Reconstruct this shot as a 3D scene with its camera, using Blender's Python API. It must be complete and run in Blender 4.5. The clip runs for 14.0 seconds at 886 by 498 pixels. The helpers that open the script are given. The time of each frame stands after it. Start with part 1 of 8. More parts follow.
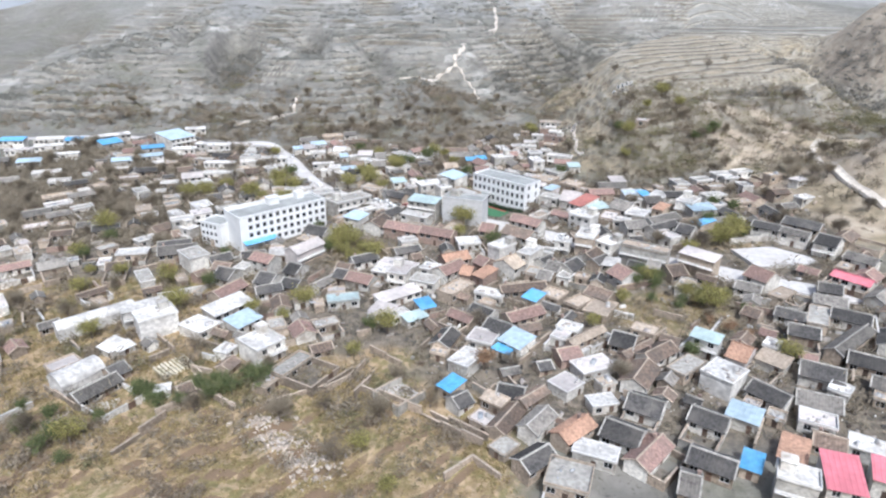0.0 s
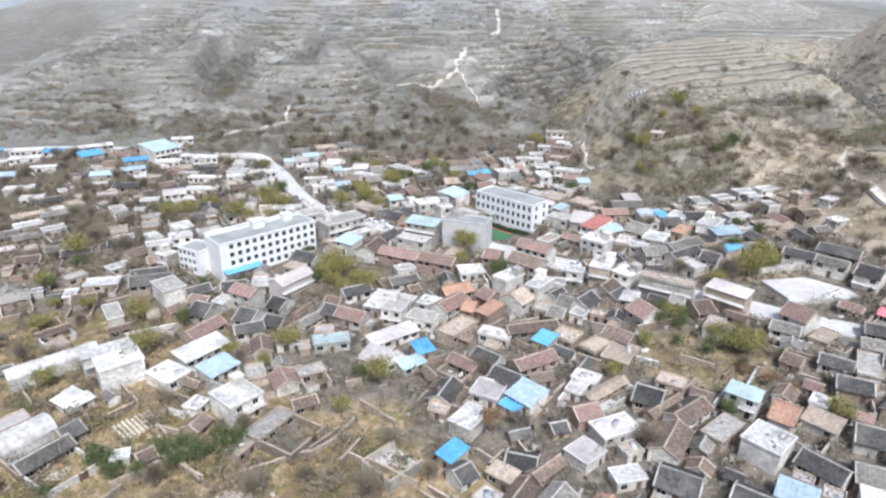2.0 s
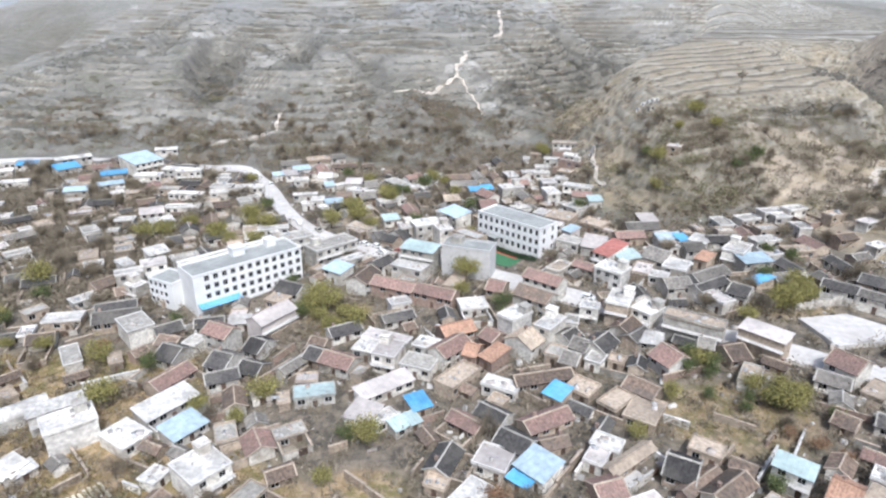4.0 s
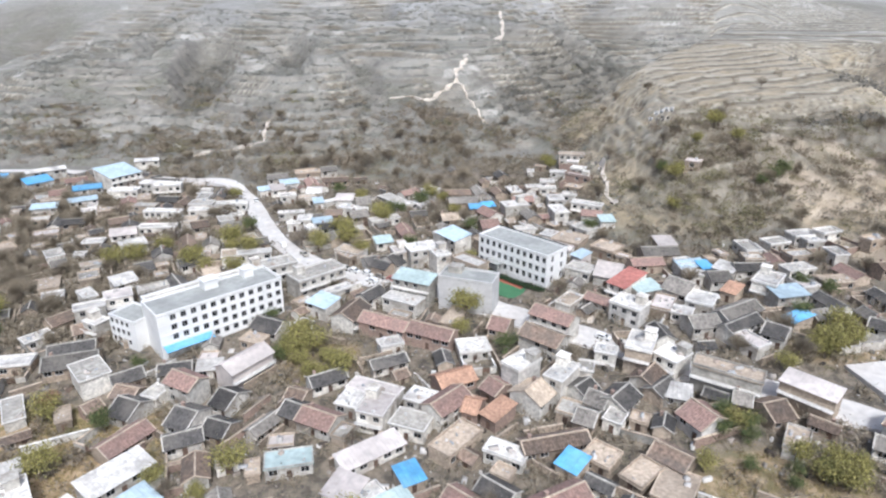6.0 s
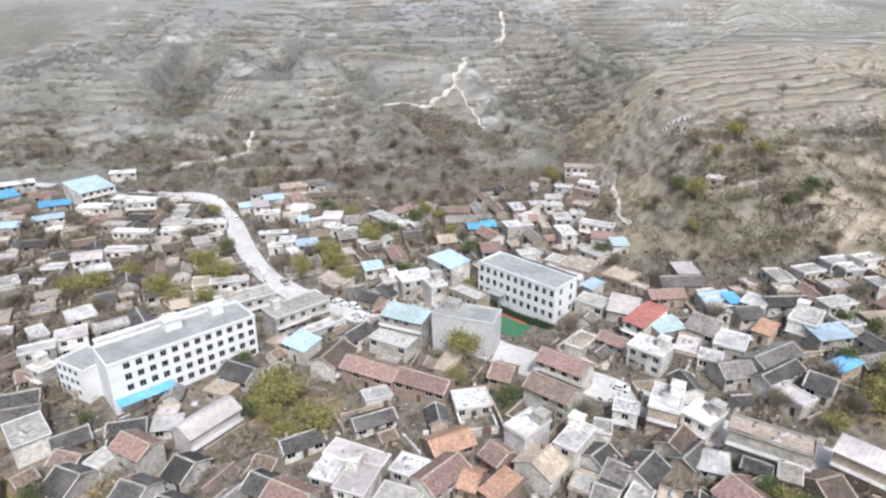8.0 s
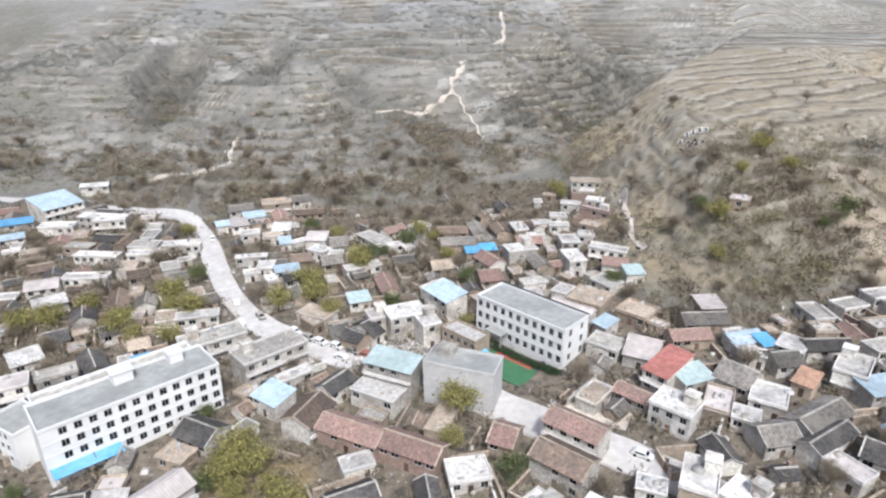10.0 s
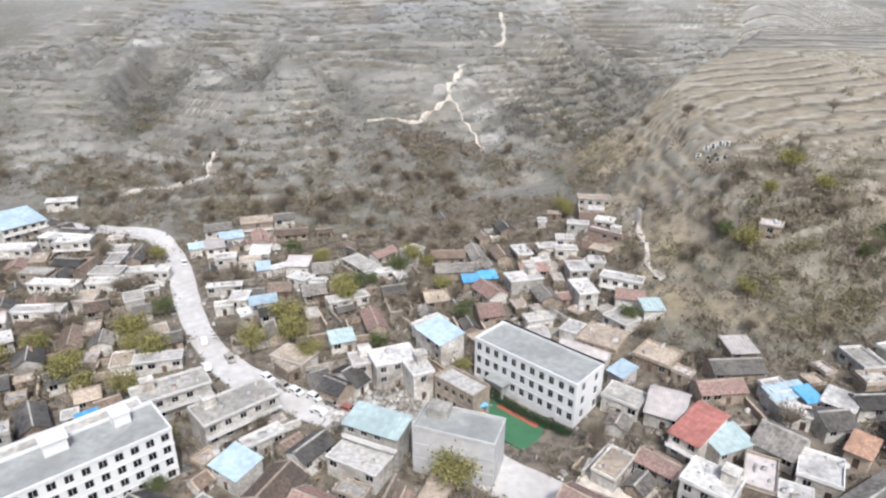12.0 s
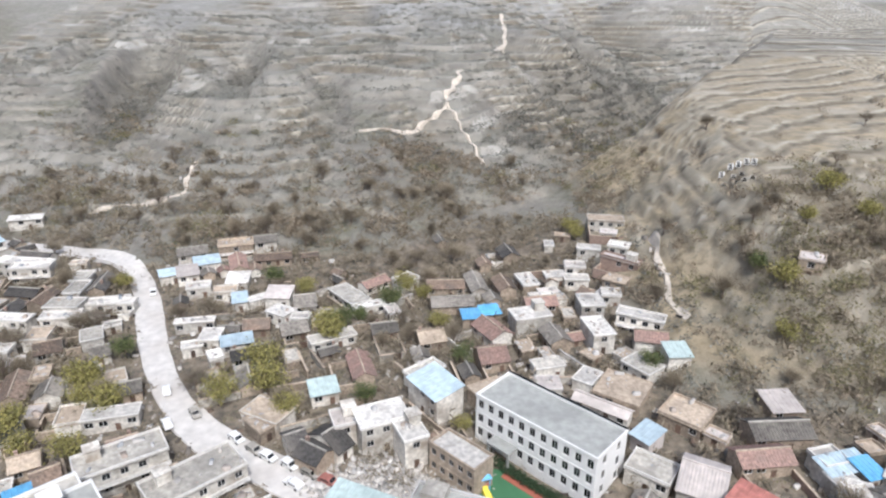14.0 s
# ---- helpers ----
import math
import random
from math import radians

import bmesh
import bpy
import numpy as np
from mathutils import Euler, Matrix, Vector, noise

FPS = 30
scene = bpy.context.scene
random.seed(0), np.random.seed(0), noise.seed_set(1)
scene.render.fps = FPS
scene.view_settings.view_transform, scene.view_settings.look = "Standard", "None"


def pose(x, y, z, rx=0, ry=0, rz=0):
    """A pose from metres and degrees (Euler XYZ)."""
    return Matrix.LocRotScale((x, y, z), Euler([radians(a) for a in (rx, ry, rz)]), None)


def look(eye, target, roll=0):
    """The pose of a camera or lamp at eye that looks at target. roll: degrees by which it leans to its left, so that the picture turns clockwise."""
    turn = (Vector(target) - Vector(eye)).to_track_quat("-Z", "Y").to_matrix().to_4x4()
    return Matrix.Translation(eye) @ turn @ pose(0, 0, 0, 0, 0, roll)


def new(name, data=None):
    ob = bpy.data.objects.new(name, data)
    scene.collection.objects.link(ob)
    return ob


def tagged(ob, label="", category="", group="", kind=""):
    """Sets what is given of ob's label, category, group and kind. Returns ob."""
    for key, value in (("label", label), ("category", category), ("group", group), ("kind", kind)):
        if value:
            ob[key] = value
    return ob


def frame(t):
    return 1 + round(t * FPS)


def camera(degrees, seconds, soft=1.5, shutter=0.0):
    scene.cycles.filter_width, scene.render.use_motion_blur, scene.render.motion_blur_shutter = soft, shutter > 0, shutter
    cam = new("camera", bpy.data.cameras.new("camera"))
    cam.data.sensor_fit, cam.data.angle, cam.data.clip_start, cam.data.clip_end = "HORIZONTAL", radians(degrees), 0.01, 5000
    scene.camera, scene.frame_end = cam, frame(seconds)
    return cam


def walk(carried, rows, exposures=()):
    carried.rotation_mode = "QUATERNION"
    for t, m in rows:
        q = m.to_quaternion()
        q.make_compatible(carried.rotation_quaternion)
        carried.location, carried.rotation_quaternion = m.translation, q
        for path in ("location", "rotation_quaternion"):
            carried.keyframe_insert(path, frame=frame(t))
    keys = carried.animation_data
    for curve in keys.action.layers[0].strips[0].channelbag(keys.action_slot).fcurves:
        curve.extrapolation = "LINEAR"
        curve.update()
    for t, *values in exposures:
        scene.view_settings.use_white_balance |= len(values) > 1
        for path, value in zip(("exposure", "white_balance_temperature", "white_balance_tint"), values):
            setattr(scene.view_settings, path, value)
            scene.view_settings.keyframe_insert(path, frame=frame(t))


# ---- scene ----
cam = camera(70.0, 14.0, soft=2.3)
PATH = [
    (0, (0.00, 0.00, 86.40), (-3.34, 92.50, 48.54), 0.53),
    (1, (-0.32, 11.19, 87.13), (-3.74, 103.68, 49.24), 0.49),
    (2, (-0.60, 22.53, 87.75), (-4.10, 115.00, 49.83), 0.45),
    (3, (-0.81, 33.99, 88.24), (-4.38, 126.44, 50.29), 0.41),
    (4, (-0.91, 45.55, 88.61), (-4.55, 137.99, 50.62), 0.36),
    (5, (-0.91, 57.19, 88.86), (-4.60, 149.60, 50.84), 0.32),
    (6, (-0.81, 68.87, 89.00), (-4.54, 161.27, 50.94), 0.28),
    (7, (-0.61, 80.57, 89.04), (-4.36, 172.96, 50.95), 0.25),
    (8, (-0.34, 92.26, 89.00), (-4.10, 184.63, 50.89), 0.23),
    (9, (-0.03, 103.90, 88.91), (-3.78, 196.27, 50.77), 0.22),
    (10, (0.26, 115.47, 88.78), (-3.44, 207.83, 50.62), 0.23),
    (11, (0.48, 126.91, 88.66), (-3.15, 219.27, 50.49), 0.26),
    (12, (0.57, 138.20, 88.57), (-2.95, 230.56, 50.40), 0.32),
    (13, (0.44, 149.29, 88.56), (-2.94, 241.66, 50.40), 0.39),
    (14, (0.00, 160.15, 88.67), (-3.20, 252.53, 50.53), 0.50),
]
walk(cam, [(t, look(eye, target, roll)) for t, eye, target, roll in PATH], [(0, 0.33, 5570, 9), (14, 0.18, 5880, 10)])

# ---- world, sun, exposure ----
world = bpy.data.worlds.new("hazy_sky")
scene.world = world
world.use_nodes = True
sky = world.node_tree.nodes.new("ShaderNodeTexSky")
sky.sky_type, sky.sun_disc = "NISHITA", False
sky.sun_elevation, sky.sun_rotation = radians(53.6), radians(163.6)
sky.air_density, sky.dust_density, sky.ozone_density = 1.0, 6.0, 1.0
back = world.node_tree.nodes["Background"]
back.inputs["Strength"].default_value = 0.132
world.node_tree.links.new(sky.outputs[0], back.inputs[0])
sun = new("sun", bpy.data.lights.new("sun", "SUN"))
sun.data.energy, sun.data.angle, sun.data.color = 2.6, radians(6), (1.0, 0.985, 0.96)
sun.matrix_world = look((25, -85, 120), (0, 0, 0))


# ---- materials ----
def material(name, colour, rough=0.85, grain=1.0, spread=0.25, metal=0.0, bump=0.3, tint=None, vary=0.0, stain=0.25):
    """A worn surface: the colour varies at the size of grain and in broad stains; vary: from object to object."""
    m = bpy.data.materials.new(name)
    m.use_nodes = True
    nt = m.node_tree
    b = nt.nodes["Principled BSDF"]
    b.inputs["Roughness"].default_value, b.inputs["Metallic"].default_value = rough, metal
    geo = nt.nodes.new("ShaderNodeNewGeometry")
    fine, broad = nt.nodes.new("ShaderNodeTexNoise"), nt.nodes.new("ShaderNodeTexNoise")
    fine.inputs["Scale"].default_value, fine.inputs["Detail"].default_value = 1.0 / grain, 6
    broad.inputs["Scale"].default_value, broad.inputs["Detail"].default_value = 0.16 / grain, 3
    for n in (fine, broad):
        nt.links.new(geo.outputs["Position"], n.inputs["Vector"])
    dark = tuple(c * (1 - spread) for c in colour)
    light = tuple(min(1, c * (1 + spread)) for c in colour)
    ramp = nt.nodes.new("ShaderNodeValToRGB")
    ramp.color_ramp.elements[0].position, ramp.color_ramp.elements[1].position = 0.3, 0.7
    ramp.color_ramp.elements[0].color, ramp.color_ramp.elements[1].color = (*dark, 1), (*light, 1)
    nt.links.new(fine.outputs[0], ramp.inputs[0])
    mix = nt.nodes.new("ShaderNodeMix")
    mix.data_type = "RGBA"
    mix.inputs["B"].default_value = (*(tint or tuple(c * 0.55 for c in colour)), 1)
    edge = nt.nodes.new("ShaderNodeMapRange")
    edge.inputs["From Min"].default_value, edge.inputs["From Max"].default_value, edge.inputs["To Max"].default_value = 0.45, 0.75, stain * 2
    nt.links.new(broad.outputs[0], edge.inputs["Value"])
    nt.links.new(edge.outputs[0], mix.inputs["Factor"])
    nt.links.new(ramp.outputs[0], mix.inputs["A"])
    out = mix.outputs["Result"]
    if vary:
        info, hsv = nt.nodes.new("ShaderNodeObjectInfo"), nt.nodes.new("ShaderNodeHueSaturation")
        span = nt.nodes.new("ShaderNodeMapRange")
        span.inputs["To Min"].default_value, span.inputs["To Max"].default_value = 1 - vary, 1 + vary
        nt.links.new(info.outputs["Random"], span.inputs["Value"])
        nt.links.new(span.outputs[0], hsv.inputs["Value"])
        nt.links.new(out, hsv.inputs["Color"])
        out = hsv.outputs[0]
    nt.links.new(out, b.inputs["Base Color"])
    if bump:
        bp = nt.nodes.new("ShaderNodeBump")
        bp.inputs["Strength"].default_value, bp.inputs["Distance"].default_value = bump, 0.15 * grain
        nt.links.new(fine.outputs[0], bp.inputs["Height"])
        nt.links.new(bp.outputs[0], b.inputs["Normal"])
    return m


MAT = {
    "dark": material("grey_clay_tile", (0.058, 0.054, 0.050), 0.85, 0.7, 0.5, vary=0.45, stain=0.35, tint=(0.15, 0.135, 0.115)),
    "grey": material("weathered_grey_roof", (0.15, 0.136, 0.118), 0.85, 0.8, 0.5, vary=0.5, stain=0.4, tint=(0.27, 0.245, 0.21)),
    "brown": material("brown_clay_tile", (0.175, 0.128, 0.096), 0.85, 0.7, 0.5, vary=0.4, stain=0.4, tint=(0.10, 0.088, 0.075)),
    "mauve": material("faded_red_tile", (0.26, 0.17, 0.14), 0.85, 0.6, 0.4, vary=0.25, stain=0.35, tint=(0.17, 0.13, 0.11)),
    "orange": material("orange_clay_tile", (0.40, 0.245, 0.165), 0.85, 0.6, 0.35, vary=0.2, stain=0.35),
    "red": material("red_steel_sheet", (0.38, 0.155, 0.125), 0.65, 1.2, 0.3, vary=0.1, stain=0.35),
    "pink": material("pink_steel_sheet", (0.62, 0.20, 0.23), 0.6, 1.5, 0.12, vary=0.1),
    "tan": material("sandy_render", (0.42, 0.345, 0.265), 0.9, 0.8, 0.3, vary=0.2, stain=0.35),
    "white": material("white_roof_slab", (0.60, 0.575, 0.53), 0.8, 1.0, 0.3, vary=0.25, stain=0.5, tint=(0.27, 0.25, 0.225)),
    "rose": material("rose_white_sheet", (0.52, 0.47, 0.435), 0.8, 1.6, 0.18, vary=0.2, stain=0.35),
    "blue": material("blue_steel_sheet", (0.12, 0.36, 0.60), 0.55, 1.4, 0.2, vary=0.18, stain=0.25, tint=(0.3, 0.5, 0.65)),
    "pale": material("pale_blue_sheet", (0.42, 0.515, 0.565), 0.6, 1.4, 0.2, vary=0.15, stain=0.3),
    "teal": material("pale_green_sheet", (0.44, 0.53, 0.51), 0.6, 1.4, 0.2, vary=0.15, stain=0.3),
    "concrete": material("grey_concrete", (0.40, 0.376, 0.33), 0.9, 1.0, 0.32, vary=0.25, stain=0.45),
    "plaster": material("whitewashed_wall", (0.60, 0.57, 0.51), 0.85, 0.7, 0.3, vary=0.3, stain=0.5, tint=(0.26, 0.22, 0.175)),
    "mud": material("mud_brick_wall", (0.31, 0.25, 0.19), 0.95, 0.6, 0.4, vary=0.35, stain=0.4),
    "brick": material("brick_wall", (0.31, 0.225, 0.18), 0.9, 0.5, 0.25, vary=0.2),
    "road": material("concrete_road", (0.56, 0.535, 0.50), 0.9, 2.0, 0.14, bump=0.1, stain=0.35, tint=(0.43, 0.385, 0.34)),
    "earth": material("trodden_yard_earth", (0.22, 0.19, 0.155), 0.95, 1.0, 0.35, vary=0.3, stain=0.35, tint=(0.16, 0.15, 0.095)),
    "parapet": material("whitewashed_parapet", (0.68, 0.657, 0.612), 0.8, 0.8, 0.15, vary=0.1, stain=0.25),
    "path": material("bare_earth_path", (0.60, 0.535, 0.45), 0.95, 1.5, 0.2),
    "pane": material("window_glass", (0.018, 0.019, 0.021), 0.25, 1.0, 0.2, bump=0, vary=0.4),
    "frame": material("window_frame", (0.55, 0.54, 0.52), 0.6, 0.5, 0.1, bump=0),
    "wood": material("old_door_wood", (0.11, 0.07, 0.05), 0.8, 0.3, 0.3, vary=0.5),
    "lumber": material("pale_lumber", (0.62, 0.56, 0.42), 0.85, 0.4, 0.2),
    "bark": material("grey_bark", (0.16, 0.125, 0.10), 0.95, 0.2, 0.3),
}


def ground_material():
    m = bpy.data.materials.new("dry_hill_ground")
    m.use_nodes = True
    nt = m.node_tree
    b = nt.nodes["Principled BSDF"]
    b.inputs["Roughness"].default_value = 0.95
    geo = nt.nodes.new("ShaderNodeNewGeometry")

    def speck(scale, detail, lo, hi, rough=0.6):
        n, r = nt.nodes.new("ShaderNodeTexNoise"), nt.nodes.new("ShaderNodeMapRange")
        n.inputs["Scale"].default_value, n.inputs["Detail"].default_value, n.inputs["Roughness"].default_value = scale, detail, rough
        nt.links.new(geo.outputs["Position"], n.inputs["Vector"])
        r.inputs["From Min"].default_value, r.inputs["From Max"].default_value = lo, hi
        nt.links.new(n.outputs[0], r.inputs["Value"])
        return r.outputs[0], n.outputs[0]

    def blend(f, a, c):
        x = nt.nodes.new("ShaderNodeMix")
        x.data_type = "RGBA"
        nt.links.new(f, x.inputs["Factor"])
        for v, k in ((a, "A"), (c, "B")):
            if isinstance(v, tuple):
                x.inputs[k].default_value = (*v, 1)
            else:
                nt.links.new(v, x.inputs[k])
        return x.outputs["Result"]

    soil = blend(speck(0.12, 6, 0.4, 0.65)[0], (0.162, 0.152, 0.13), (0.235, 0.221, 0.193))
    grass = blend(speck(0.35, 5, 0.4, 0.6)[0], (0.134, 0.13, 0.10), (0.205, 0.198, 0.158))
    cover = blend(speck(0.05, 5, 0.42, 0.58)[0], soil, grass)
    cover = blend(speck(0.9, 4, 0.56, 0.70)[0], cover, (0.095, 0.086, 0.074))
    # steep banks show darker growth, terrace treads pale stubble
    sep = nt.nodes.new("ShaderNodeSeparateXYZ")
    nt.links.new(geo.outputs["True Normal"], sep.inputs[0])
    steep = nt.nodes.new("ShaderNodeMapRange")
    for k, v in (("From Min", 0.92), ("From Max", 0.80)):
        steep.inputs[k].default_value = v
    nt.links.new(sep.outputs["Z"], steep.inputs["Value"])
    cover = blend(steep.outputs[0], cover, blend(speck(0.06, 4, 0.42, 0.6)[0], (0.15, 0.138, 0.122), (0.30, 0.275, 0.232)))
    # haze painted in as pale grey on the upper slopes, brown loess on the spur
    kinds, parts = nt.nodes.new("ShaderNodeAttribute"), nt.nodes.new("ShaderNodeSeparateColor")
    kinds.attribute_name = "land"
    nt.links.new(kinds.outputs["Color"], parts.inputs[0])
    hazy_pale = blend(speck(0.25, 5, 0.42, 0.6)[0], blend(speck(0.03, 4, 0.4, 0.6)[0], (0.345, 0.342, 0.332), (0.43, 0.424, 0.41)), (0.285, 0.283, 0.272))
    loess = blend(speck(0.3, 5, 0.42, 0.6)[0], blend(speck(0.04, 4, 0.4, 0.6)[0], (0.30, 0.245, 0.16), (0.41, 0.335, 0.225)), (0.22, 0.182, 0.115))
    cover = blend(parts.outputs[0], cover, hazy_pale)
    cover = blend(parts.outputs[1], cover, loess)
    weeds = blend(speck(0.09, 4, 0.45, 0.58)[0], (0.29, 0.21, 0.115), (0.19, 0.165, 0.068))
    weeds = blend(steep.outputs[0], blend(speck(0.5, 5, 0.45, 0.62)[0], weeds, (0.42, 0.315, 0.195)), (0.18, 0.125, 0.078))
    cover = blend(parts.outputs[2], cover, weeds)
    cover = blend(kinds.outputs["Alpha"], cover, blend(speck(0.4, 5, 0.38, 0.62)[0], (0.07, 0.058, 0.043), (0.24, 0.195, 0.145)))
    # each field has its own crop: weeds, fallow earth or pale stubble
    quilt, crops, crop = nt.nodes.new("ShaderNodeAttribute"), nt.nodes.new("ShaderNodeSeparateColor"), nt.nodes.new("ShaderNodeValToRGB")
    quilt.attribute_name = "quilt"
    nt.links.new(quilt.outputs["Color"], crops.inputs[0])
    for k, (place, tone) in enumerate(((0.0, (0.145, 0.142, 0.118)), (0.35, (0.215, 0.208, 0.18)), (0.7, (0.31, 0.297, 0.262)), (1.0, (0.45, 0.432, 0.39)))):
        e = crop.color_ramp.elements[k] if k < 2 else crop.color_ramp.elements.new(place)
        e.color = (*tone, 1)
    for k, place in enumerate((0.0, 0.35, 0.7, 1.0)):
        crop.color_ramp.elements[k].position = place
    nt.links.new(crops.outputs[0], crop.inputs[0])
    share, worn = nt.nodes.new("ShaderNodeMath"), speck(0.07, 5, 0.35, 0.6)[0]
    share.operation = "MULTIPLY"
    nt.links.new(crops.outputs[1], share.inputs[0])
    nt.links.new(worn, share.inputs[1])
    cover = blend(share.outputs[0], cover, crop.outputs[0])
    cover = blend(crops.outputs[2], cover, blend(speck(0.08, 6, 0.38, 0.62)[0], (0.115, 0.104, 0.082), (0.20, 0.182, 0.146)))
    # grown-over terrace banks and their pale dry lips
    shelf, edges = nt.nodes.new("ShaderNodeAttribute"), nt.nodes.new("ShaderNodeSeparateColor")
    shelf.attribute_name = "shelf"
    nt.links.new(shelf.outputs["Color"], edges.inputs[0])
    cover = blend(edges.outputs[0], cover, blend(speck(0.2, 4, 0.4, 0.6)[0], (0.115, 0.10, 0.075), (0.19, 0.165, 0.124)))
    cover = blend(edges.outputs[1], cover, blend(speck(0.1, 4, 0.4, 0.6)[0], (0.44, 0.405, 0.33), (0.27, 0.245, 0.19)))
    cover = blend(edges.outputs[2], cover, blend(speck(0.15, 5, 0.4, 0.62)[0], (0.47, 0.395, 0.30), (0.34, 0.28, 0.21)))
    nt.links.new(cover, b.inputs["Base Color"])
    bp = nt.nodes.new("ShaderNodeBump")
    bp.inputs["Strength"].default_value, bp.inputs["Distance"].default_value = 0.6, 0.5
    nt.links.new(speck(1.2, 5, 0, 1)[1], bp.inputs["Height"])
    nt.links.new(bp.outputs[0], b.inputs["Normal"])
    return m


MAT["ground"] = ground_material()


def islands(name, colours, rough=0.9):
    """For heaps of many small pieces: each piece takes one colour between those given."""
    m = bpy.data.materials.new(name)
    m.use_nodes = True
    nt = m.node_tree
    b = nt.nodes["Principled BSDF"]
    b.inputs["Roughness"].default_value = rough
    b.inputs["Specular IOR Level"].default_value = 0.2
    geo, ramp = nt.nodes.new("ShaderNodeNewGeometry"), nt.nodes.new("ShaderNodeValToRGB")
    for k, c in enumerate(colours):
        e = ramp.color_ramp.elements[k] if k < 2 else ramp.color_ramp.elements.new(1.0)
        e.position, e.color = k / (len(colours) - 1), (*c, 1)
    for k in range(len(colours)):
        ramp.color_ramp.elements[k].position = k / (len(colours) - 1)
    nt.links.new(geo.outputs["Random Per Island"], ramp.inputs[0])
    nt.links.new(ramp.outputs[0], b.inputs["Base Color"])
    return m


MAT["leaf_yellow"] = islands("yellow_green_leaves", [(0.11, 0.105, 0.045), (0.25, 0.232, 0.085), (0.42, 0.37, 0.125)])
MAT["leaf_green"] = islands("dull_green_leaves", [(0.055, 0.075, 0.035), (0.11, 0.135, 0.055), (0.19, 0.195, 0.08)])
MAT["leaf_rust"] = islands("rusty_dry_leaves", [(0.2, 0.12, 0.075), (0.32, 0.19, 0.11), (0.27, 0.22, 0.14)])
MAT["twigs"] = islands("bare_brown_twigs", [(0.15, 0.125, 0.088), (0.225, 0.19, 0.138), (0.31, 0.265, 0.195)])
MAT["scrub"] = islands("dry_hill_scrub", [(0.17, 0.15, 0.105), (0.28, 0.245, 0.18), (0.20, 0.185, 0.10), (0.36, 0.315, 0.235), (0.18, 0.178, 0.095)])
MAT["hill_scrub"] = islands("grey_hill_scrub", [(0.12, 0.118, 0.102), (0.22, 0.214, 0.187), (0.17, 0.17, 0.138), (0.29, 0.28, 0.246)])
MAT["wood_dark"] = islands("dark_bare_wood", [(0.12, 0.115, 0.10), (0.205, 0.197, 0.175), (0.16, 0.152, 0.13)])
MAT["bush"] = islands("olive_bushes", [(0.105, 0.10, 0.054), (0.18, 0.165, 0.088), (0.275, 0.245, 0.132)])
MAT["briar"] = islands("brown_briars", [(0.13, 0.104, 0.076), (0.22, 0.178, 0.13), (0.34, 0.285, 0.21)])
MAT["straw"] = islands("dry_grass", [(0.15, 0.11, 0.055), (0.33, 0.25, 0.13), (0.22, 0.19, 0.075), (0.42, 0.32, 0.175)])
MAT["rubble"] = islands("grey_rubble", [(0.26, 0.245, 0.22), (0.52, 0.495, 0.455), (0.38, 0.345, 0.30), (0.62, 0.595, 0.555)])
MAT["stones"] = islands("pale_tumbled_stones", [(0.24, 0.195, 0.15), (0.52, 0.455, 0.38), (0.38, 0.31, 0.24), (0.6, 0.54, 0.47)])
MAT["clutter"] = islands("yard_clutter", [(0.03, 0.028, 0.026), (0.3, 0.27, 0.235), (0.08, 0.066, 0.055), (0.2, 0.16, 0.125), (0.62, 0.6, 0.56), (0.04, 0.035, 0.032), (0.17, 0.125, 0.095), (0.7, 0.68, 0.64)])
MAT["roof_goods"] = islands("rooftop_goods", [(0.30, 0.285, 0.265), (0.46, 0.44, 0.41), (0.36, 0.30, 0.25), (0.55, 0.53, 0.5), (0.25, 0.27, 0.29)])
MAT["hedge"] = islands("dark_hedge_leaves", [(0.03, 0.05, 0.028), (0.055, 0.085, 0.04), (0.04, 0.06, 0.035)])
MAT["yellow"] = material("yellow_plastic", (0.75, 0.62, 0.06), 0.5, 0.5, 0.1, bump=0)

# ---- the lie of the land ----
def smooth(a, b, v):
    t = np.clip((v - a) / (b - a), 0.0, 1.0)
    return t * t * (3 - 2 * t)


def wave(x, y, s, k):
    """Cheap smooth noise between about -1 and 1, at the size s in metres."""
    a, b = x / s, y / s
    return (np.sin(1.7 * a + 1.3 * b + k) * np.cos(1.1 * b - 0.8 * a + 2.1 * k)
            + 0.6 * np.sin(2.9 * a - 2.3 * b + 3.7 * k) * np.cos(3.3 * b + 1.9 * a - k)
            + 0.35 * np.sin(5.9 * a + 4.7 * b + 1.9 * k)) / 1.6


def spur_height(x, y):
    """The terraced spur east of the village: a steep front, a long gentle back, cut off from the far hill by a gorge."""
    front = np.interp(x, [60, 85, 115, 160, 200], [264, 267, 285, 306, 330])
    rise = np.interp(y - front + 5 * wave(x, y, 30, 2.0), [0, 14, 32, 62, 120, 200, 330, 480, 700, 1100], [0, 6, 20, 28.5, 32, 37, 40, 54, 82, 120])
    edge = np.interp(y, [260, 300, 400, 430, 470, 560, 640, 760, 900], [38, 38, 34, 36, 78, 132, 174, 226, 275]) + 4 * wave(x, y, 34, 5.5)
    wide = np.interp(y, [260, 330, 390, 430, 470, 900], [44, 52, 66, 60, 36, 50])
    east = 1 - 0.9 * smooth(192, 238, x) * smooth(560, 470, y)
    return rise * smooth(0, 1, (x - edge) / wide) * east


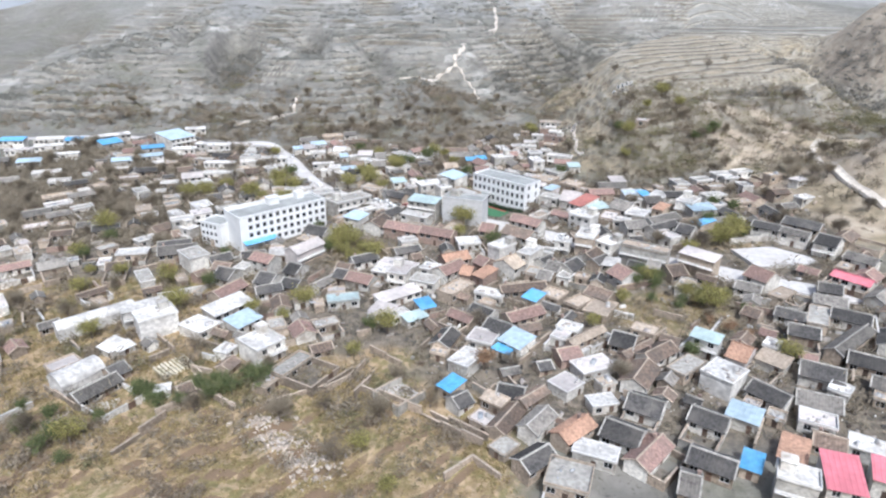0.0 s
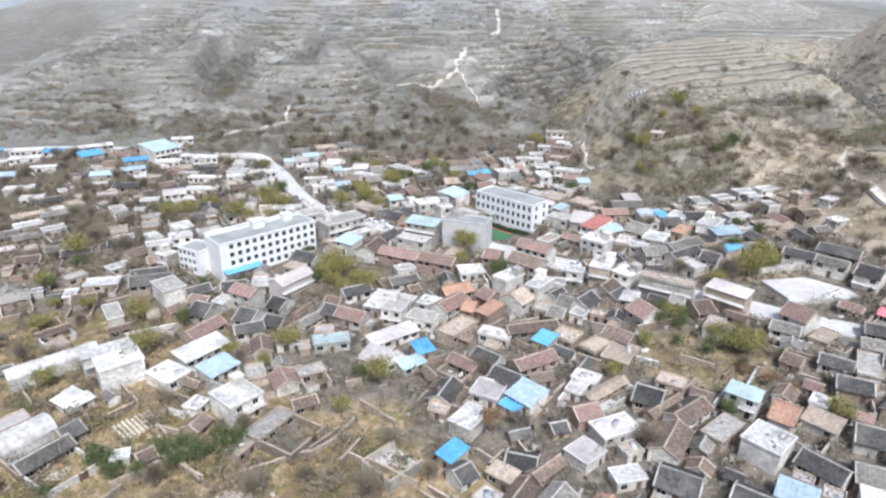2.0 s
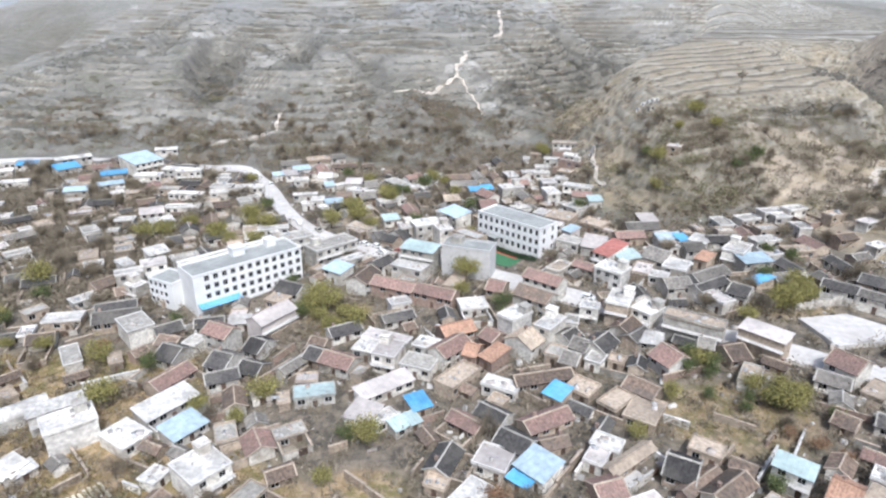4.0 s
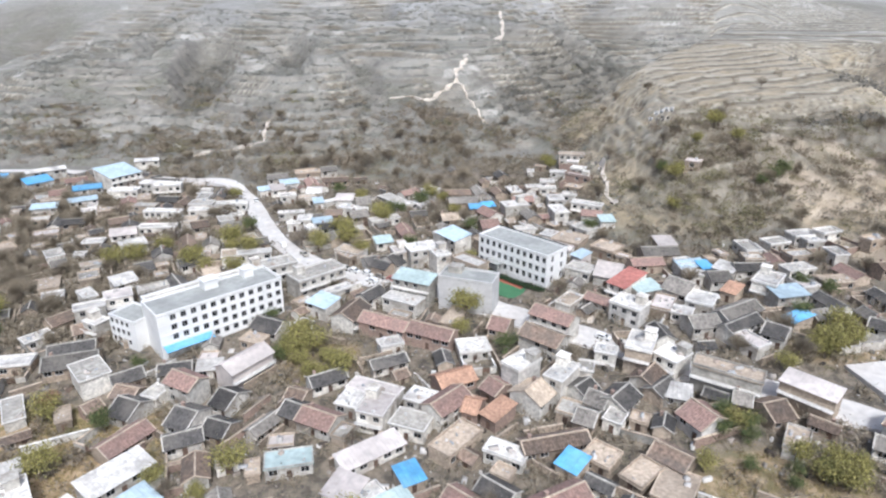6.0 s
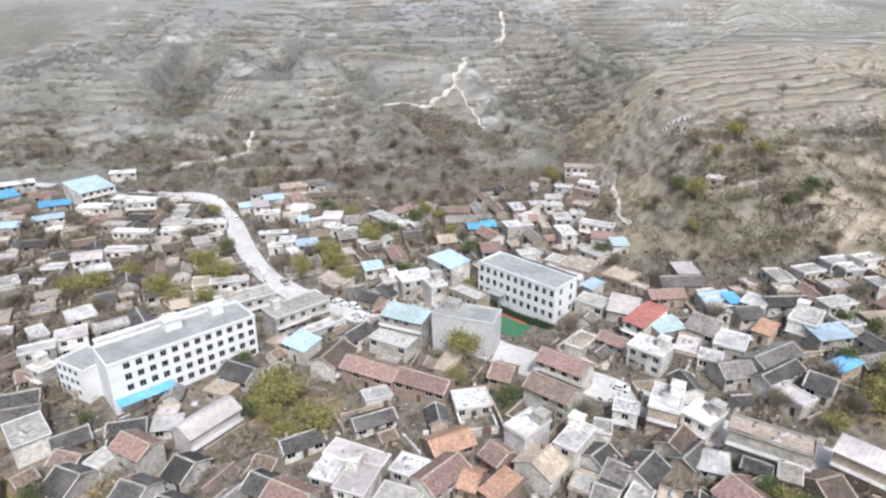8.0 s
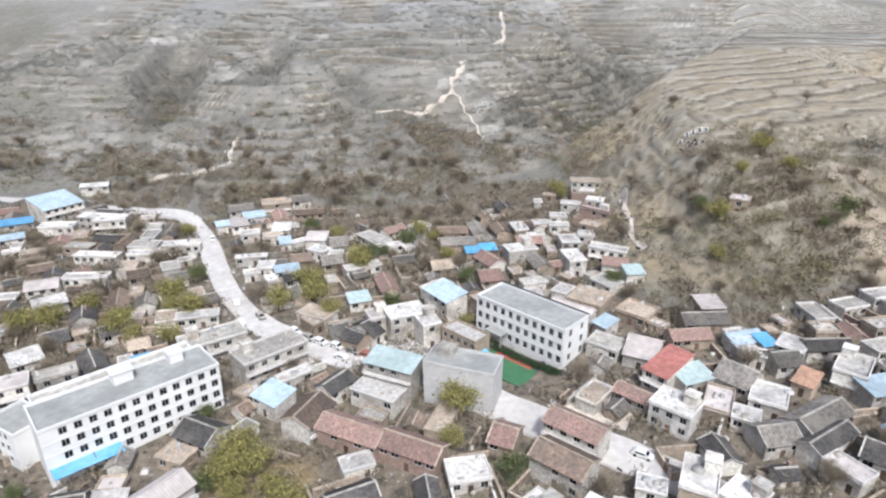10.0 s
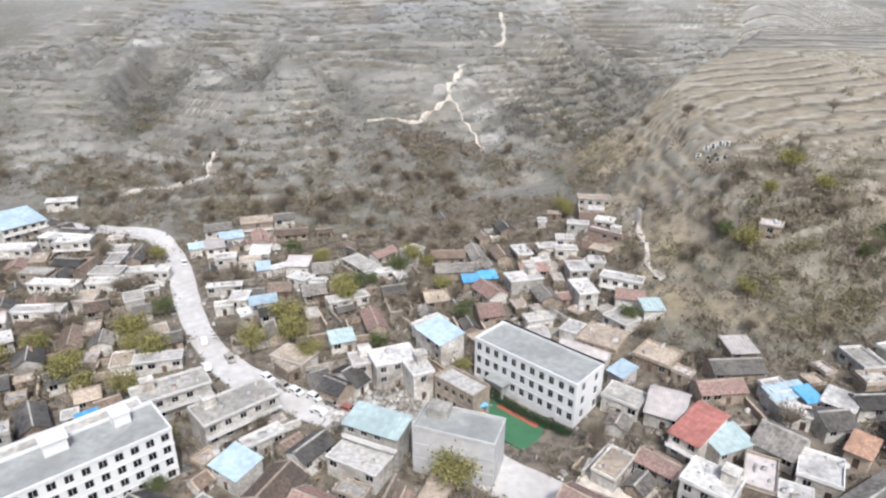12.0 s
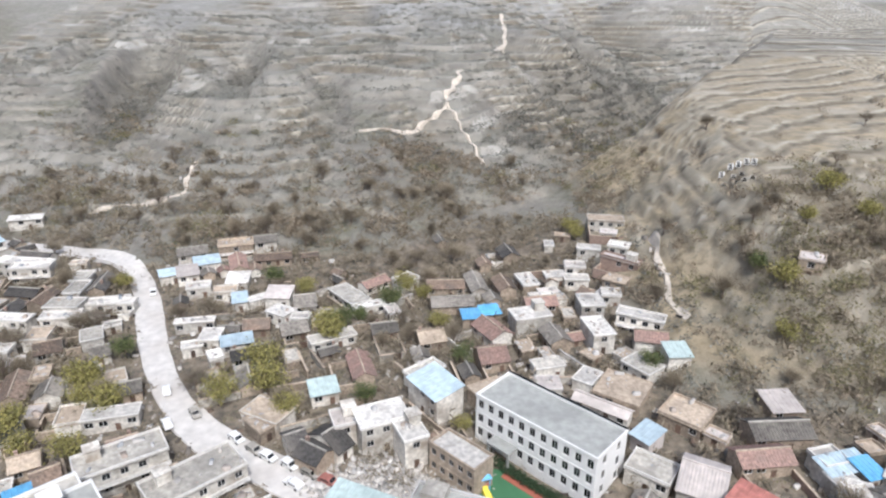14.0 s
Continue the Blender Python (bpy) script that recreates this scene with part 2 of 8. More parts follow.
def hills(x, y):
    """Height of the hills above the valley floor."""
    foot = np.interp(x, [-400, -260, -157, -107, -61, -26, 6, 38, 80, 120, 300], [390, 385, 380, 345, 353, 340, 380, 418, 474, 535, 640])
    foot = foot + 9 * wave(x, y, 60, 4.0)
    d = y - foot
    north = np.interp(d, [0, 30, 75, 103, 140, 215, 300, 420, 600, 900, 1300, 2500], [0, 11, 25, 38, 46, 56, 67, 84, 104, 135, 190, 270])
    gully = 1 - 0.36 * gullies(x, y) * smooth(10, 90, d) * smooth(370, 250, d)
    side = np.interp(x, [-700, -400, -330, -260, 50, 120, 190, 300, 700], [0.3, 0.5, 0.68, 0.95, 1, 0.84, 0.6, 0.5, 0.6])
    side = side + (1 - side) * smooth(640, 1000, y)
    north = north * gully * side + 13 * np.exp(-((x - 62) / 50) ** 2 - ((y - 545) / 45) ** 2)
    quarry = 22 * np.exp(-(((x - 184) / 34) ** 2 + ((y - 243) / 30) ** 2) ** 1.3) + bluff(x, y) * (5.5 + 2.2 * wave(x, y, 24, 4.7) + 0.7 * wave(x, y, 9, 1.7))
    far_right = 58 * np.exp(-(((x - 334) / 72) ** 2 + ((y - 462) / 80) ** 2) ** 2.5)
    beyond = 88 * np.exp(-((x - 250) / 190) ** 2 - ((y - 820) / 150) ** 2)
    right_end = 50 * smooth(450, 900, x) * smooth(1100, 700, y)
    return np.maximum(np.maximum(np.maximum(north, spur_height(x, y)), beyond), 0) + quarry + far_right + right_end


def bluff(x, y):
    """The bare shoulder of land east of the square, from 0 to 1."""
    return smooth(116, 146, x + 0.15 * (y - 240)) * smooth(336, 310, y) * smooth(188, 216, y)


def gullies(x, y):
    """How deep a ravine is cut into the far hill at a place, from 0 to 1."""
    w = wave(x + 0.12 * y, 0.3 * y, 62, 1.0)
    return smooth(0.25, 0.9, np.abs(w))


def flank(x, y):
    """The dark wooded east side of the far hill, above the gorge."""
    crest = np.interp(x, [0, 20, 45, 75, 110, 150], [425, 470, 535, 560, 565, 545]) + 5 * wave(x, y, 30, 6.6)
    face = smooth(crest + 3, crest - 6, y) * smooth(8, 26, x - 3 * wave(x, y, 20, 1.2)) * smooth(428, 446, y) * smooth(8, 3, spur_height(x, y))
    front = smooth(0.35, 0.8, np.exp(-(((x - 160) / 44) ** 2 + ((y - 329) / 30) ** 2))) * (1 - bluff(x, y))
    return np.maximum(0.75 * face, front)


def brow(x, y):
    """The overgrown south front of the spur, from 0 to 1."""
    return smooth(58, 92, x + 6 * wave(x, y, 22, 3.1)) * smooth(362, 326, y + 0.25 * (110 - x)) * smooth(1, 5, spur_height(x, y))


def fields(x, y, up):
    """One number from 0 to 1 for each terrace field, the same all over it."""
    on_spur = spur_height(x, y) > 25
    n = np.floor((up + np.where(on_spur, 0.3, 1.1) * wave(x, y, 55, 7.0)) / np.where(on_spur, 1.0, 3.7))
    cell = np.floor((x + 9 * wave(x, y, 40, 3.0) + 17.3 * n) / (26 + 12 * np.sin(2.1 * n)))
    v = np.sin(n * 12.9898 + cell * 78.233) * 43758.5453
    return v - np.floor(v)


def terraces(x, y, up):
    """The stepped height, how far the steps are cut, and the place within a step from 0 (lip) to 1 (top of the bank)."""
    on_spur = spur_height(x, y) > 25
    step, rim = np.where(on_spur, 1.0, 3.7), np.where(on_spur, 0.8, 0.66)
    bend = np.where(on_spur, 0.3, 1.1) * wave(x, y, 55, 7.0)
    lift = (up + bend) / step
    n = np.floor(lift)
    cut = step * (n + smooth(rim, 1.0, lift - n)) - bend
    flat = smooth(4, 9, up) * smooth(-0.75, -0.1, wave(x, y, 85, 8.0) + 1.2 * smooth(60, 110, x)) * (1 - bluff(x, y))
    return cut, flat * smooth(900, 820, y) * smooth(-415, -380, x) * smooth(425, 390, x), lift - n


def rolling(x, y):
    """The hills with their small swells, before the terraces are cut."""
    up = hills(x, y)
    return up + (1.3 * wave(x, y, 26, 5.0) + 0.3 * wave(x, y, 9, 6.0)) * smooth(1, 12, up) * (1 - 0.85 * smooth(18, 27, spur_height(x, y))) * smooth(900, 820, y) * smooth(-430, -390, x) * smooth(430, 390, x)


def ground(x, y):
    """Height of the ground at a place; the hills are cut into narrow terraces."""
    x, y = np.asarray(x, float), np.asarray(y, float)
    floor = -11 + 0.055 * np.clip(x, 0, 170) + 0.035 * np.clip(x, -150, 0) + 0.053 * np.clip(y, 0, 360) + 0.5 * wave(x, y, 45, 0.3)
    floor = floor - 2.4 * np.exp(-((x - 12) / 20) ** 2 - ((y - 253) / 16) ** 2)
    up = rolling(x, y)
    cut, flat, _ = terraces(x, y, up)
    up = up + (cut - up) * 0.85 * flat
    # rough banks and pits in the fallow land south of the village
    rough = smooth(150, 118, y - 0.12 * x) * smooth(45, 5, x)
    bank = 0.8 * y - 0.6 * x + 5 * wave(x, y, 22, 9.0)
    bank = (1.6 + 0.9 * wave(x, y, 30, 2.3)) * (smooth(0.0, 0.16, bank / 9 - np.floor(bank / 9)) - (bank / 9 - np.floor(bank / 9)))
    return floor + up + rough * (0.9 * wave(x, y, 17, 9.0) + 0.5 * wave(x, y, 7, 3.0) + bank)




# ---- building blocks ----
class Geo:
    """A pile of faces that becomes one mesh."""

    def __init__(self):
        self.v, self.f = [], []

    def face(self, *pts):
        n = len(self.v)
        self.v += [tuple(p) for p in pts]
        self.f.append(tuple(range(n, n + len(pts))))
        return self

    def box(self, x0, x1, y0, y1, z0, z1):
        n = len(self.v)
        self.v += [(x, y, z) for z in (z0, z1) for x, y in ((x0, y0), (x1, y0), (x1, y1), (x0, y1))]
        self.f += [tuple(n + i for i in q) for q in ((3, 2, 1, 0), (4, 5, 6, 7), (0, 1, 5, 4), (1, 2, 6, 5), (2, 3, 7, 6), (3, 0, 4, 7))]
        return self

    def slab(self, pts, thick):
        """A plate of even thickness below the ring of points pts."""
        n, k = len(self.v), len(pts)
        self.v += [tuple(p) for p in pts] + [(p[0], p[1], p[2] - thick) for p in pts]
        self.f += [tuple(range(n, n + k)), tuple(range(n + 2 * k - 1, n + k - 1, -1))]
        self.f += [(n + i, n + k + i, n + k + (i + 1) % k, n + (i + 1) % k) for i in range(k)]
        return self

    def weld(self):
        """Joins faces that meet at the same corners."""
        seen, where = {}, []
        for p in self.v:
            where.append(seen.setdefault(tuple(round(c, 3) for c in p), len(seen)))
        self.v, self.f = list(seen), [tuple(where[i] for i in q) for q in self.f]
        return self

    def mesh(self, name, mat):
        me = bpy.data.meshes.new(name)
        me.from_pydata(self.v, [], self.f)
        me.materials.append(mat)
        me.update()
        return me


def part(name, geo, mat, parent, label="", m=None):
    """One mesh under a thing or a part; geo may be a mesh that alike parts share."""
    ob = new(name, geo.mesh(name, mat) if isinstance(geo, Geo) else geo)
    ob.parent = parent
    if m is not None:
        ob.matrix_local = m
    return tagged(ob, label)


def thing(name, m, label, category, group=""):
    ob = new(name)
    ob.empty_display_size = 0.5
    ob.matrix_world = m
    return tagged(ob, label, category, group)


FOOT, ROOFS = [], []


def taken(x, y, room=0.5):
    """Whether a house stands at a place."""
    for hx, hy, turn, a, b in FOOT:
        dx, dy = x - hx, y - hy
        if dx * dx + dy * dy < (a + b + room) ** 2:
            c, s = math.cos(radians(turn)), math.sin(radians(turn))
            if abs(dx * c + dy * s) < a + room and abs(dy * c - dx * s) < b + room:
                return True
    return False


WINDOW = Geo()
WINDOW.box(-0.62, 0.62, -0.05, 0.03, 0.62, 0.72).box(-0.62, 0.62, -0.05, 0.03, -0.72, -0.62)
WINDOW.box(-0.62, -0.54, -0.05, 0.03, -0.62, 0.62).box(0.54, 0.62, -0.05, 0.03, -0.62, 0.62).box(-0.03, 0.03, -0.03, 0.02, -0.62, 0.62)
WINDOW = WINDOW.mesh("window", MAT["frame"])
PANE = Geo().box(-0.54, 0.54, -0.012, 0.012, -0.62, 0.62).mesh("pane", MAT["pane"])
WHOLE = Geo()
for i, (x0, x1) in enumerate(((-0.62, -0.54), (-0.54, -0.03), (-0.03, 0.03), (0.03, 0.54), (0.54, 0.62))):
    for j, (z0, z1) in enumerate(((-0.72, -0.62), (-0.62, 0.62), (0.62, 0.72))):
        if j == 1 and i in (1, 3):
            for p, q in (((x0, z0), (x1, z0)), ((x1, z0), (x1, z1)), ((x1, z1), (x0, z1)), ((x0, z1), (x0, z0))):
                WHOLE.face((p[0], -0.05, p[1]), (q[0], -0.05, q[1]), (q[0], 0.0, q[1]), (p[0], 0.0, p[1]))
        else:
            WHOLE.face((x0, -0.05, z0), (x1, -0.05, z0), (x1, -0.05, z1), (x0, -0.05, z1))
for x0, x1 in ((-0.54, -0.03), (0.03, 0.54)):
    WHOLE.face((x0, 0.0, -0.62), (x1, 0.0, -0.62), (x1, 0.0, 0.62), (x0, 0.0, 0.62))
WHOLE = WHOLE.weld().mesh("window", MAT["frame"])
WHOLE.materials.append(MAT["pane"])
for p in list(WHOLE.polygons)[-2:]:
    p.material_index = 1
DOOR = Geo().box(-0.55, 0.55, -0.06, 0.02, 0, 2.1).box(-0.06, 0.06, -0.08, -0.06, 0.1, 2.0).mesh("door", MAT["wood"])


def wall_with_holes(g, x0, x1, z0, z1, y, thick, holes):
    """A wall in the plane y, from y to y + thick, with rectangular openings (cx, cz, w, h)."""
    xs = sorted({x0, x1, *[c[0] - c[2] / 2 for c in holes], *[c[0] + c[2] / 2 for c in holes]})
    zs = sorted({z0, z1, *[c[1] - c[3] / 2 for c in holes], *[c[1] + c[3] / 2 for c in holes]})
    for a, b in zip(xs, xs[1:]):
        start = zs[0]
        for c, d in zip(zs, zs[1:]):
            mx, mz = (a + b) / 2, (c + d) / 2
            if any(abs(mx - h[0]) < h[2] / 2 and abs(mz - h[1]) < h[3] / 2 for h in holes):
                if c > start:
                    g.box(a, b, y, y + thick, start, c)
                start = d
        if zs[-1] > start:
            g.box(a, b, y, y + thick, start, zs[-1])


def ribbed(half, line, pitch, rib, thick, flip=False):
    """One roof sheet with raised ribs, from -half to half along x, following the (y, z) points of line."""
    xs = [(-half, 0.0)]
    n = max(2, int(2 * half / pitch))
    for k in range(n):
        c = -half + (k + 0.5) * 2 * half / n
        xs += [(c - 0.17, 0.0), (c - 0.1, rib), (c + 0.1, rib), (c + 0.17, 0.0)]
    xs.append((half, 0.0))
    g, w = Geo(), len(xs)
    for y, z in line:
        g.v += [(x, y, z + d) for x, d in xs]
    m = len(g.v)
    for y, z in line:
        g.v += [(-half, y, z - thick), (half, y, z - thick)]
    for i in range(len(line) - 1):
        g.f += [(i * w + j, i * w + j + 1, (i + 1) * w + j + 1, (i + 1) * w + j) for j in range(w - 1)]
        g.f.append((m + 2 * i + 1, m + 2 * i, m + 2 * i + 2, m + 2 * i + 3))
        g.f += [(i * w, (i + 1) * w, m + 2 * i + 2, m + 2 * i), ((i + 1) * w - 1, m + 2 * i + 1, m + 2 * i + 3, (i + 2) * w - 1)]
    for i in (0, len(line) - 1):
        ring = (m + 2 * i, m + 2 * i + 1) + tuple(range((i + 1) * w - 1, i * w - 1, -1))
        g.f.append(ring if i == 0 else ring[::-1])
    if flip:
        g.f = [q[::-1] for q in g.f]
    return g


ROOF_WORDS = {"dark": "dark grey tiled", "grey": "weathered grey", "brown": "brown tiled", "mauve": "faded red tiled", "orange": "orange tiled",
              "red": "red metal", "pink": "bright pink metal", "tan": "sandy flat", "white": "white flat", "rose": "pinkish white", "blue": "bright blue metal",
              "pale": "pale blue metal", "teal": "pale green metal", "concrete": "grey concrete"}
WALL_WORDS = {"plaster": "whitewashed", "mud": "mud-brick", "brick": "brick", "concrete": "bare concrete", "tan": "sandy rendered", "rose": "pinkish rendered", "white": "white"}


def house(x, y, turn, long, deep, high, shape, roof, wall="plaster", windows=True, name="house", label="", group="village houses"):
    """A house with its front along -y before it is turned; high is the eave. shape: gable, shed, flat or barrel."""
    c, s = math.cos(radians(turn)), math.sin(radians(turn))
    base = min(float(ground(x + i * c * long / 2 - j * s * deep / 2, y + i * s * long / 2 + j * c * deep / 2)) for i in (-1, 0, 1) for j in (-1, 0, 1))
    mid = float(ground(x, y))
    base = max(base, mid - 2.5)
    if not label:
        size = "two-storey" if high > 4.6 else "small" if long < 6 else "low"
        label = f"{size} {WALL_WORDS[wall]} village house with a {ROOF_WORDS[roof]} roof"
    if name == "house":
        name = {"gable": "tiled_house", "flat": "flat_roofed_house", "shed": "sheet_roofed_house", "barrel": "vaulted_shed"}[shape]
    t = thing(name, pose(x, y, base, 0, 0, turn), label, "shed" if "shed" in name else "house", group and name.replace("_", " ") + "s of the village")
    FOOT.append((x, y, turn, long / 2 + 0.3, deep / 2 + 0.3))
    high = high + (mid - base)
    a, b, th = long / 2, deep / 2, 0.3
    rnd = random.Random(int(x * 97 + y * 31))
    levels = 2 if high > 4.6 else 1
    holes, doors = [], []
    if windows:
        n = max(1, int(long / (2.9 if levels > 1 else 2.5)))
        broad = 1.5 if levels == 1 and rnd.random() < 0.6 else 1.2
        for k in range(n):
            if rnd.random() < 0.2 and k != n // 2:
                continue
            cx = -a + (k + 0.5) * long / n
            for lv in range(levels):
                z = high - 1.2 - 2.6 * (levels - 1 - lv)
                if lv == 0 and k == n // 2:
                    doors.append((cx, 1.06, 1.1, 2.1))
                else:
                    holes.append((cx, max(z, 1.2), 1.24 * broad, 1.44))
    g = Geo()
    wall_with_holes(g, -a, a, -0.6, high, -b, th, holes + doors)
    g.box(-a, a, b - th, b, -0.6, high).box(-a, -a + th, -b + th, b - th, -0.6, high).box(a - th, a, -b + th, b - th, -0.6, high)
    over = 0.6
    if shape == "gable":
        rise = 0.25 * deep
        for e in (-a, a - th):
            g.face((e, -b, high), (e, b, high), (e, 0, high + rise)).face((e + th, b, high), (e + th, -b, high), (e + th, 0, high + rise))
        part("wall", g.weld(), MAT[wall], t)
        drop = rise * over / b
        for sgn in (-1, 1):
            r = ribbed(a + 0.3, [(sgn * (b + over), high - drop + 0.16), (0, high + rise + 0.16)], 0.62, 0.07, 0.14, sgn > 0)
            part("roof_slope", r, MAT[roof], t)
        edging = MAT["concrete" if roof in ("dark", "grey") else "tan" if roof in ("brown", "mauve") else roof]
        part("ridge", Geo().box(-a - 0.35, a + 0.35, -0.17, 0.17, high + rise + 0.1, high + rise + 0.38), edging, t)
        if y < 235 and deep > 3.5:
            for e in (-a - 0.34, a + 0.02):
                v = Geo()
                for sgn in (-1, 1):
                    ring = [(e, sgn * (b + over), high - drop + 0.28), (e + 0.32, sgn * (b + over), high - drop + 0.28), (e + 0.32, 0, high + rise + 0.28), (e, 0, high + rise + 0.28)]
                    v.slab(ring if sgn < 0 else ring[::-1], 0.22)
                part("verge", v, edging, t)
        if rnd.random() < 0.3:
            cx = rnd.choice((-1, 1)) * a * rnd.uniform(0.4, 0.8)
            part("chimney", Geo().box(cx - 0.3, cx + 0.3, 0.5, 1.1, high, high + rise + 0.7).box(cx - 0.36, cx + 0.36, 0.44, 1.16, high + rise + 0.7, high + rise + 0.84), MAT["brick"], t)
    elif shape == "shed":
        rise = 0.14 * deep
        for e in (-a, a - th):
            g.face((e, -b, high), (e, b, high), (e, b, high + rise)).face((e + th, b, high), (e + th, -b, high), (e + th, b, high + rise))
        g.box(-a + th, a - th, b - th, b, high, high + rise)
        part("wall", g.weld(), MAT[wall], t)
        r = ribbed(a + 0.3, [(-b - over, high + 0.04), (b + 0.3, high + rise + 0.22)], 0.9, 0.06, 0.08)
        part("roof_sheet", r, MAT[roof], t)
    elif shape == "barrel":
        part("wall", g.weld(), MAT[wall], t)
        n = 12
        arc = [(-(b + 0.2) * math.cos(math.pi * k / n), high + 0.1 + 0.36 * deep * math.sin(math.pi * k / n)) for k in range(n + 1)]
        r = ribbed(a + 0.2, arc, 1.4, 0.05, 0.1)
        for e in (-a, a):
            r.f.append(tuple(range(len(r.v), len(r.v) + n + 1)))
            r.v += [(e, yy, zz - 0.08) for yy, zz in arc]
        part("roof_vault", r, MAT[roof], t)
    else:
        part("wall", g.weld(), MAT[wall], t)
        part("roof_slab", Geo().box(-a - 0.25, a + 0.25, -b - 0.3, b + 0.25, high, high + 0.2), MAT[roof], t)
        p = Geo()
        z0, z1 = high + 0.2, high + 0.2 + (0.55 if rnd.random() < 0.5 else 0.22)
        p.box(-a - 0.2, a + 0.2, -b - 0.25, -b - 0.05, z0, z1).box(-a - 0.2, a + 0.2, b, b + 0.2, z0, z1)
        p.box(-a - 0.2, -a, -b - 0.05, b, z0, z1).box(a, a + 0.2, -b - 0.05, b, z0, z1)
        part("parapet", p, MAT["parapet" if roof == "white" or roof in ("rose", "concrete") and wall == "plaster" else "tan" if wall == "mud" else wall], t)
        ROOFS.append((x, y, turn, a - 0.6, b - 0.6, base + high + 0.2))
        if high > 5 and rnd.random() < 0.6:
            sx = rnd.choice((-1, 1))
            part("stair_head", Geo().box(sx * a * 0.55 - 1.3, sx * a * 0.55 + 1.3, b - 2.9, b - 0.3, high + 0.2, high + 2.4).box(sx * a * 0.55 - 1.5, sx * a * 0.55 + 1.5, b - 3.1, b - 0.1, high + 2.4, high + 2.55), MAT["plaster"], t)
    if levels == 2 and long > 5 and rnd.random() < 0.55:
        z = high - 2.75
        rail = Geo().box(-a, a, -b - 1.15, -b - 0.004, z, z + 0.16).box(-a, a, -b - 1.15, -b - 1.05, z + 0.75, z + 0.95)
        for k in range(int(long / 1.3) + 1):
            rail.box(-a + k * 1.3, -a + k * 1.3 + 0.14, -b - 1.14, -b - 1.06, z + 0.16, z + 0.75)
        part("balcony", rail, MAT["parapet"], t)
    for cx, cz, w, _ in holes:
        at = pose(cx, -b + 0.14, cz) @ Matrix.Diagonal((w / 1.24, 1, 1, 1))
        if y < 215 and len(holes) < 7:
            part("pane", PANE, None, part("window", WINDOW, None, t, "", at))
        else:
            part("window", WHOLE, None, t, "", at)
    for cx, cz, *_ in doors:
        part("door", DOOR, None, t, "", pose(cx, -b + 0.12, cz - 1.05))
    return t


WAYS = []


def on_way(x, y):
    """Whether a road or path runs at a place."""
    return any((x - a) ** 2 + (y - b) ** 2 < w * w for a, b, w, _ in WAYS)


def way_height(x, y):
    return min(WAYS, key=lambda p: (p[0] - x) ** 2 + (p[1] - y) ** 2)[3]


def strip(name, pts, width, lift, mat, label, step=3.0, hug=False):
    """A way laid over the ground along the points (x, y, or x, y, width)."""
    line = []
    for p, q in zip(pts, pts[1:]):
        n = max(1, int(math.dist(p[:2], q[:2]) / step))
        line += [tuple(p[i] + (q[i] - p[i]) * k / n for i in range(2)) for k in range(n)]
    line.append(pts[-1][:2])
    for _ in range(6):
        line = [line[0]] + [tuple((a[i] + 2 * b[i] + c[i]) / 4 for i in range(2)) for a, b, c in zip(line, line[1:], line[2:])] + [line[-1]]
    g, rows = Geo(), []
    for k, p in enumerate(line):
        a, b = line[max(k - 1, 0)], line[min(k + 1, len(line) - 1)]
        d = math.dist(a, b)
        nx, ny = -(b[1] - a[1]) / d, (b[0] - a[0]) / d
        wide = width[min(k * len(width) // len(line), len(width) - 1)] if isinstance(width, list) else width
        w = wide * (1 + 0.03 * math.sin(k * 1.7) + 0.06 * math.sin(k * 0.31)) / 2
        if hug:
            w *= 1 + 0.3 * math.sin(k * 0.9 + p[0])
            p = (p[0] + nx * 0.5 * math.sin(k * 0.55), p[1] + ny * 0.5 * math.sin(k * 0.55))
        ring = [(p[0] + nx * w * f, p[1] + ny * w * f) for f in (-1, -0.5, 0, 0.5, 1)]
        near = lambda q: max(float(ground(q[0] + i, q[1] + j)) for i in (-1, 0, 1) for j in (-1, 0, 1))
        top = max(float(ground(*q)) for q in ring)
        zc = float(ground(*p)) * 0.6 + top * 0.4 + lift
        WAYS.append((p[0], p[1], w + 0.6, zc))
        rows.append([(ring[0][0] - nx * 0.3, ring[0][1] - ny * 0.3, zc - 1.2)] + [(*q, near(q) + lift if hug else max(zc, float(ground(*q)) + 0.08)) for q in ring] + [(ring[4][0] + nx * 0.3, ring[4][1] + ny * 0.3, zc - 1.2)])
    k = len(rows[0])
    g.v = [p for r in rows for p in r]
    g.f = [(i * k + j + 1, i * k + j, (i + 1) * k + j, (i + 1) * k + j + 1) for i in range(len(rows) - 1) for j in range(k - 1)]
    ob = new(name, g.mesh(name, MAT[mat]))
    return tagged(ob, label, "road" if mat == "road" else "path", kind="structure")


# ---- the ground ----
GARDENS = [(60, 164, 20, 15), (-39, 210, 13, 12), (92, 212, 14, 10), (-52, 132, 10, 8)]


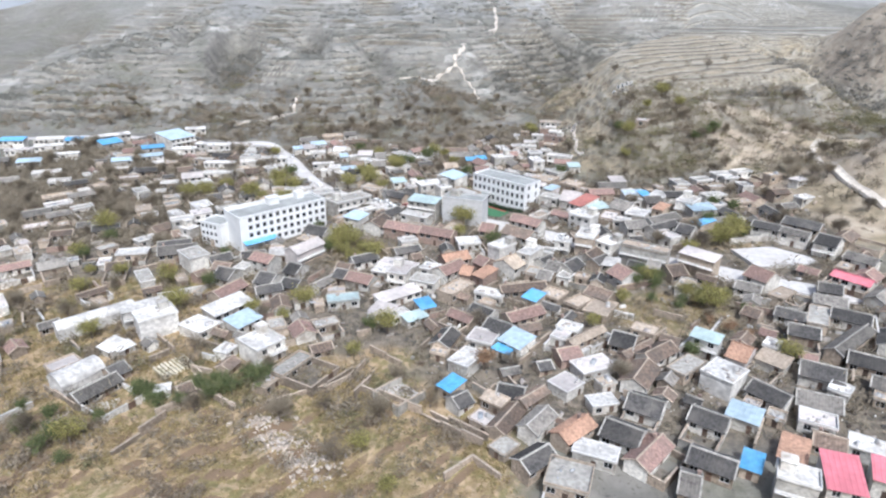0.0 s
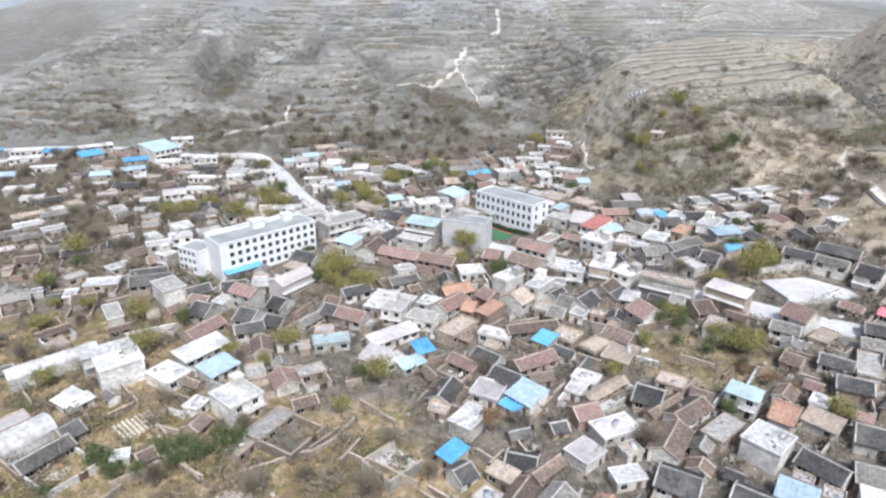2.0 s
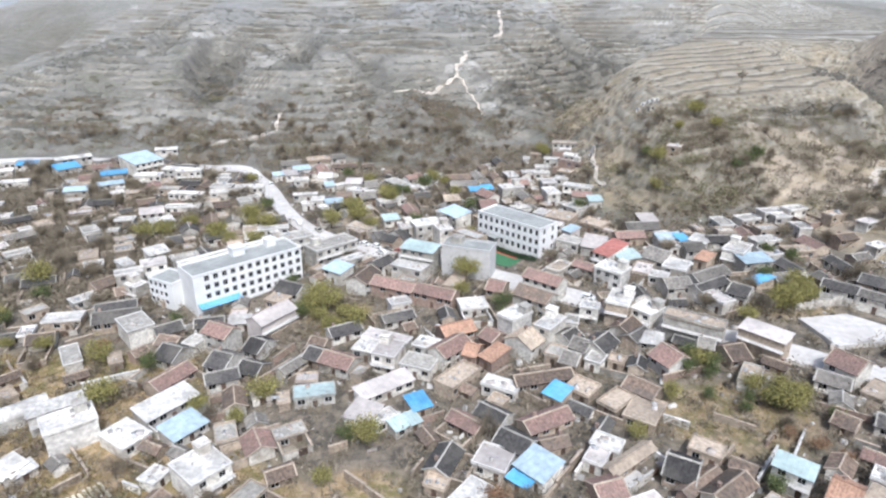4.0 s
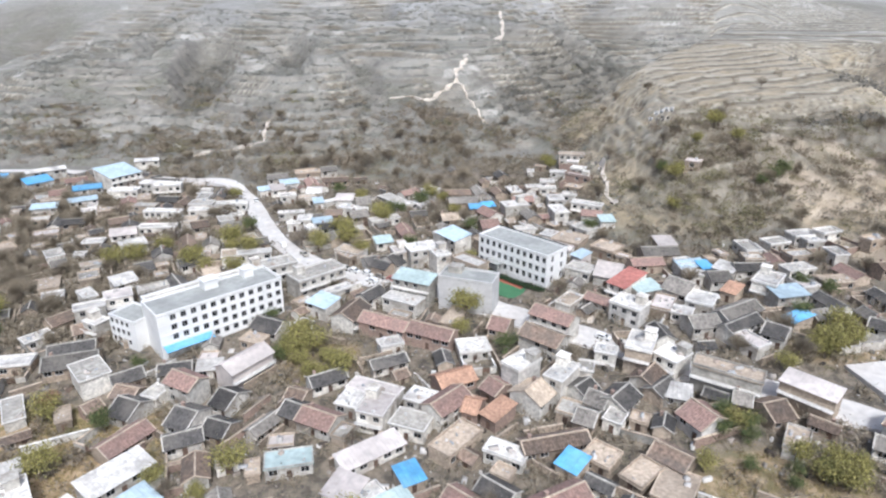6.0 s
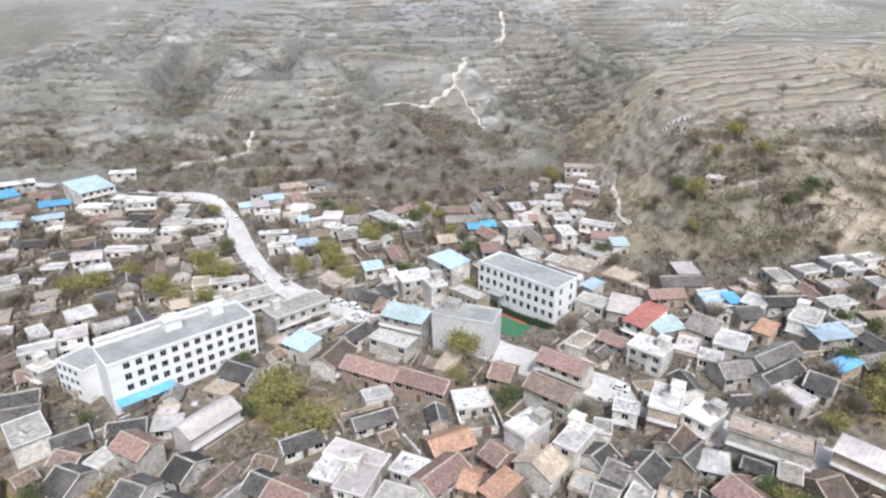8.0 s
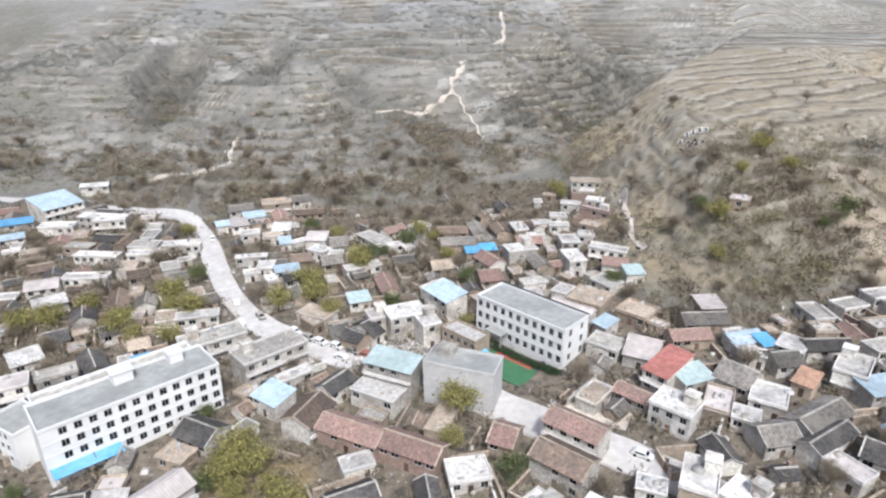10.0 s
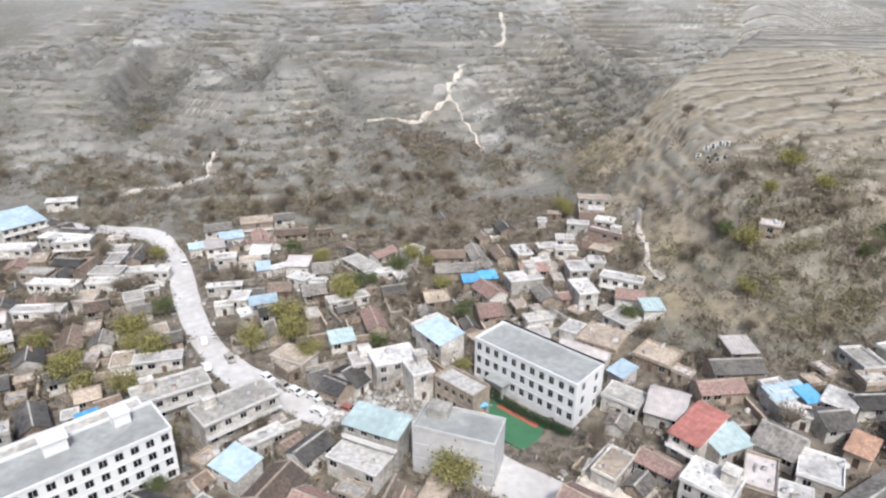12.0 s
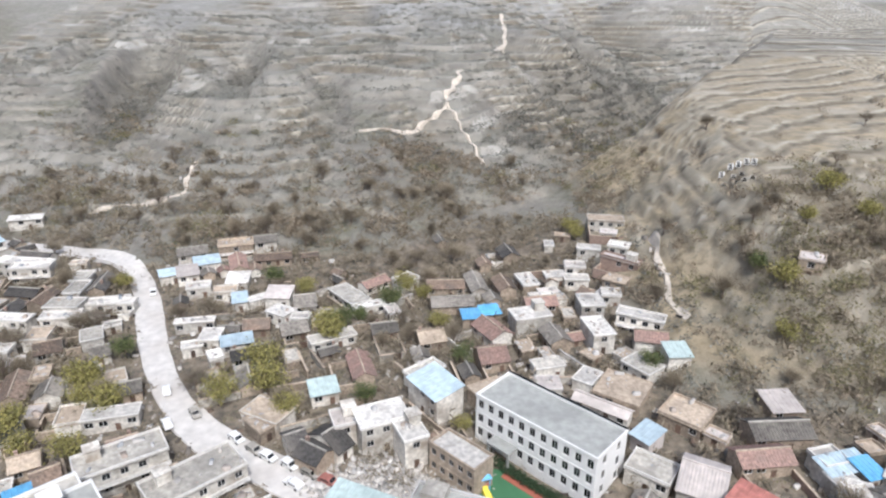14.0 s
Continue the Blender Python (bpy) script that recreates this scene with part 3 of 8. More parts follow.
def ground_sheet():
    def axis(lo, a, b, hi, fine):
        far = lambda s, e, n: list(s + (e - s) * np.linspace(0, 1, n + 1)[1:] ** 2.2)
        return np.array(far(a, lo, 26)[::-1] + list(np.arange(a, b, fine)) + [b] + far(b, hi, 26))

    xs, ys = axis(-3500, -415, 425, 3500, 1.75), axis(-1500, 60, 900, 4300, 1.75)
    X, Y = np.meshgrid(xs, ys)
    Z = ground(X, Y)
    nx, ny = len(xs), len(ys)
    me = bpy.data.meshes.new("ground")
    idx = np.arange(nx * ny).reshape(ny, nx)
    quads = np.stack([idx[:-1, :-1], idx[:-1, 1:], idx[1:, 1:], idx[1:, :-1]], -1).reshape(-1, 4)
    me.vertices.add(nx * ny)
    me.vertices.foreach_set("co", np.stack([X, Y, Z], -1).ravel())
    me.loops.add(quads.size)
    me.loops.foreach_set("vertex_index", quads.ravel())
    me.polygons.add(len(quads))
    me.polygons.foreach_set("loop_start", np.arange(0, quads.size, 4))
    me.polygons.foreach_set("loop_total", np.full(len(quads), 4))
    me.polygons.foreach_set("use_smooth", np.ones(len(quads), bool))
    me.update()
    me.validate()
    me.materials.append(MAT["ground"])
    land = me.color_attributes.new("land", "FLOAT_COLOR", "POINT")
    # how strongly the painted haze colour covers the slopes, growing with height
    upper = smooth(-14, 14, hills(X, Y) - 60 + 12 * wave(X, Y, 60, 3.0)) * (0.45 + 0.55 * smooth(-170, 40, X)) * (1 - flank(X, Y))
    spur = smooth(1, 5, spur_height(X, Y)) * smooth(620, 500, Y)
    bare = np.maximum(spur * (1 - 0.2 * brow(X, Y)), smooth(0.04, 0.35, bluff(X, Y)))
    fallow = smooth(6, -6, Y - 124 - np.clip(12 - X, 0, 70) * 0.5) * smooth(18, 6, X)
    fallow = np.maximum(fallow, smooth(-60, -75, X) * smooth(196, 186, Y))
    fallow = np.maximum(fallow, smooth(90, 80, Y))
    fallow = np.maximum(fallow, smooth(0.3, 0.7, np.exp(-((X + 21) / 13) ** 2 - ((Y - 142) / 9) ** 2)))
    for gx, gy, ga, gb in GARDENS:
        fallow = np.maximum(fallow, 0.85 * smooth(0.3, 0.6, np.exp(-((X - gx) / ga) ** 2 - ((Y - gy) / gb) ** 2)))
    lived = 0.8 * smooth(1.5, 0.3, hills(X, Y)) * smooth(108, 122, Y + 0.1 * X) * (1 - fallow) * smooth(-210, -180, X) * smooth(140, 120, X) * smooth(385, 360, Y)
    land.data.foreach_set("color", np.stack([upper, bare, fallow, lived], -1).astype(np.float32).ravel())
    _, cuts, place = terraces(X, Y, rolling(X, Y))
    patchy = np.maximum(0.12 + 0.88 * smooth(-0.15, 0.5, wave(X, 1.6 * Y, 42, 4.4)), smooth(12, 25, spur_height(X, Y)))
    shelf = me.color_attributes.new("shelf", "FLOAT_COLOR", "POINT")
    high = smooth(23, 26, spur_height(X, Y))
    bank = cuts * smooth(0.6 + 0.14 * high, 0.72 + 0.1 * high, place) * smooth(1.0, 0.93, place) * patchy
    lip = cuts * np.maximum(smooth(0.97, 1.0, place), smooth(0.22, 0.05, place)) * patchy
    shelf.data.foreach_set("color", np.stack([bank, lip, np.maximum(0.9 * smooth(0.05, 0.5, bluff(X, Y)) * smooth(-0.6, 0.3, wave(X, Y, 15, 2.9)), 0.7 * smooth(0.05, 0.3, np.exp(-(((X - 334) / 72) ** 2 + ((Y - 462) / 80) ** 2) ** 2.5))), 0 * X + 1], -1).astype(np.float32).ravel())
    quilt = me.color_attributes.new("quilt", "FLOAT_COLOR", "POINT")
    dark = np.maximum(flank(X, Y), 0.7 * gullies(X, Y) * smooth(6, 20, hills(X, Y)) * smooth(80, 55, hills(X, Y)) * smooth(1, 0, spur_height(X, Y)))
    dark = np.maximum(dark, brow(X, Y) * (0.3 + 0.45 * smooth(-0.2, 0.4, wave(X, Y, 19, 4.3)) + 0.25 * smooth(105, 140, X)))
    quilt.data.foreach_set("color", np.stack([fields(X, Y, rolling(X, Y)), cuts * (1 - 0.55 * spur), dark, 0 * X + 1], -1).astype(np.float32).ravel())
    tagged(new("ground", me), "dry brown valley floor and terraced hillsides", "ground", kind="structure")


ground_sheet()


# ---- tall blocks ----
def turned(geo, deg, dx, dy):
    c, s = math.cos(radians(deg)), math.sin(radians(deg))
    geo.v = [(dx + x * c - y * s, dy + x * s + y * c, z) for x, y, z in geo.v]
    return geo


def tall_block(name, x, y, turn, long, deep, levels, storey, cols, end_cols, roof, wall, label, back_windows=False, skip=0, wide=1.24, tall=1.44):
    """A flat-roofed block with a grid of windows; cols on the front, end_cols on both ends."""
    base = float(ground(x, y)) - 0.6
    FOOT.append((x, y, turn, long / 2 + 0.3, deep / 2 + 0.3))
    t = thing(name, pose(x, y, base, 0, 0, turn), label, "building")
    high, a, b, th = levels * storey + 0.7, long / 2, deep / 2, 0.35
    spots = []

    def side(length, n, deg, dx, dy):
        g, holes = Geo(), []
        for lv in range(levels):
            for k in range(max(skip, 0) if deg == 0 else 0, n + (min(skip, 0) if deg == 0 else 0)):
                holes.append((-length / 2 + (k + 0.5) * length / n, 1.0 + lv * storey + storey * 0.52, wide, tall))
        wall_with_holes(g, -length / 2, length / 2, -1, high, 0, th, holes)
        part("wall", turned(g, deg, dx, dy).weld(), MAT[wall], t)
        for cx, cz, *_ in holes:
            w = part("window", WINDOW, None, t, "", pose(dx, dy, 0, 0, 0, deg) @ pose(cx, 0.16, cz) @ Matrix.Diagonal((wide / 1.24, 1, tall / 1.44, 1)))
            part("pane", PANE, None, w)

    side(long, cols, 0, 0, -b)
    side(long, cols if back_windows else 0, 180, 0, b)
    side(deep - 2 * th, end_cols, 90, a, 0)
    side(deep - 2 * th, end_cols, -90, -a, 0)
    part("roof_slab", Geo().box(-a, a, -b, b, high, high + 0.15), MAT[roof], t)
    p, z0, z1 = Geo(), high + 0.15, high + 0.75
    p.box(-a - 0.12, a + 0.12, -b - 0.12, -b + 0.2, z0, z1).box(-a - 0.12, a + 0.12, b - 0.2, b + 0.12, z0, z1)
    p.box(-a - 0.12, -a + 0.2, -b + 0.2, b - 0.2, z0, z1).box(a - 0.2, a + 0.12, -b + 0.2, b - 0.2, z0, z1)
    part("parapet", p, MAT[wall], t)
    for lv in range(1, levels):
        part("ledge", Geo().box(-a - 0.08, a + 0.08, -b - 0.1, -b, lv * storey + 0.62, lv * storey + 0.78), MAT[wall], t)
    return t, high


MAT["roof_grey"] = material("pale_grey_roof_felt", (0.335, 0.34, 0.318), 0.9, 1.6, 0.16, bump=0.05, stain=0.35)
MAT["bright"] = material("bright_white_paint", (0.74, 0.735, 0.712), 0.75, 3.0, 0.05, bump=0.05, stain=0.1)
MAT["slab"] = material("bright_concrete_paving", (0.52, 0.505, 0.48), 0.9, 1.5, 0.18, bump=0.05, stain=0.4)
MAT["bare"] = material("pale_bare_render", (0.52, 0.51, 0.49), 0.9, 2.0, 0.12, stain=0.3)
MAT["grass"] = material("green_sports_mat", (0.055, 0.16, 0.075), 0.9, 3.0, 0.12, stain=0.1)
MAT["track"] = material("red_track_mat", (0.36, 0.115, 0.075), 0.9, 2.0, 0.12, stain=0.1)

block, top = tall_block("apartment_block", -71.5, 226.1, 44.5, 35.8, 11.0, 4, 2.9, 13, 0, "roof_grey", "bright", "long white four-storey block with rows of dark windows", True, 1, 1.55, 1.75)
part("stair_head", Geo().box(-2, 2, 1.5, 5, top + 0.15, top + 2.7).box(-2.3, 2.3, 1.2, 5.3, top + 2.7, top + 2.9), MAT["bright"], block)
part("stair_head", Geo().box(10, 13, 2, 5, top + 0.15, top + 2.5).box(9.8, 13.2, 1.8, 5.2, top + 2.5, top + 2.7), MAT["bright"], block)
awning = Geo().slab([(-17.5, -8.4, 3.0), (-4.5, -8.4, 3.0), (-4.5, -5.6, 3.7), (-17.5, -5.6, 3.7)], 0.08)
part("awning", awning, MAT["blue"], block, "bright blue sheet awning along the foot")
for k in range(7):
    part("awning_post", Geo().box(-17.3 + k * 2.1, -17.2 + k * 2.1, -8.3, -8.2, -0.5, 2.95), MAT["concrete"], block)
wing, top = tall_block("block_wing", -92.2, 219.8, -26, 10.4, 8, 3, 2.7, 5, 0, "roof_grey", "bright", "lower white three-storey wing beside the long block", False, -1, 1.3, 1.5)

back_row, top = tall_block("rear_row", -77.2, 231.9, 44.5, 33, 4.4, 4, 2.65, 0, 0, "concrete", "bright", "narrow plain row with a grey flat roof behind the long block")
school, top = tall_block("school_building", 17.3, 262.0, -41.0, 27.6, 10.9, 3, 3.35, 11, 2, "roof_grey", "bright", "white three-storey school building with a pale grey flat roof", True, 0, 1.35, 1.95)
porch = Geo().slab([(-8.5, -8.4, 4.2), (-3.0, -8.4, 4.2), (-3.0, -5.4, 4.2), (-8.5, -5.4, 4.2)], 0.35)
porch.box(-8.4, -8.0, -8.3, -7.9, -0.5, 3.85).box(-3.5, -3.1, -8.3, -7.9, -0.5, 3.85)
part("roof_edge", Geo().box(-13.9, 13.9, 5.2, 5.62, top + 0.75, top + 0.9), MAT["pane"], school, "dark coping along the back of the roof")
part("porch", porch, MAT["roof_grey"], school, "flat concrete entrance canopy on two posts")

blank, top = tall_block("concrete_building", 0.1, 237.5, -17, 16.2, 8, 3, 3.3, 0, 0, "roof_grey", "bare", "bare grey concrete building with blank walls", False)
part("stair_head", Geo().box(-6.5, -2.5, 0, 3.4, top + 0.15, top + 2.2), MAT["concrete"], blank)
house(-16.1, 240.5, -22, 12, 6, 8, "shed", "teal", "concrete", True, "house", "grey concrete house with a pale green sheet roof", "")
hall, top = tall_block("school_annex", 0.4, 256.2, -41, 11.3, 5.5, 2, 3.2, 5, 0, "white", "tan", "sandy two-storey school annex with a white roof", False)


# ---- roads, paths, yards ----
strip("road", [(-330, 350), (-266, 360), (-240, 368), (-215, 372), (-170, 366), (-143, 360), (-115, 350), (-103, 340), (-91.6, 322), (-82.5, 304), (-71.7, 286), (-61.7, 273.5), (-51.8, 264.5), (-36, 256), (-21, 249.5), (-4, 246.5),
                (9, 233.5), (19.3, 226.5), (30, 220), (43, 211), (54, 202), (68, 196), (79, 190), (92, 182), (110, 172), (140, 160)], [5, 5, 5, 5, 5.5, 6, 6.5, 6.5, 7, 7, 7, 8, 9, 10, 10, 9.5, 9, 8, 7], 0.12, "road", "pale dusty concrete village road winding up the valley")
for line, wide, words in (
    ([(56.8, 341.9), (56.8, 336.4), (55.5, 325.6), (54.2, 309.4), (55.2, 299.8)], 1.3, "pale earth footpath climbing the hill"),
    ([(-108.2, 406.2), (-107.1, 392.7), (-105.6, 384.8), (-109.0, 380.1), (-126.5, 384.8), (-142.0, 382.4)], 1.6, "pale earth track on the lower slope"),
    ([(7.6, 417.6), (3.3, 429.6), (-3.0, 442.7), (-8.7, 449.9)], 0.9, "thin worn track climbing the far hill"),
    ([(-8.7, 451.0), (-9.5, 457.5), (-6.2, 464.3), (-7.0, 471.0), (-3.6, 477.1), (-5.2, 487.0), (-2.8, 497.7)], 1.9, "pale earth track zigzagging up the far hill"),
    ([(15.5, 522.0), (17.3, 540.2), (23.1, 573.5), (23.9, 656.6)], 2.0, "pale earth track near the crest of the far hill"),
    ([(-8.7, 450.2), (-17.8, 441.9), (-29.6, 424.7), (-45.1, 424.7)], 0.8, "thin earth track along the terraces"),
):
    strip("footpath", line, wide, 0.12, "path" if wide > 0.7 else "earth", words, 1.5, True)
strip("quarry_track", [(168.0, 304.0), (159.0, 296.0), (153.6, 278.2), (147.5, 258.0), (145.8, 243.0), (147.0, 229.8), (148.6, 217.0)], 3.2, 0.1, "path", "bright bare earth track round the cut slope")


def yard(name, x, y, turn, long, deep, mat, label, lift=0.15, on=None):
    z = max(float(ground(x + i, y + j)) for i in (-deep / 2, 0, deep / 2) for j in (-deep / 2, 0, deep / 2)) * 0.5 + float(ground(x, y)) * 0.5 + lift
    if on:
        z = on.matrix_world.translation.z + lift
    ob = new(name, Geo().box(-long / 2, long / 2, -deep / 2, deep / 2, -1.5, 0).mesh(name, MAT[mat]))
    ob.matrix_world = pose(x, y, z, 0, 0, turn)
    FOOT.append((x, y, turn, long / 2, deep / 2))
    return tagged(ob, label, "yard", kind="structure")


yard("sports_ground", 12.2, 249.6, -41, 21, 10, "grass", "green matted school sports ground")
yard("running_strip", 12.9, 253.8, -41, 11, 1.9, "track", "red running strip on the sports ground", 0.02, bpy.data.objects["sports_ground"])
yard("plaza", 103, 198, 12, 22, 15, "road", "pale dusty concrete square")
yard("plaza", 30, 232, -28, 14, 8, "path", "bare earth yard beside the road")


# ---- village houses ----
house(71.0, 95.6, -17, 6.2, 9, 6, "shed", "pink", "plaster")
house(63.1, 95.5, -25, 7.0, 5, 6, "flat", "white", "concrete", False)
house(67.4, 105.5, -31, 5.0, 7, 2.7, "shed", "orange", "plaster")
house(58.1, 102.6, -30, 3.6, 5, 2.5, "shed", "blue", "tan")
house(82.6, 107.0, -32, 6.5, 5, 2.7, "flat", "white", "plaster")
house(80.9, 98.0, -25, 4.6, 6, 4.2, "shed", "pink", "plaster")
house(50.5, 102.8, -30, 8.7, 6, 2.7, "gable", "dark", "mud")
house(44.3, 97.2, -22, 3.6, 7, 2.7, "gable", "grey", "mud")
house(54.0, 115.1, -34, 7.7, 6, 2.8, "gable", "dark", "plaster")
house(61.8, 116.3, -34, 6.5, 5, 3.1, "shed", "pale", "plaster")
house(70.7, 124.0, -49, 8.7, 6, 2.7, "gable", "dark", "plaster")
house(79.8, 121.2, -22, 8.9, 6.5, 2.7, "gable", "grey", "mud")
house(86.7, 125.2, -42, 4.2, 4, 2.5, "flat", "white", "plaster")
house(75.8, 108.4, -25, 5.8, 5, 2.5, "gable", "brown", "mud")
house(15.2, 103.6, 40, 7.9, 5, 2.5, "gable", "dark", "mud")
house(21.6, 98.9, -18, 8.4, 8, 2.3, "flat", "concrete", "mud")
house(27.9, 105.4, -21, 8.8, 4.5, 2.7, "flat", "white", "plaster")
house(24.1, 111.4, 43, 9.3, 4.5, 2.6, "gable", "orange", "tan")
house(34.8, 111.0, -32, 8.0, 7, 2.7, "gable", "dark", "plaster")
house(41.7, 120.2, -28, 7.8, 7, 2.7, "gable", "dark", "plaster")
house(38.5, 105.2, 48, 10.8, 5, 2.7, "gable", "mauve", "plaster")
house(32.3, 122.3, 15, 6.2, 4, 2.3, "flat", "white", "plaster")
house(9.4, 108.4, -43, 4.2, 5, 2.3, "flat", "concrete", "mud")
house(7.9, 122.3, -35, 5.4, 4, 2.3, "flat", "tan", "mud")
house(11.9, 125.8, -14, 6.1, 5.4, 2.7, "gable", "dark", "mud")
house(-2.2, 127.8, -43, 4.2, 5, 2.8, "shed", "blue", "tan")
house(-0.3, 122.6, 39, 4.3, 5, 2.3, "gable", "dark", "plaster")
house(5.2, 116.5, -39, 5.1, 4, 2.2, "flat", "rose", "mud")
house(10.3, 116.5, 59, 10.6, 4, 2.3, "gable", "brown", "mud")
house(16.6, 123.6, 44, 8.3, 3, 2.3, "gable", "brown", "mud")
house(14.5, 146.6, -43, 7.3, 6.5, 3.3, "shed", "pale", "plaster")
house(11.0, 144.2, -40, 4.9, 3, 2.3, "shed", "blue", "plaster")
house(10.6, 154.4, -35, 7.7, 6, 2.7, "gable", "dark", "mud")
house(5.7, 149.5, -23, 7.0, 6.6, 2.5, "flat", "rose", "plaster")
house(1.2, 138.8, -34, 5.7, 8, 3.5, "flat", "white", "plaster", False)
house(17.3, 160.9, 31, 11.7, 5, 2.7, "gable", "mauve", "tan")
house(18.3, 153.9, 20, 5.9, 3.4, 2.5, "gable", "brown", "mud")
house(27.2, 172.3, -38, 6.0, 6, 2.5, "flat", "tan", "mud")
house(34.1, 167.7, -45, 4.8, 8, 2.3, "flat", "tan", "mud")
house(39.7, 164.2, -31, 6.9, 9.5, 2.3, "flat", "tan", "mud")
house(29.3, 153.4, -31, 5.9, 4, 2.3, "flat", "white", "plaster")
house(33.0, 149.1, 40, 13.2, 2.5, 2.3, "gable", "tan", "mud")
house(44.9, 143.0, 39, 11.2, 2.5, 2.3, "gable", "brown", "brick")
house(42.5, 146.2, -27, 6.0, 7.4, 2.8, "gable", "dark", "mud")
house(50.5, 182.7, -61, 7.0, 8, 3.5, "gable", "mauve", "white")
house(21.1, 169.9, -39, 4.8, 5, 3.1, "shed", "blue", "tan")
house(8.2, 173.5, -26, 8.6, 4, 2.7, "flat", "white", "plaster")
house(62.6, 144.0, -37, 6.9, 4, 5.3, "shed", "teal", "white")
house(62.0, 129.7, -46, 7.6, 8, 4.8, "flat", "white", "white", False)
house(69.4, 138.6, -39, 4.7, 8, 4.2, "gable", "orange", "rose")
house(77.1, 137.6, -45, 7.0, 5, 2.5, "shed", "tan", "plaster")
house(79.4, 143.9, -40, 3.4, 4, 2.5, "flat", "white", "plaster")
house(85.7, 131.8, -26, 9.2, 7, 2.7, "gable", "dark", "plaster")
house(89.6, 149.3, -23, 7.3, 6, 2.7, "gable", "dark", "mud")
house(99.3, 145.0, 40, 20.1, 4, 2.7, "gable", "grey", "mud")
house(116.0, 175.8, -49, 10.4, 4, 3.1, "gable", "pink", "plaster")
house(90.3, 177.8, -53, 7.2, 8, 4.2, "gable", "mauve", "plaster")
house(80.9, 159.8, -44, 4.5, 5, 2.3, "gable", "brown", "mud")
house(105.2, 155.9, -31, 9.3, 6, 2.7, "gable", "dark", "plaster")
house(98.2, 135.5, -30, 8.0, 6, 2.7, "gable", "dark", "mud")
house(103.7, 164.3, -23, 8.2, 5, 2.7, "gable", "grey", "plaster")
house(85.0, 173.6, -33, 7.0, 5, 2.7, "gable", "grey", "plaster")
house(-107.6, 160.2, 46, 21.1, 5, 3.1, "barrel", "white", "white", False)
house(-87.7, 156.7, 40, 10.4, 7, 6, "flat", "white", "white", False)
house(-94.5, 162.9, 40, 12.0, 3.5, 5.1, "shed", "white", "white", False)
house(-97.3, 132.6, 57, 10.8, 7, 2.5, "barrel", "white", "white", False)
house(-95.1, 146.3, -28, 5.9, 5, 2.3, "shed", "white", "plaster")
house(-92.1, 145.9, 58, 4.7, 3, 2.2, "shed", "white", "plaster")
house(-75.0, 155.8, 60, 6.8, 9, 2.8, "flat", "white", "plaster")
house(-70.4, 166.3, 56, 13.3, 6, 3.1, "shed", "white", "plaster")
house(-63.3, 158.9, 57, 8.5, 6, 2.7, "shed", "pale", "plaster")
house(-53.3, 144.4, 52, 8.5, 9, 5.3, "flat", "white", "plaster")
house(-88.6, 135.1, 57, 4.6, 5.6, 2.3, "gable", "dark", "mud")
house(-89.5, 127.1, 60, 11.1, 5, 2.3, "gable", "grey", "mud")
house(-73.2, 127.9, 22, 3.7, 3, 2, "flat", "white", "plaster")
house(-43.7, 137.7, 62, 11.1, 4.5, 2.2, "flat", "concrete", "mud")
house(-48.2, 130.9, 66, 5.3, 4, 2, "flat", "tan", "mud")
house(-36.5, 171.4, 15, 9.5, 5, 2.8, "flat", "teal", "plaster")
house(-23.4, 163.7, -23, 6.8, 6, 2.7, "shed", "rose", "plaster")
house(-20.0, 174.0, 39, 14.4, 4.5, 2.8, "shed", "rose", "plaster")
house(-11.3, 167.5, 31, 4.7, 5, 2.8, "shed", "blue", "tan")
house(-18.7, 162.5, 40, 5.5, 3.4, 2.3, "flat", "white", "plaster")
house(-13.8, 161.1, 37, 6.7, 3.5, 2.3, "shed", "teal", "plaster")
house(-61.4, 177.6, 28, 7.9, 5, 2.8, "gable", "dark", "plaster")
house(-39.1, 158.1, 31, 6.7, 4, 2.3, "flat", "concrete", "mud")
house(-63.2, 144.4, 70, 4.5, 4, 2.3, "flat", "white", "plaster")
house(-67.7, 127.9, 46, 3.5, 4, 2, "gable", "brown", "mud")
house(26.9, 141.0, 21, 5.9, 5.5, 2.7, "gable", "mauve", "brick")
house(26.5, 149.5, -30, 3.8, 5, 2.3, "flat", "rose", "plaster")
house(12.7, 197.9, -45, 5.3, 8, 7.2, "flat", "white", "white", False)
house(22.0, 195.7, -35, 4.7, 9, 6, "flat", "white", "plaster")
house(14.8, 190.6, 52, 6.4, 8, 4.2, "gable", "tan", "plaster")
house(7.0, 185.9, -43, 4.4, 7, 3.1, "shed", "orange", "brick")
house(1.5, 188.0, -21, 3.6, 6, 3.1, "gable", "orange", "brick")
house(6.9, 194.4, -45, 4.8, 6, 3.1, "gable", "mauve", "brick")
house(-4.6, 188.2, 49, 10.2, 6, 4.2, "gable", "mauve", "plaster")
house(-10.5, 191.1, -22, 6.6, 5.4, 3.1, "flat", "white", "plaster")
house(26.6, 193.4, 45, 5.5, 5.4, 3.1, "gable", "dark", "plaster")
house(29.8, 189.9, -34, 4.7, 6, 2.7, "gable", "grey", "plaster")
house(34.4, 189.9, 49, 7.5, 6.4, 3.1, "gable", "dark", "plaster")
house(32.3, 183.8, -32, 4.0, 4.7, 2.7, "flat", "concrete", "plaster")
house(22.6, 186.8, -24, 4.4, 5, 2.7, "flat", "concrete", "mud")
house(26.3, 184.1, -27, 4.4, 6, 2.7, "gable", "grey", "mud")
house(42.4, 205.4, -24, 6.0, 9, 6.8, "flat", "white", "tan", False)
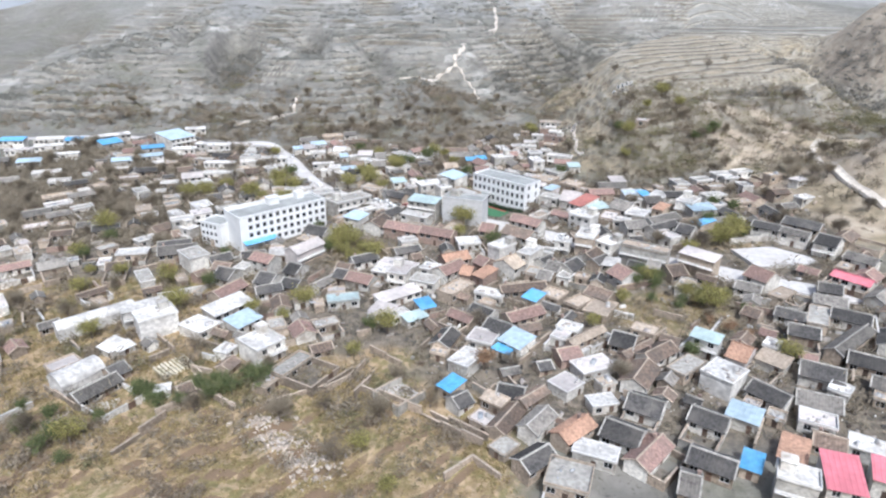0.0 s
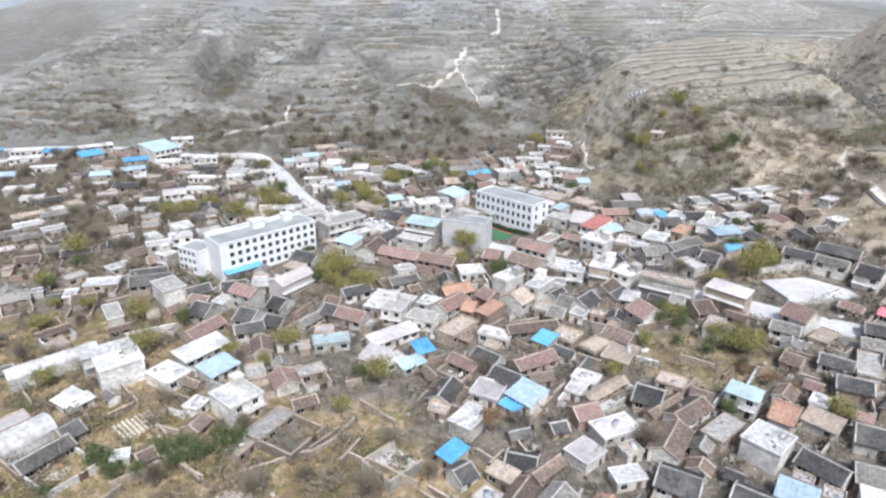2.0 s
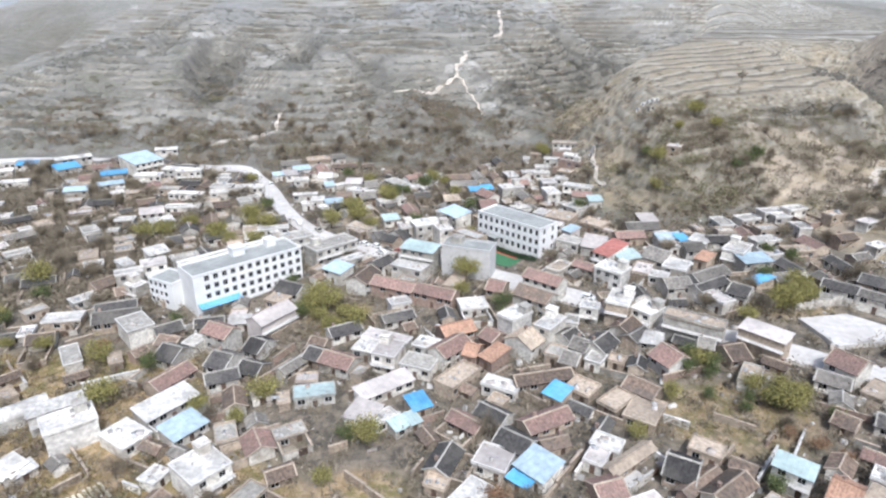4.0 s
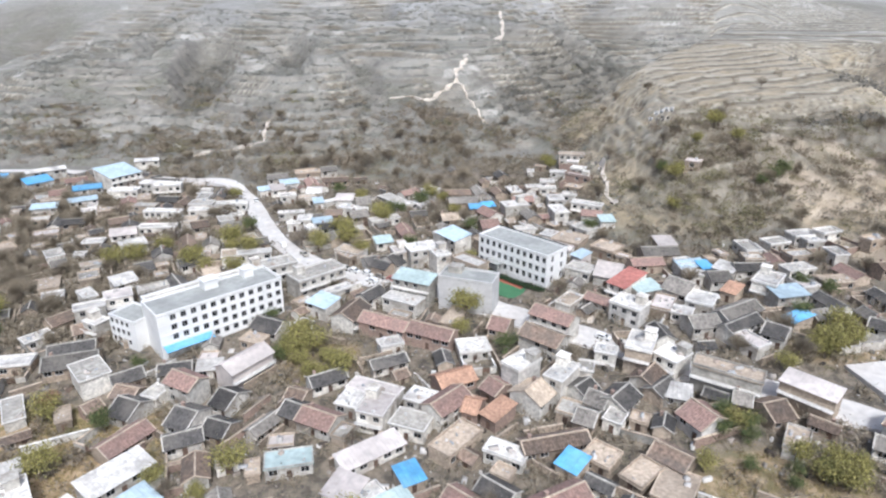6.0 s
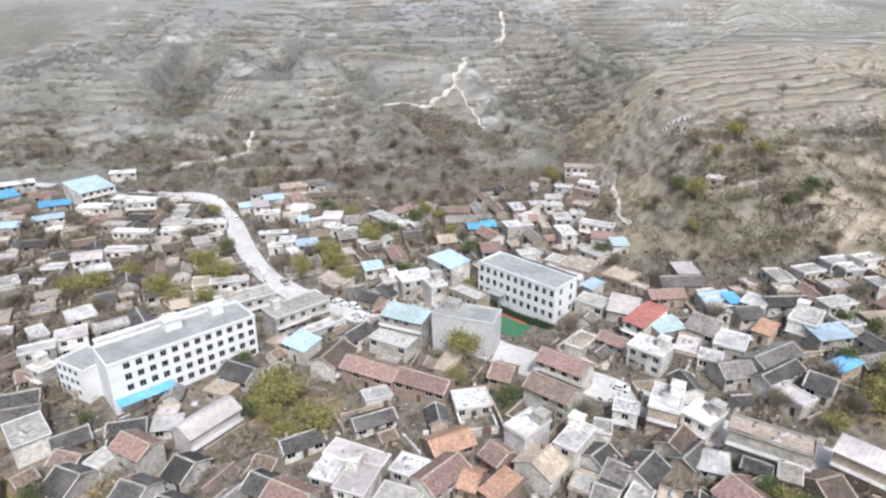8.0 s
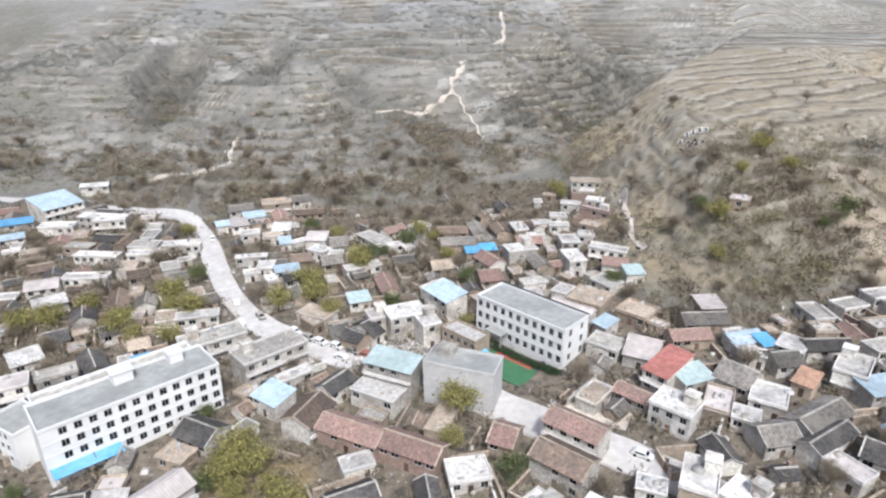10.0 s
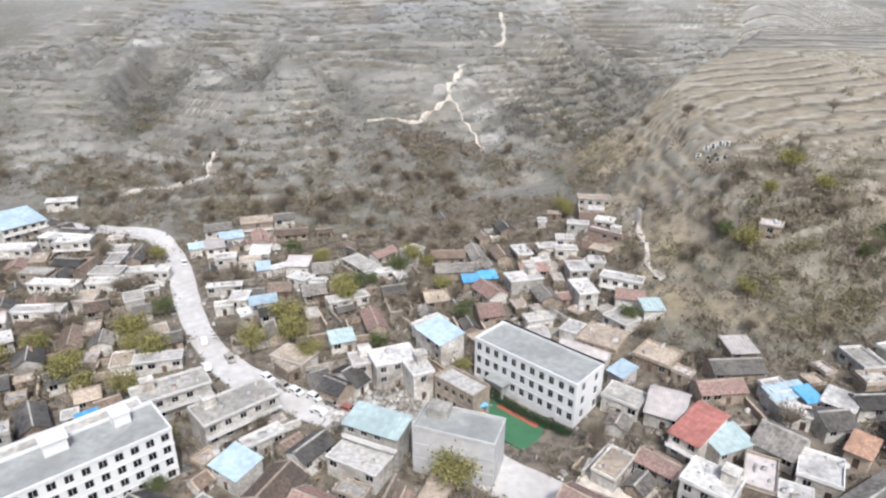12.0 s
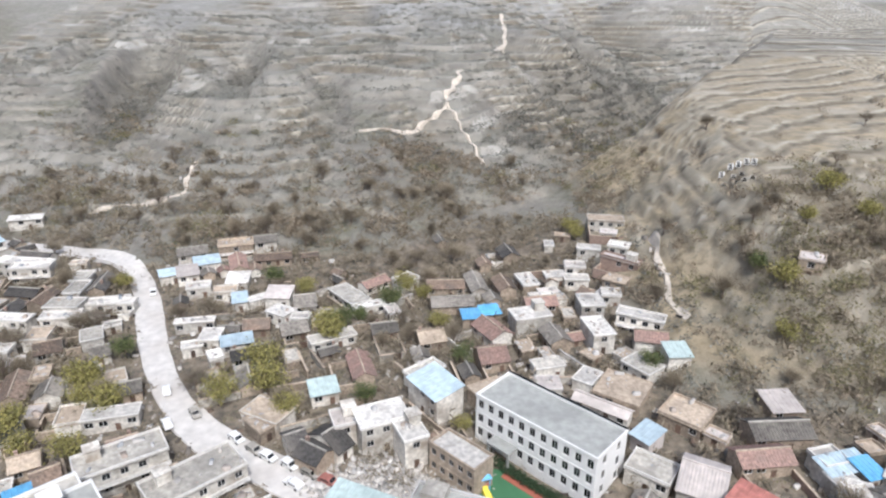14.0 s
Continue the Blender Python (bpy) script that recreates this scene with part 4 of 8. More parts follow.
house(34.3, 205.8, -18, 5.1, 4, 4.4, "flat", "white", "plaster")
house(59.4, 194.4, -30, 14.9, 5, 6.8, "flat", "tan", "concrete", False)
house(75.1, 188.5, -44, 11.3, 5, 6.4, "shed", "rose", "tan", False)
house(49.6, 203.1, -48, 6.1, 7, 5.1, "flat", "white", "plaster")
house(47.8, 191.7, -17, 5.9, 5, 2.8, "shed", "white", "plaster")
house(61.2, 189.1, -23, 3.8, 5, 3.1, "gable", "grey", "mud")
house(42.4, 197.6, 52, 7.4, 5.4, 3.1, "gable", "brown", "plaster")
house(44.5, 193.5, 44, 7.1, 4.7, 2.8, "gable", "dark", "mud")
house(66.3, 185.7, 18, 5.6, 7.4, 2.8, "gable", "brown", "mud")
house(73.1, 225.4, 32, 14.1, 6, 3.1, "gable", "grey", "plaster")
house(71.6, 218.9, 34, 13.0, 4.4, 3.1, "gable", "dark", "plaster")
house(62.0, 220.3, 12, 7.9, 6.7, 3.3, "gable", "grey", "plaster")
house(87.4, 221.1, -65, 4.0, 7, 3.1, "shed", "blue", "tan")
house(79.2, 214.5, -39, 5.6, 7, 3.1, "gable", "dark", "plaster")
house(87.1, 239.6, -38, 6.4, 10, 5.1, "flat", "white", "plaster")
house(90.0, 233.3, 15, 9.8, 5.4, 4.2, "shed", "pale", "plaster")
house(86.9, 251.0, 5, 11.0, 5, 3.1, "gable", "dark", "plaster")
house(79.3, 250.9, -42, 6.2, 5.4, 3.3, "shed", "white", "plaster")
house(69.1, 248.2, -20, 5.1, 4, 3.1, "flat", "white", "plaster")
house(69.8, 254.4, 18, 9.3, 4, 3.1, "shed", "pale", "plaster")
house(74.8, 245.8, 10, 6.5, 6.4, 3.1, "gable", "grey", "plaster")
house(76.5, 237.7, -43, 4.3, 6, 3.1, "shed", "orange", "tan")
house(65.8, 231.8, -29, 7.1, 8, 3.3, "flat", "white", "plaster")
house(58.9, 226.1, -26, 5.2, 5, 3.1, "flat", "white", "plaster")
house(62.4, 239.6, -44, 7.8, 9, 3.1, "gable", "grey", "plaster")
house(44.8, 227.4, -39, 8.7, 7, 5.3, "flat", "white", "white")
house(47.1, 241.8, -46, 6.1, 11, 4.7, "shed", "red", "plaster")
house(51.9, 239.5, 24, 8.3, 5.4, 3.5, "shed", "teal", "plaster")
house(23.1, 220.1, -36, 11.9, 6, 6, "gable", "mauve", "plaster")
house(-22.6, 222.1, -23, 14.3, 6, 4.2, "gable", "mauve", "brick")
house(-9.7, 217.3, -23, 12.9, 6, 4.2, "gable", "mauve", "brick")
house(-20.6, 214.1, 26, 6.2, 4, 2.5, "flat", "white", "plaster")
house(-33.4, 227.5, 69, 9.9, 7, 4.2, "gable", "brown", "plaster")
house(-29.2, 237.4, 57, 7.8, 5, 4.2, "gable", "dark", "plaster")
house(-42.5, 233.1, -32, 7.8, 6, 4.2, "shed", "pale", "plaster")
house(-39.9, 241.0, 44, 8.3, 3, 3.5, "flat", "white", "plaster")
house(-48.2, 249.2, 45, 16.8, 8, 5.5, "flat", "concrete", "plaster")
house(-64.3, 254.0, 37, 15.7, 7, 6, "flat", "concrete", "plaster")
house(-74.7, 269.5, 17, 11.2, 4, 3.1, "flat", "white", "plaster")
house(-40.9, 270.3, -24, 9.7, 6, 3.3, "flat", "tan", "plaster")
house(-32.7, 183.8, -24, 8.9, 6, 3.1, "gable", "mauve", "plaster")
house(-39.3, 187.0, -24, 4.6, 6, 2.8, "gable", "dark", "mud")
house(-39.8, 192.5, -17, 4.7, 4.5, 2.7, "gable", "brown", "mud")
house(-26.9, 190.3, -17, 5.1, 6, 3.1, "flat", "white", "plaster")
house(-20.3, 186.0, -16, 6.3, 8, 5.1, "flat", "rose", "plaster")
house(-12.2, 183.1, -19, 8.2, 6, 3.1, "flat", "concrete", "plaster")
house(-45.0, 182.5, 60, 8.0, 3.5, 2.3, "gable", "grey", "plaster")
house(-55.5, 201.8, 58, 12.7, 6, 6, "gable", "rose", "rose", False)
house(-93.4, 198.4, 45, 7.1, 10, 5.1, "flat", "concrete", "plaster", False)
house(-67.1, 194.1, -25, 8.4, 6, 5.5, "gable", "mauve", "plaster")
house(-77.7, 187.3, -19, 6.3, 8, 2.8, "gable", "dark", "plaster")
house(-63.1, 184.4, -18, 6.1, 8, 2.8, "gable", "dark", "plaster")
house(-55.8, 190.9, -24, 5.2, 7.5, 2.8, "gable", "dark", "plaster")
house(-54.4, 181.0, -18, 6.0, 6, 2.8, "gable", "dark", "mud")
house(-81.1, 192.9, -12, 6.2, 5.4, 2.8, "gable", "brown", "mud")
house(-87.3, 187.3, 56, 4.0, 4, 2.7, "gable", "brown", "brick")
house(-74.3, 192.7, -18, 4.1, 4.9, 2.8, "flat", "concrete", "plaster")
house(-92.1, 184.2, 33, 3.1, 6, 2.7, "flat", "tan", "mud")
house(-110.1, 247.6, 45, 7.1, 6, 4.2, "shed", "white", "plaster")
house(-117.0, 238.5, 48, 3.9, 7, 4.2, "flat", "white", "plaster")
house(-128.5, 239.4, 30, 5.9, 4, 3.5, "flat", "white", "plaster")
house(-109.9, 227.9, 33, 8.1, 4, 6, "flat", "white", "concrete")
house(-105.0, 234.9, 32, 7.5, 6, 6, "flat", "rose", "plaster")
house(-95.4, 237.7, 36, 8.5, 4, 6.4, "flat", "concrete", "concrete")
house(-120.5, 274.7, 39, 8.5, 5, 4.2, "shed", "white", "plaster")
house(-129.5, 285.6, 24, 8.9, 6, 4.2, "gable", "rose", "plaster")
house(-124.0, 307.0, -2, 15.0, 4, 4.2, "flat", "white", "plaster")
house(-108.3, 307.6, 13, 9.8, 4, 4.2, "flat", "white", "plaster")
house(-119.5, 292.2, 8, 13.6, 4, 3.3, "flat", "white", "plaster")
house(-100.8, 318.0, 15, 11.0, 3, 3.1, "flat", "white", "plaster")
house(-138.3, 280.4, 13, 7.2, 4, 3.1, "flat", "white", "mud")
house(-199.7, 343.2, 51, 10.9, 8, 4.2, "shed", "blue", "plaster")
house(-171.2, 334.8, 31, 11.4, 5, 4.2, "shed", "blue", "plaster")
house(-166.2, 352.2, 56, 15.0, 15, 6, "shed", "pale", "plaster")
house(-140.5, 341.0, -6, 18.3, 5, 4.7, "flat", "white", "plaster")
house(-166.2, 321.9, 35, 11.0, 4, 3.5, "shed", "pale", "plaster")
house(-152.6, 331.5, 9, 12.2, 5, 4.7, "flat", "white", "plaster")
house(-166.1, 380.5, 20, 11.4, 4, 4.2, "shed", "white", "plaster")
house(-205.0, 358.0, 40, 16.9, 4, 4.2, "shed", "white", "plaster")
house(-177.3, 312.9, 21, 9.9, 5, 3.5, "shed", "pale", "plaster")
house(-141.2, 262.8, 39, 4.6, 5, 3.1, "gable", "grey", "mud")
house(-108.9, 258.6, 35, 5.6, 6, 3.1, "gable", "dark", "plaster")
house(-28.2, 258.0, -29, 5.9, 5, 3.5, "gable", "dark", "mud")
house(9.0, 220.9, -22, 5.2, 7, 3.5, "gable", "mauve", "mud")
house(19.7, 212.5, -37, 11.2, 7, 4.7, "gable", "brown", "plaster")
house(1.3, 211.9, 13, 8.0, 6, 2.7, "flat", "white", "plaster")
house(-117.9, 226.2, 58, 8.0, 5.6, 3.1, "gable", "brown", "mud")
house(-65.5, 204.0, 13, 6.1, 4, 2.7, "shed", "white", "plaster")
house(-55.5, 223.3, -23, 9.1, 7, 2.8, "gable", "dark", "plaster")
house(94.6, 223.3, 17, 7.3, 5, 2.8, "gable", "grey", "mud")
house(100.3, 250.0, 17, 9.3, 5, 3.1, "flat", "concrete", "plaster")
house(-134.9, 336.2, 11, 11.7, 4.4, 5.1, "flat", "white", "plaster")
house(-110.0, 312.5, 4, 9.2, 5.9, 5.1, "flat", "concrete", "plaster")
house(-99.3, 316.5, 7, 13.2, 3.4, 3.1, "flat", "white", "plaster")
house(-90.7, 334.8, 31, 5.7, 4, 3.1, "shed", "pale", "plaster")
house(-85.2, 335.6, 27, 6.1, 6, 3.1, "shed", "rose", "plaster")
house(-81.9, 342.9, 27, 7.7, 5, 3.1, "shed", "pale", "plaster")
house(-78.1, 326.5, 19, 6.6, 4, 3.1, "flat", "white", "plaster")
house(-71.5, 307.1, 12, 10.1, 2.5, 3.1, "flat", "white", "plaster")
house(-64.1, 299.3, 6, 5.0, 6, 3.5, "flat", "white", "plaster")
house(-67.6, 295.6, 22, 4.9, 3, 2.7, "flat", "white", "plaster")
house(-60.0, 291.0, 32, 3.2, 4, 2.8, "flat", "white", "plaster")
house(-56.8, 297.4, 23, 7.6, 4, 3.1, "shed", "pale", "plaster")
house(-67.5, 330.6, 8, 6.3, 6, 3.1, "shed", "white", "plaster")
house(-52.5, 321.5, 1, 7.1, 6, 3.3, "shed", "rose", "plaster")
house(-63.2, 318.9, 21, 4.0, 5, 3.1, "shed", "pale", "plaster")
house(-58.1, 319.5, 40, 5.9, 3, 2.8, "flat", "white", "plaster")
house(-44.2, 317.7, 17, 5.8, 7, 3.1, "gable", "grey", "plaster")
house(-49.5, 312.0, -27, 6.5, 5, 3, "flat", "white", "plaster")
house(-43.3, 309.2, 1, 4.7, 3, 2.8, "flat", "white", "plaster")
house(-32.3, 321.5, -48, 13.2, 6, 3, "flat", "concrete", "plaster")
house(-25.8, 315.9, 26, 9.0, 3, 2.8, "flat", "white", "plaster")
house(-54.2, 305.8, 11, 6.6, 5, 2.8, "gable", "brown", "mud")
house(-43.9, 303.9, 24, 6.7, 6, 2.8, "gable", "grey", "mud")
house(-85.0, 255.9, 31, 5.1, 5, 2.8, "gable", "tan", "mud")
house(-88.4, 258.6, 43, 3.6, 4, 2.7, "gable", "brown", "mud")
house(-75.9, 241.9, 40, 4.1, 8, 5.5, "shed", "blue", "plaster")
house(-41.5, 266.9, 48, 4.0, 6.4, 3.1, "flat", "tan", "mud")
house(-30.7, 278.4, 22, 6.1, 5, 3.1, "shed", "teal", "plaster")
house(-33.0, 262.1, 32, 4.0, 5.4, 3.1, "gable", "dark", "plaster")
house(-25.7, 262.1, 52, 4.1, 8.4, 3.1, "gable", "dark", "plaster")
house(-15.9, 265.4, 25, 10.2, 7, 6.4, "flat", "white", "plaster")
house(-9.7, 261.1, 27, 4.9, 7, 6.4, "flat", "white", "plaster")
house(-23.7, 265.7, 23, 4.6, 5.4, 5.1, "flat", "rose", "plaster")
house(-5.4, 276.0, -52, 10.9, 7, 6, "shed", "pale", "plaster")
house(2.3, 309.2, 11, 4.7, 4, 2.7, "shed", "blue", "mud")
house(7.4, 311.2, 16, 5.0, 4, 2.7, "shed", "blue", "mud")
house(7.8, 301.5, -57, 9.2, 6, 3.1, "gable", "mauve", "plaster")
house(17.6, 305.5, 18, 9.7, 6, 5.1, "flat", "white", "concrete", False)
house(34.3, 313.0, 5, 6.1, 7, 4.2, "flat", "white", "plaster")
house(33.7, 299.1, 12, 5.4, 9, 5.1, "flat", "white", "plaster")
house(33.6, 335.8, -4, 5.9, 4, 3.1, "flat", "rose", "plaster")
house(32.9, 328.0, -1, 6.8, 4, 3.1, "flat", "concrete", "plaster")
house(46.3, 332.3, -37, 11.5, 3, 3.3, "flat", "rose", "brick")
house(43.1, 322.5, -33, 6.2, 5, 3.1, "flat", "tan", "mud")
house(45.5, 303.9, -25, 11.6, 4, 3.1, "flat", "white", "plaster")
house(45.7, 295.2, -10, 7.4, 5, 3.1, "gable", "mauve", "plaster")
house(49.7, 288.1, 5, 5.3, 5, 3, "shed", "teal", "plaster")
house(41.7, 285.7, -50, 7.5, 6, 3, "flat", "concrete", "plaster")
house(35.5, 277.9, -31, 10.0, 10, 2.8, "flat", "tan", "mud")
house(30.1, 272.4, -34, 12.1, 3, 2.8, "gable", "rose", "plaster")
house(19.6, 279.6, 4, 5.0, 5, 2.8, "flat", "rose", "plaster")
house(37.0, 262.6, -49, 4.3, 5, 3.5, "shed", "pale", "rose")
house(46.7, 269.5, -39, 8.6, 8, 2.7, "flat", "tan", "mud")
house(44.1, 251.3, -26, 7.6, 10, 3.1, "gable", "rose", "plaster")
house(66.3, 271.9, 7, 6.4, 6, 2, "shed", "rose", "mud")
house(81.8, 299.5, -30, 5.2, 5, 2.8, "flat", "rose", "mud")
house(67.9, 250.7, 14, 4.6, 3.7, 3.1, "flat", "white", "plaster")
house(68.1, 255.9, 17, 5.1, 4.4, 3.1, "flat", "white", "plaster")
house(73.5, 253.1, 18, 4.0, 4.4, 3.1, "shed", "blue", "plaster")
house(20.1, 286.5, 17, 7.0, 4, 3, "flat", "concrete", "plaster")
house(7.2, 290.8, 16, 6.8, 7, 3, "gable", "mauve", "mud")
house(-20.2, 303.9, 18, 6.6, 5, 2.8, "gable", "grey", "mud")
house(-7.8, 299.5, 19, 6.6, 6, 2.8, "gable", "tan", "mud")
house(-78.0, 251.6, 38, 4.6, 6, 3.1, "gable", "brown", "mud")
house(-75.0, 278.8, 28, 4.1, 5, 2.8, "gable", "grey", "mud")
house(-89.9, 292.7, 33, 4.4, 5, 2.8, "gable", "grey", "plaster")
house(-104.0, 294.5, 29, 6.1, 6, 3, "gable", "brown", "plaster")
house(-19.0, 235.0, -26, 11.2, 6, 4.2, "flat", "white", "plaster")
house(35.7, 254.1, -34, 8.1, 6, 3.1, "flat", "concrete", "plaster")
house(111.8, 272.7, 15, 8.7, 5, 3.5, "flat", "white", "plaster")
house(119.3, 271.5, 21, 7.8, 4.4, 3.5, "flat", "concrete", "plaster")
house(113.1, 268.2, 10, 6.1, 4.5, 3.5, "flat", "white", "plaster")
house(118.8, 213.9, -42, 11.9, 6, 4.2, "gable", "dark", "mud")
house(120.7, 199.6, -45, 6.8, 8, 4.2, "gable", "dark", "plaster")
house(106.5, 213.5, -37, 9.2, 5, 4.2, "gable", "dark", "plaster")
house(113.4, 207.2, -42, 9.0, 4.4, 4.2, "gable", "grey", "plaster")
house(-142.7, 195.7, 39, 8.6, 6, 2.7, "gable", "grey", "mud")
house(-118.2, 176.6, 50, 8.6, 3, 2, "gable", "brown", "mud")
house(-118.8, 205.4, 14, 10.4, 5, 2.8, "flat", "white", "mud")
house(-102.0, 204.8, 21, 12.8, 6.9, 3.5, "gable", "grey", "mud")
house(-84.5, 198.7, 40, 7.4, 5.4, 3.1, "gable", "dark", "mud")
house(18.1, 176.0, 17, 14.5, 4.4, 3.1, "gable", "brown", "mud")
house(41.2, 171.9, -41, 7.6, 5.8, 2.8, "gable", "brown", "mud")
house(-34.5, 199.0, 33, 8.9, 5, 2.8, "gable", "dark", "plaster")
house(-21.9, 194.5, -21, 12.8, 5, 2.8, "flat", "rose", "plaster")
house(-3.3, 198.2, 29, 9.2, 6, 3.1, "gable", "orange", "brick")

house(-104.5, 221.5, -26, 5.4, 4.5, 5.2, "flat", "white", "plaster")

house(39.5, 346.5, -10, 7.0, 4, 3.1, "flat", "white", "plaster")
house(47.5, 341.0, -24, 6.0, 4, 3.0, "flat", "white", "plaster")
house(46.5, 352.0, -15, 5.0, 3.6, 2.8, "flat", "rose", "plaster")
house(27.0, 330.5, 8, 6.0, 4, 3.0, "flat", "white", "plaster")
house(40.5, 317.0, -6, 5.0, 4, 3.0, "flat", "white", "plaster")
house(22.0, 317.5, 14, 6.5, 4, 3.0, "flat", "white", "plaster")
house(128.5, 262.0, 24, 7.0, 4, 3.0, "flat", "tan", "mud")
house(134.0, 252.0, 30, 6.0, 4, 2.8, "flat", "rose", "plaster")
house(124.5, 247.0, 18, 7.0, 4.4, 2.8, "gable", "brown", "mud")
house(130.0, 238.0, 26, 6.0, 4, 2.8, "flat", "white", "plaster")
house(122.5, 234.0, 20, 6.5, 4, 2.8, "gable", "grey", "mud")

for hx, hy, turn, long, deep, high, roof, wall in (
    (-229, 334, 25, 14, 5, 4.2, "white", "plaster"), (-212, 322, 18, 12, 5, 3.4, "white", "plaster"), (-224, 309, 20, 11, 5, 3.2, "pale", "plaster"),
    (-205, 293, 24, 12, 5, 3.2, "white", "plaster"), (-242, 328, 22, 13, 5, 3.4, "rose", "plaster"), (-236, 347, 12, 16, 6, 4.2, "white", "plaster"),
    (-256, 344, 10, 13, 6, 4.2, "blue", "plaster"), (-262, 330, 14, 12, 5, 3.4, "white", "plaster"), (-222, 347, 14, 9, 5, 4.0, "blue", "plaster"),
    (-240, 308, 26, 10, 5, 3.2, "grey", "mud"), (-216, 280, 30, 10, 5, 3.0, "grey", "mud"), (-192, 282, 22, 9, 5, 3.0, "white", "plaster"),
):
    house(hx, hy, turn, long, deep, high, "shed" if roof in ("pale", "blue") else "gable" if roof == "grey" else "flat", roof, wall)

# the lanes between
house(24.9, 128.0, 42, 6.2, 5.8, 2.8, "flat", "rose", "plaster")
house(126.7, 134.1, -31, 6.9, 4.7, 2.8, "gable", "dark", "plaster")
house(-52.0, 292.1, 28, 8.6, 4.7, 3.2, "gable", "dark", "plaster")
house(-147.4, 270.4, -49, 8.1, 5.5, 3.2, "flat", "concrete", "plaster")
house(-94.4, 262.4, 40, 8.2, 5.3, 3.2, "gable", "dark", "plaster")
house(-89.2, 349.6, 24, 9.2, 5.5, 2.6, "gable", "grey", "plaster")
house(-20.3, 206.1, 29, 9.4, 4.4, 2.4, "gable", "dark", "plaster")
house(-125.8, 254.5, -57, 6.9, 6, 2.6, "flat", "concrete", "mud")
house(-181.1, 360.2, 60, 8.4, 5.5, 3.2, "gable", "grey", "mud")
house(-108.4, 328.3, -80, 10.8, 4.4, 2.9, "gable", "dark", "mud")
house(-102.1, 278.4, -66, 11.6, 4.9, 2.6, "gable", "brown", "mud")
house(-71.4, 342.0, -67, 11.6, 4.5, 2.9, "gable", "mauve", "tan")
house(-103.4, 136.9, 53, 7.1, 4.9, 2.8, "flat", "rose", "mud")
house(-141.2, 228.8, 24, 9.7, 5.1, 2.6, "gable", "dark", "mud")
house(-81.2, 231.7, -45, 6.2, 4.7, 2.6, "gable", "mauve", "plaster")
house(-171.9, 265.0, 46, 10.4, 4.8, 2.6, "gable", "grey", "plaster")
house(119.5, 167.0, 41, 11.4, 4.8, 2.4, "gable", "grey", "plaster")
house(43.0, 131.3, 58, 10.5, 5.9, 2.8, "gable", "brown", "plaster")
house(-168.6, 241.7, 44, 8.6, 4.4, 2.8, "gable", "grey", "mud")
house(-170.4, 230.0, 41, 8.6, 4.8, 2.4, "flat", "rose", "mud")
house(107.6, 241.9, 12, 9.2, 5.2, 2.9, "flat", "tan", "mud")
house(123.4, 120.8, -34, 7.7, 5.8, 2.4, "flat", "concrete", "tan")
house(100.0, 228.9, -75, 9.8, 4.7, 2.9, "gable", "dark", "plaster")
house(-172.5, 301.9, 23, 6.8, 4.5, 2.9, "flat", "concrete", "mud")
house(55.1, 135.1, 42, 9.5, 4.6, 2.8, "flat", "concrete", "mud")
house(90.0, 258.1, 2, 6.0, 4.3, 2.9, "flat", "concrete", "mud")
house(-48.8, 282.6, -65, 6.8, 4.8, 2.6, "gable", "grey", "tan")
house(102.1, 269.8, 19, 8.0, 5, 2.6, "flat", "concrete", "plaster")
house(118.0, 158.5, 43, 7.5, 4.7, 2.4, "gable", "brown", "plaster")
house(67.4, 176.4, 59, 8.3, 4.3, 2.4, "flat", "tan", "plaster")
house(-186.3, 230.4, -44, 6.3, 5.4, 2.6, "flat", "tan", "plaster")
house(117.9, 113.5, -36, 9.0, 4.4, 2.6, "gable", "brown", "tan")
house(71.3, 210.6, -59, 7.3, 4.6, 3.2, "flat", "rose", "plaster")
house(55.2, 231.6, 64, 9.4, 5.3, 2.6, "flat", "rose", "mud")
house(-121.0, 319.5, 89, 9.1, 4.3, 3.2, "gable", "brown", "mud")
house(-66.6, 356.0, 19, 7.2, 4.9, 2.9, "gable", "grey", "plaster")
house(-182.1, 329.9, 28, 6.3, 5.6, 3.2, "gable", "mauve", "mud")
house(-74.3, 203.5, 18, 8.0, 5.2, 2.4, "gable", "dark", "plaster")
house(-119.2, 195.3, 20, 7.0, 5.4, 2.4, "gable", "brown", "plaster")
house(-125.5, 138.1, -43, 7.3, 5.5, 2.6, "flat", "concrete", "mud")
house(-23.5, 286.6, -70, 10.5, 4.5, 3.2, "gable", "mauve", "mud")
house(21.1, 315.2, 12, 8.6, 5.1, 3.2, "gable", "mauve", "mud")
house(-177.9, 151.5, 48, 7.4, 5.5, 2.8, "gable", "dark", "plaster")
house(-4.6, 149.2, 69, 8.4, 5, 2.4, "gable", "dark", "tan")
house(122.0, 178.7, 40, 6.0, 5.9, 2.6, "gable", "mauve", "plaster")
house(-116.9, 332.7, -80, 7.2, 5.2, 2.6, "flat", "concrete", "plaster")
house(-160.5, 206.4, -47, 8.1, 4.7, 2.8, "flat", "tan", "plaster")
house(92.9, 169.7, 41, 8.1, 4.3, 2.4, "flat", "tan", "tan")
house(115.4, 229.5, -80, 11.0, 4.4, 2.6, "gable", "dark", "plaster")
house(12.0, 325.5, -75, 8.3, 4.7, 3.2, "gable", "brown", "mud")
house(-4.1, 227.9, 71, 10.9, 4.5, 2.4, "flat", "tan", "tan")
house(-33.0, 299.9, 29, 11.7, 4.2, 2.6, "flat", "concrete", "plaster")
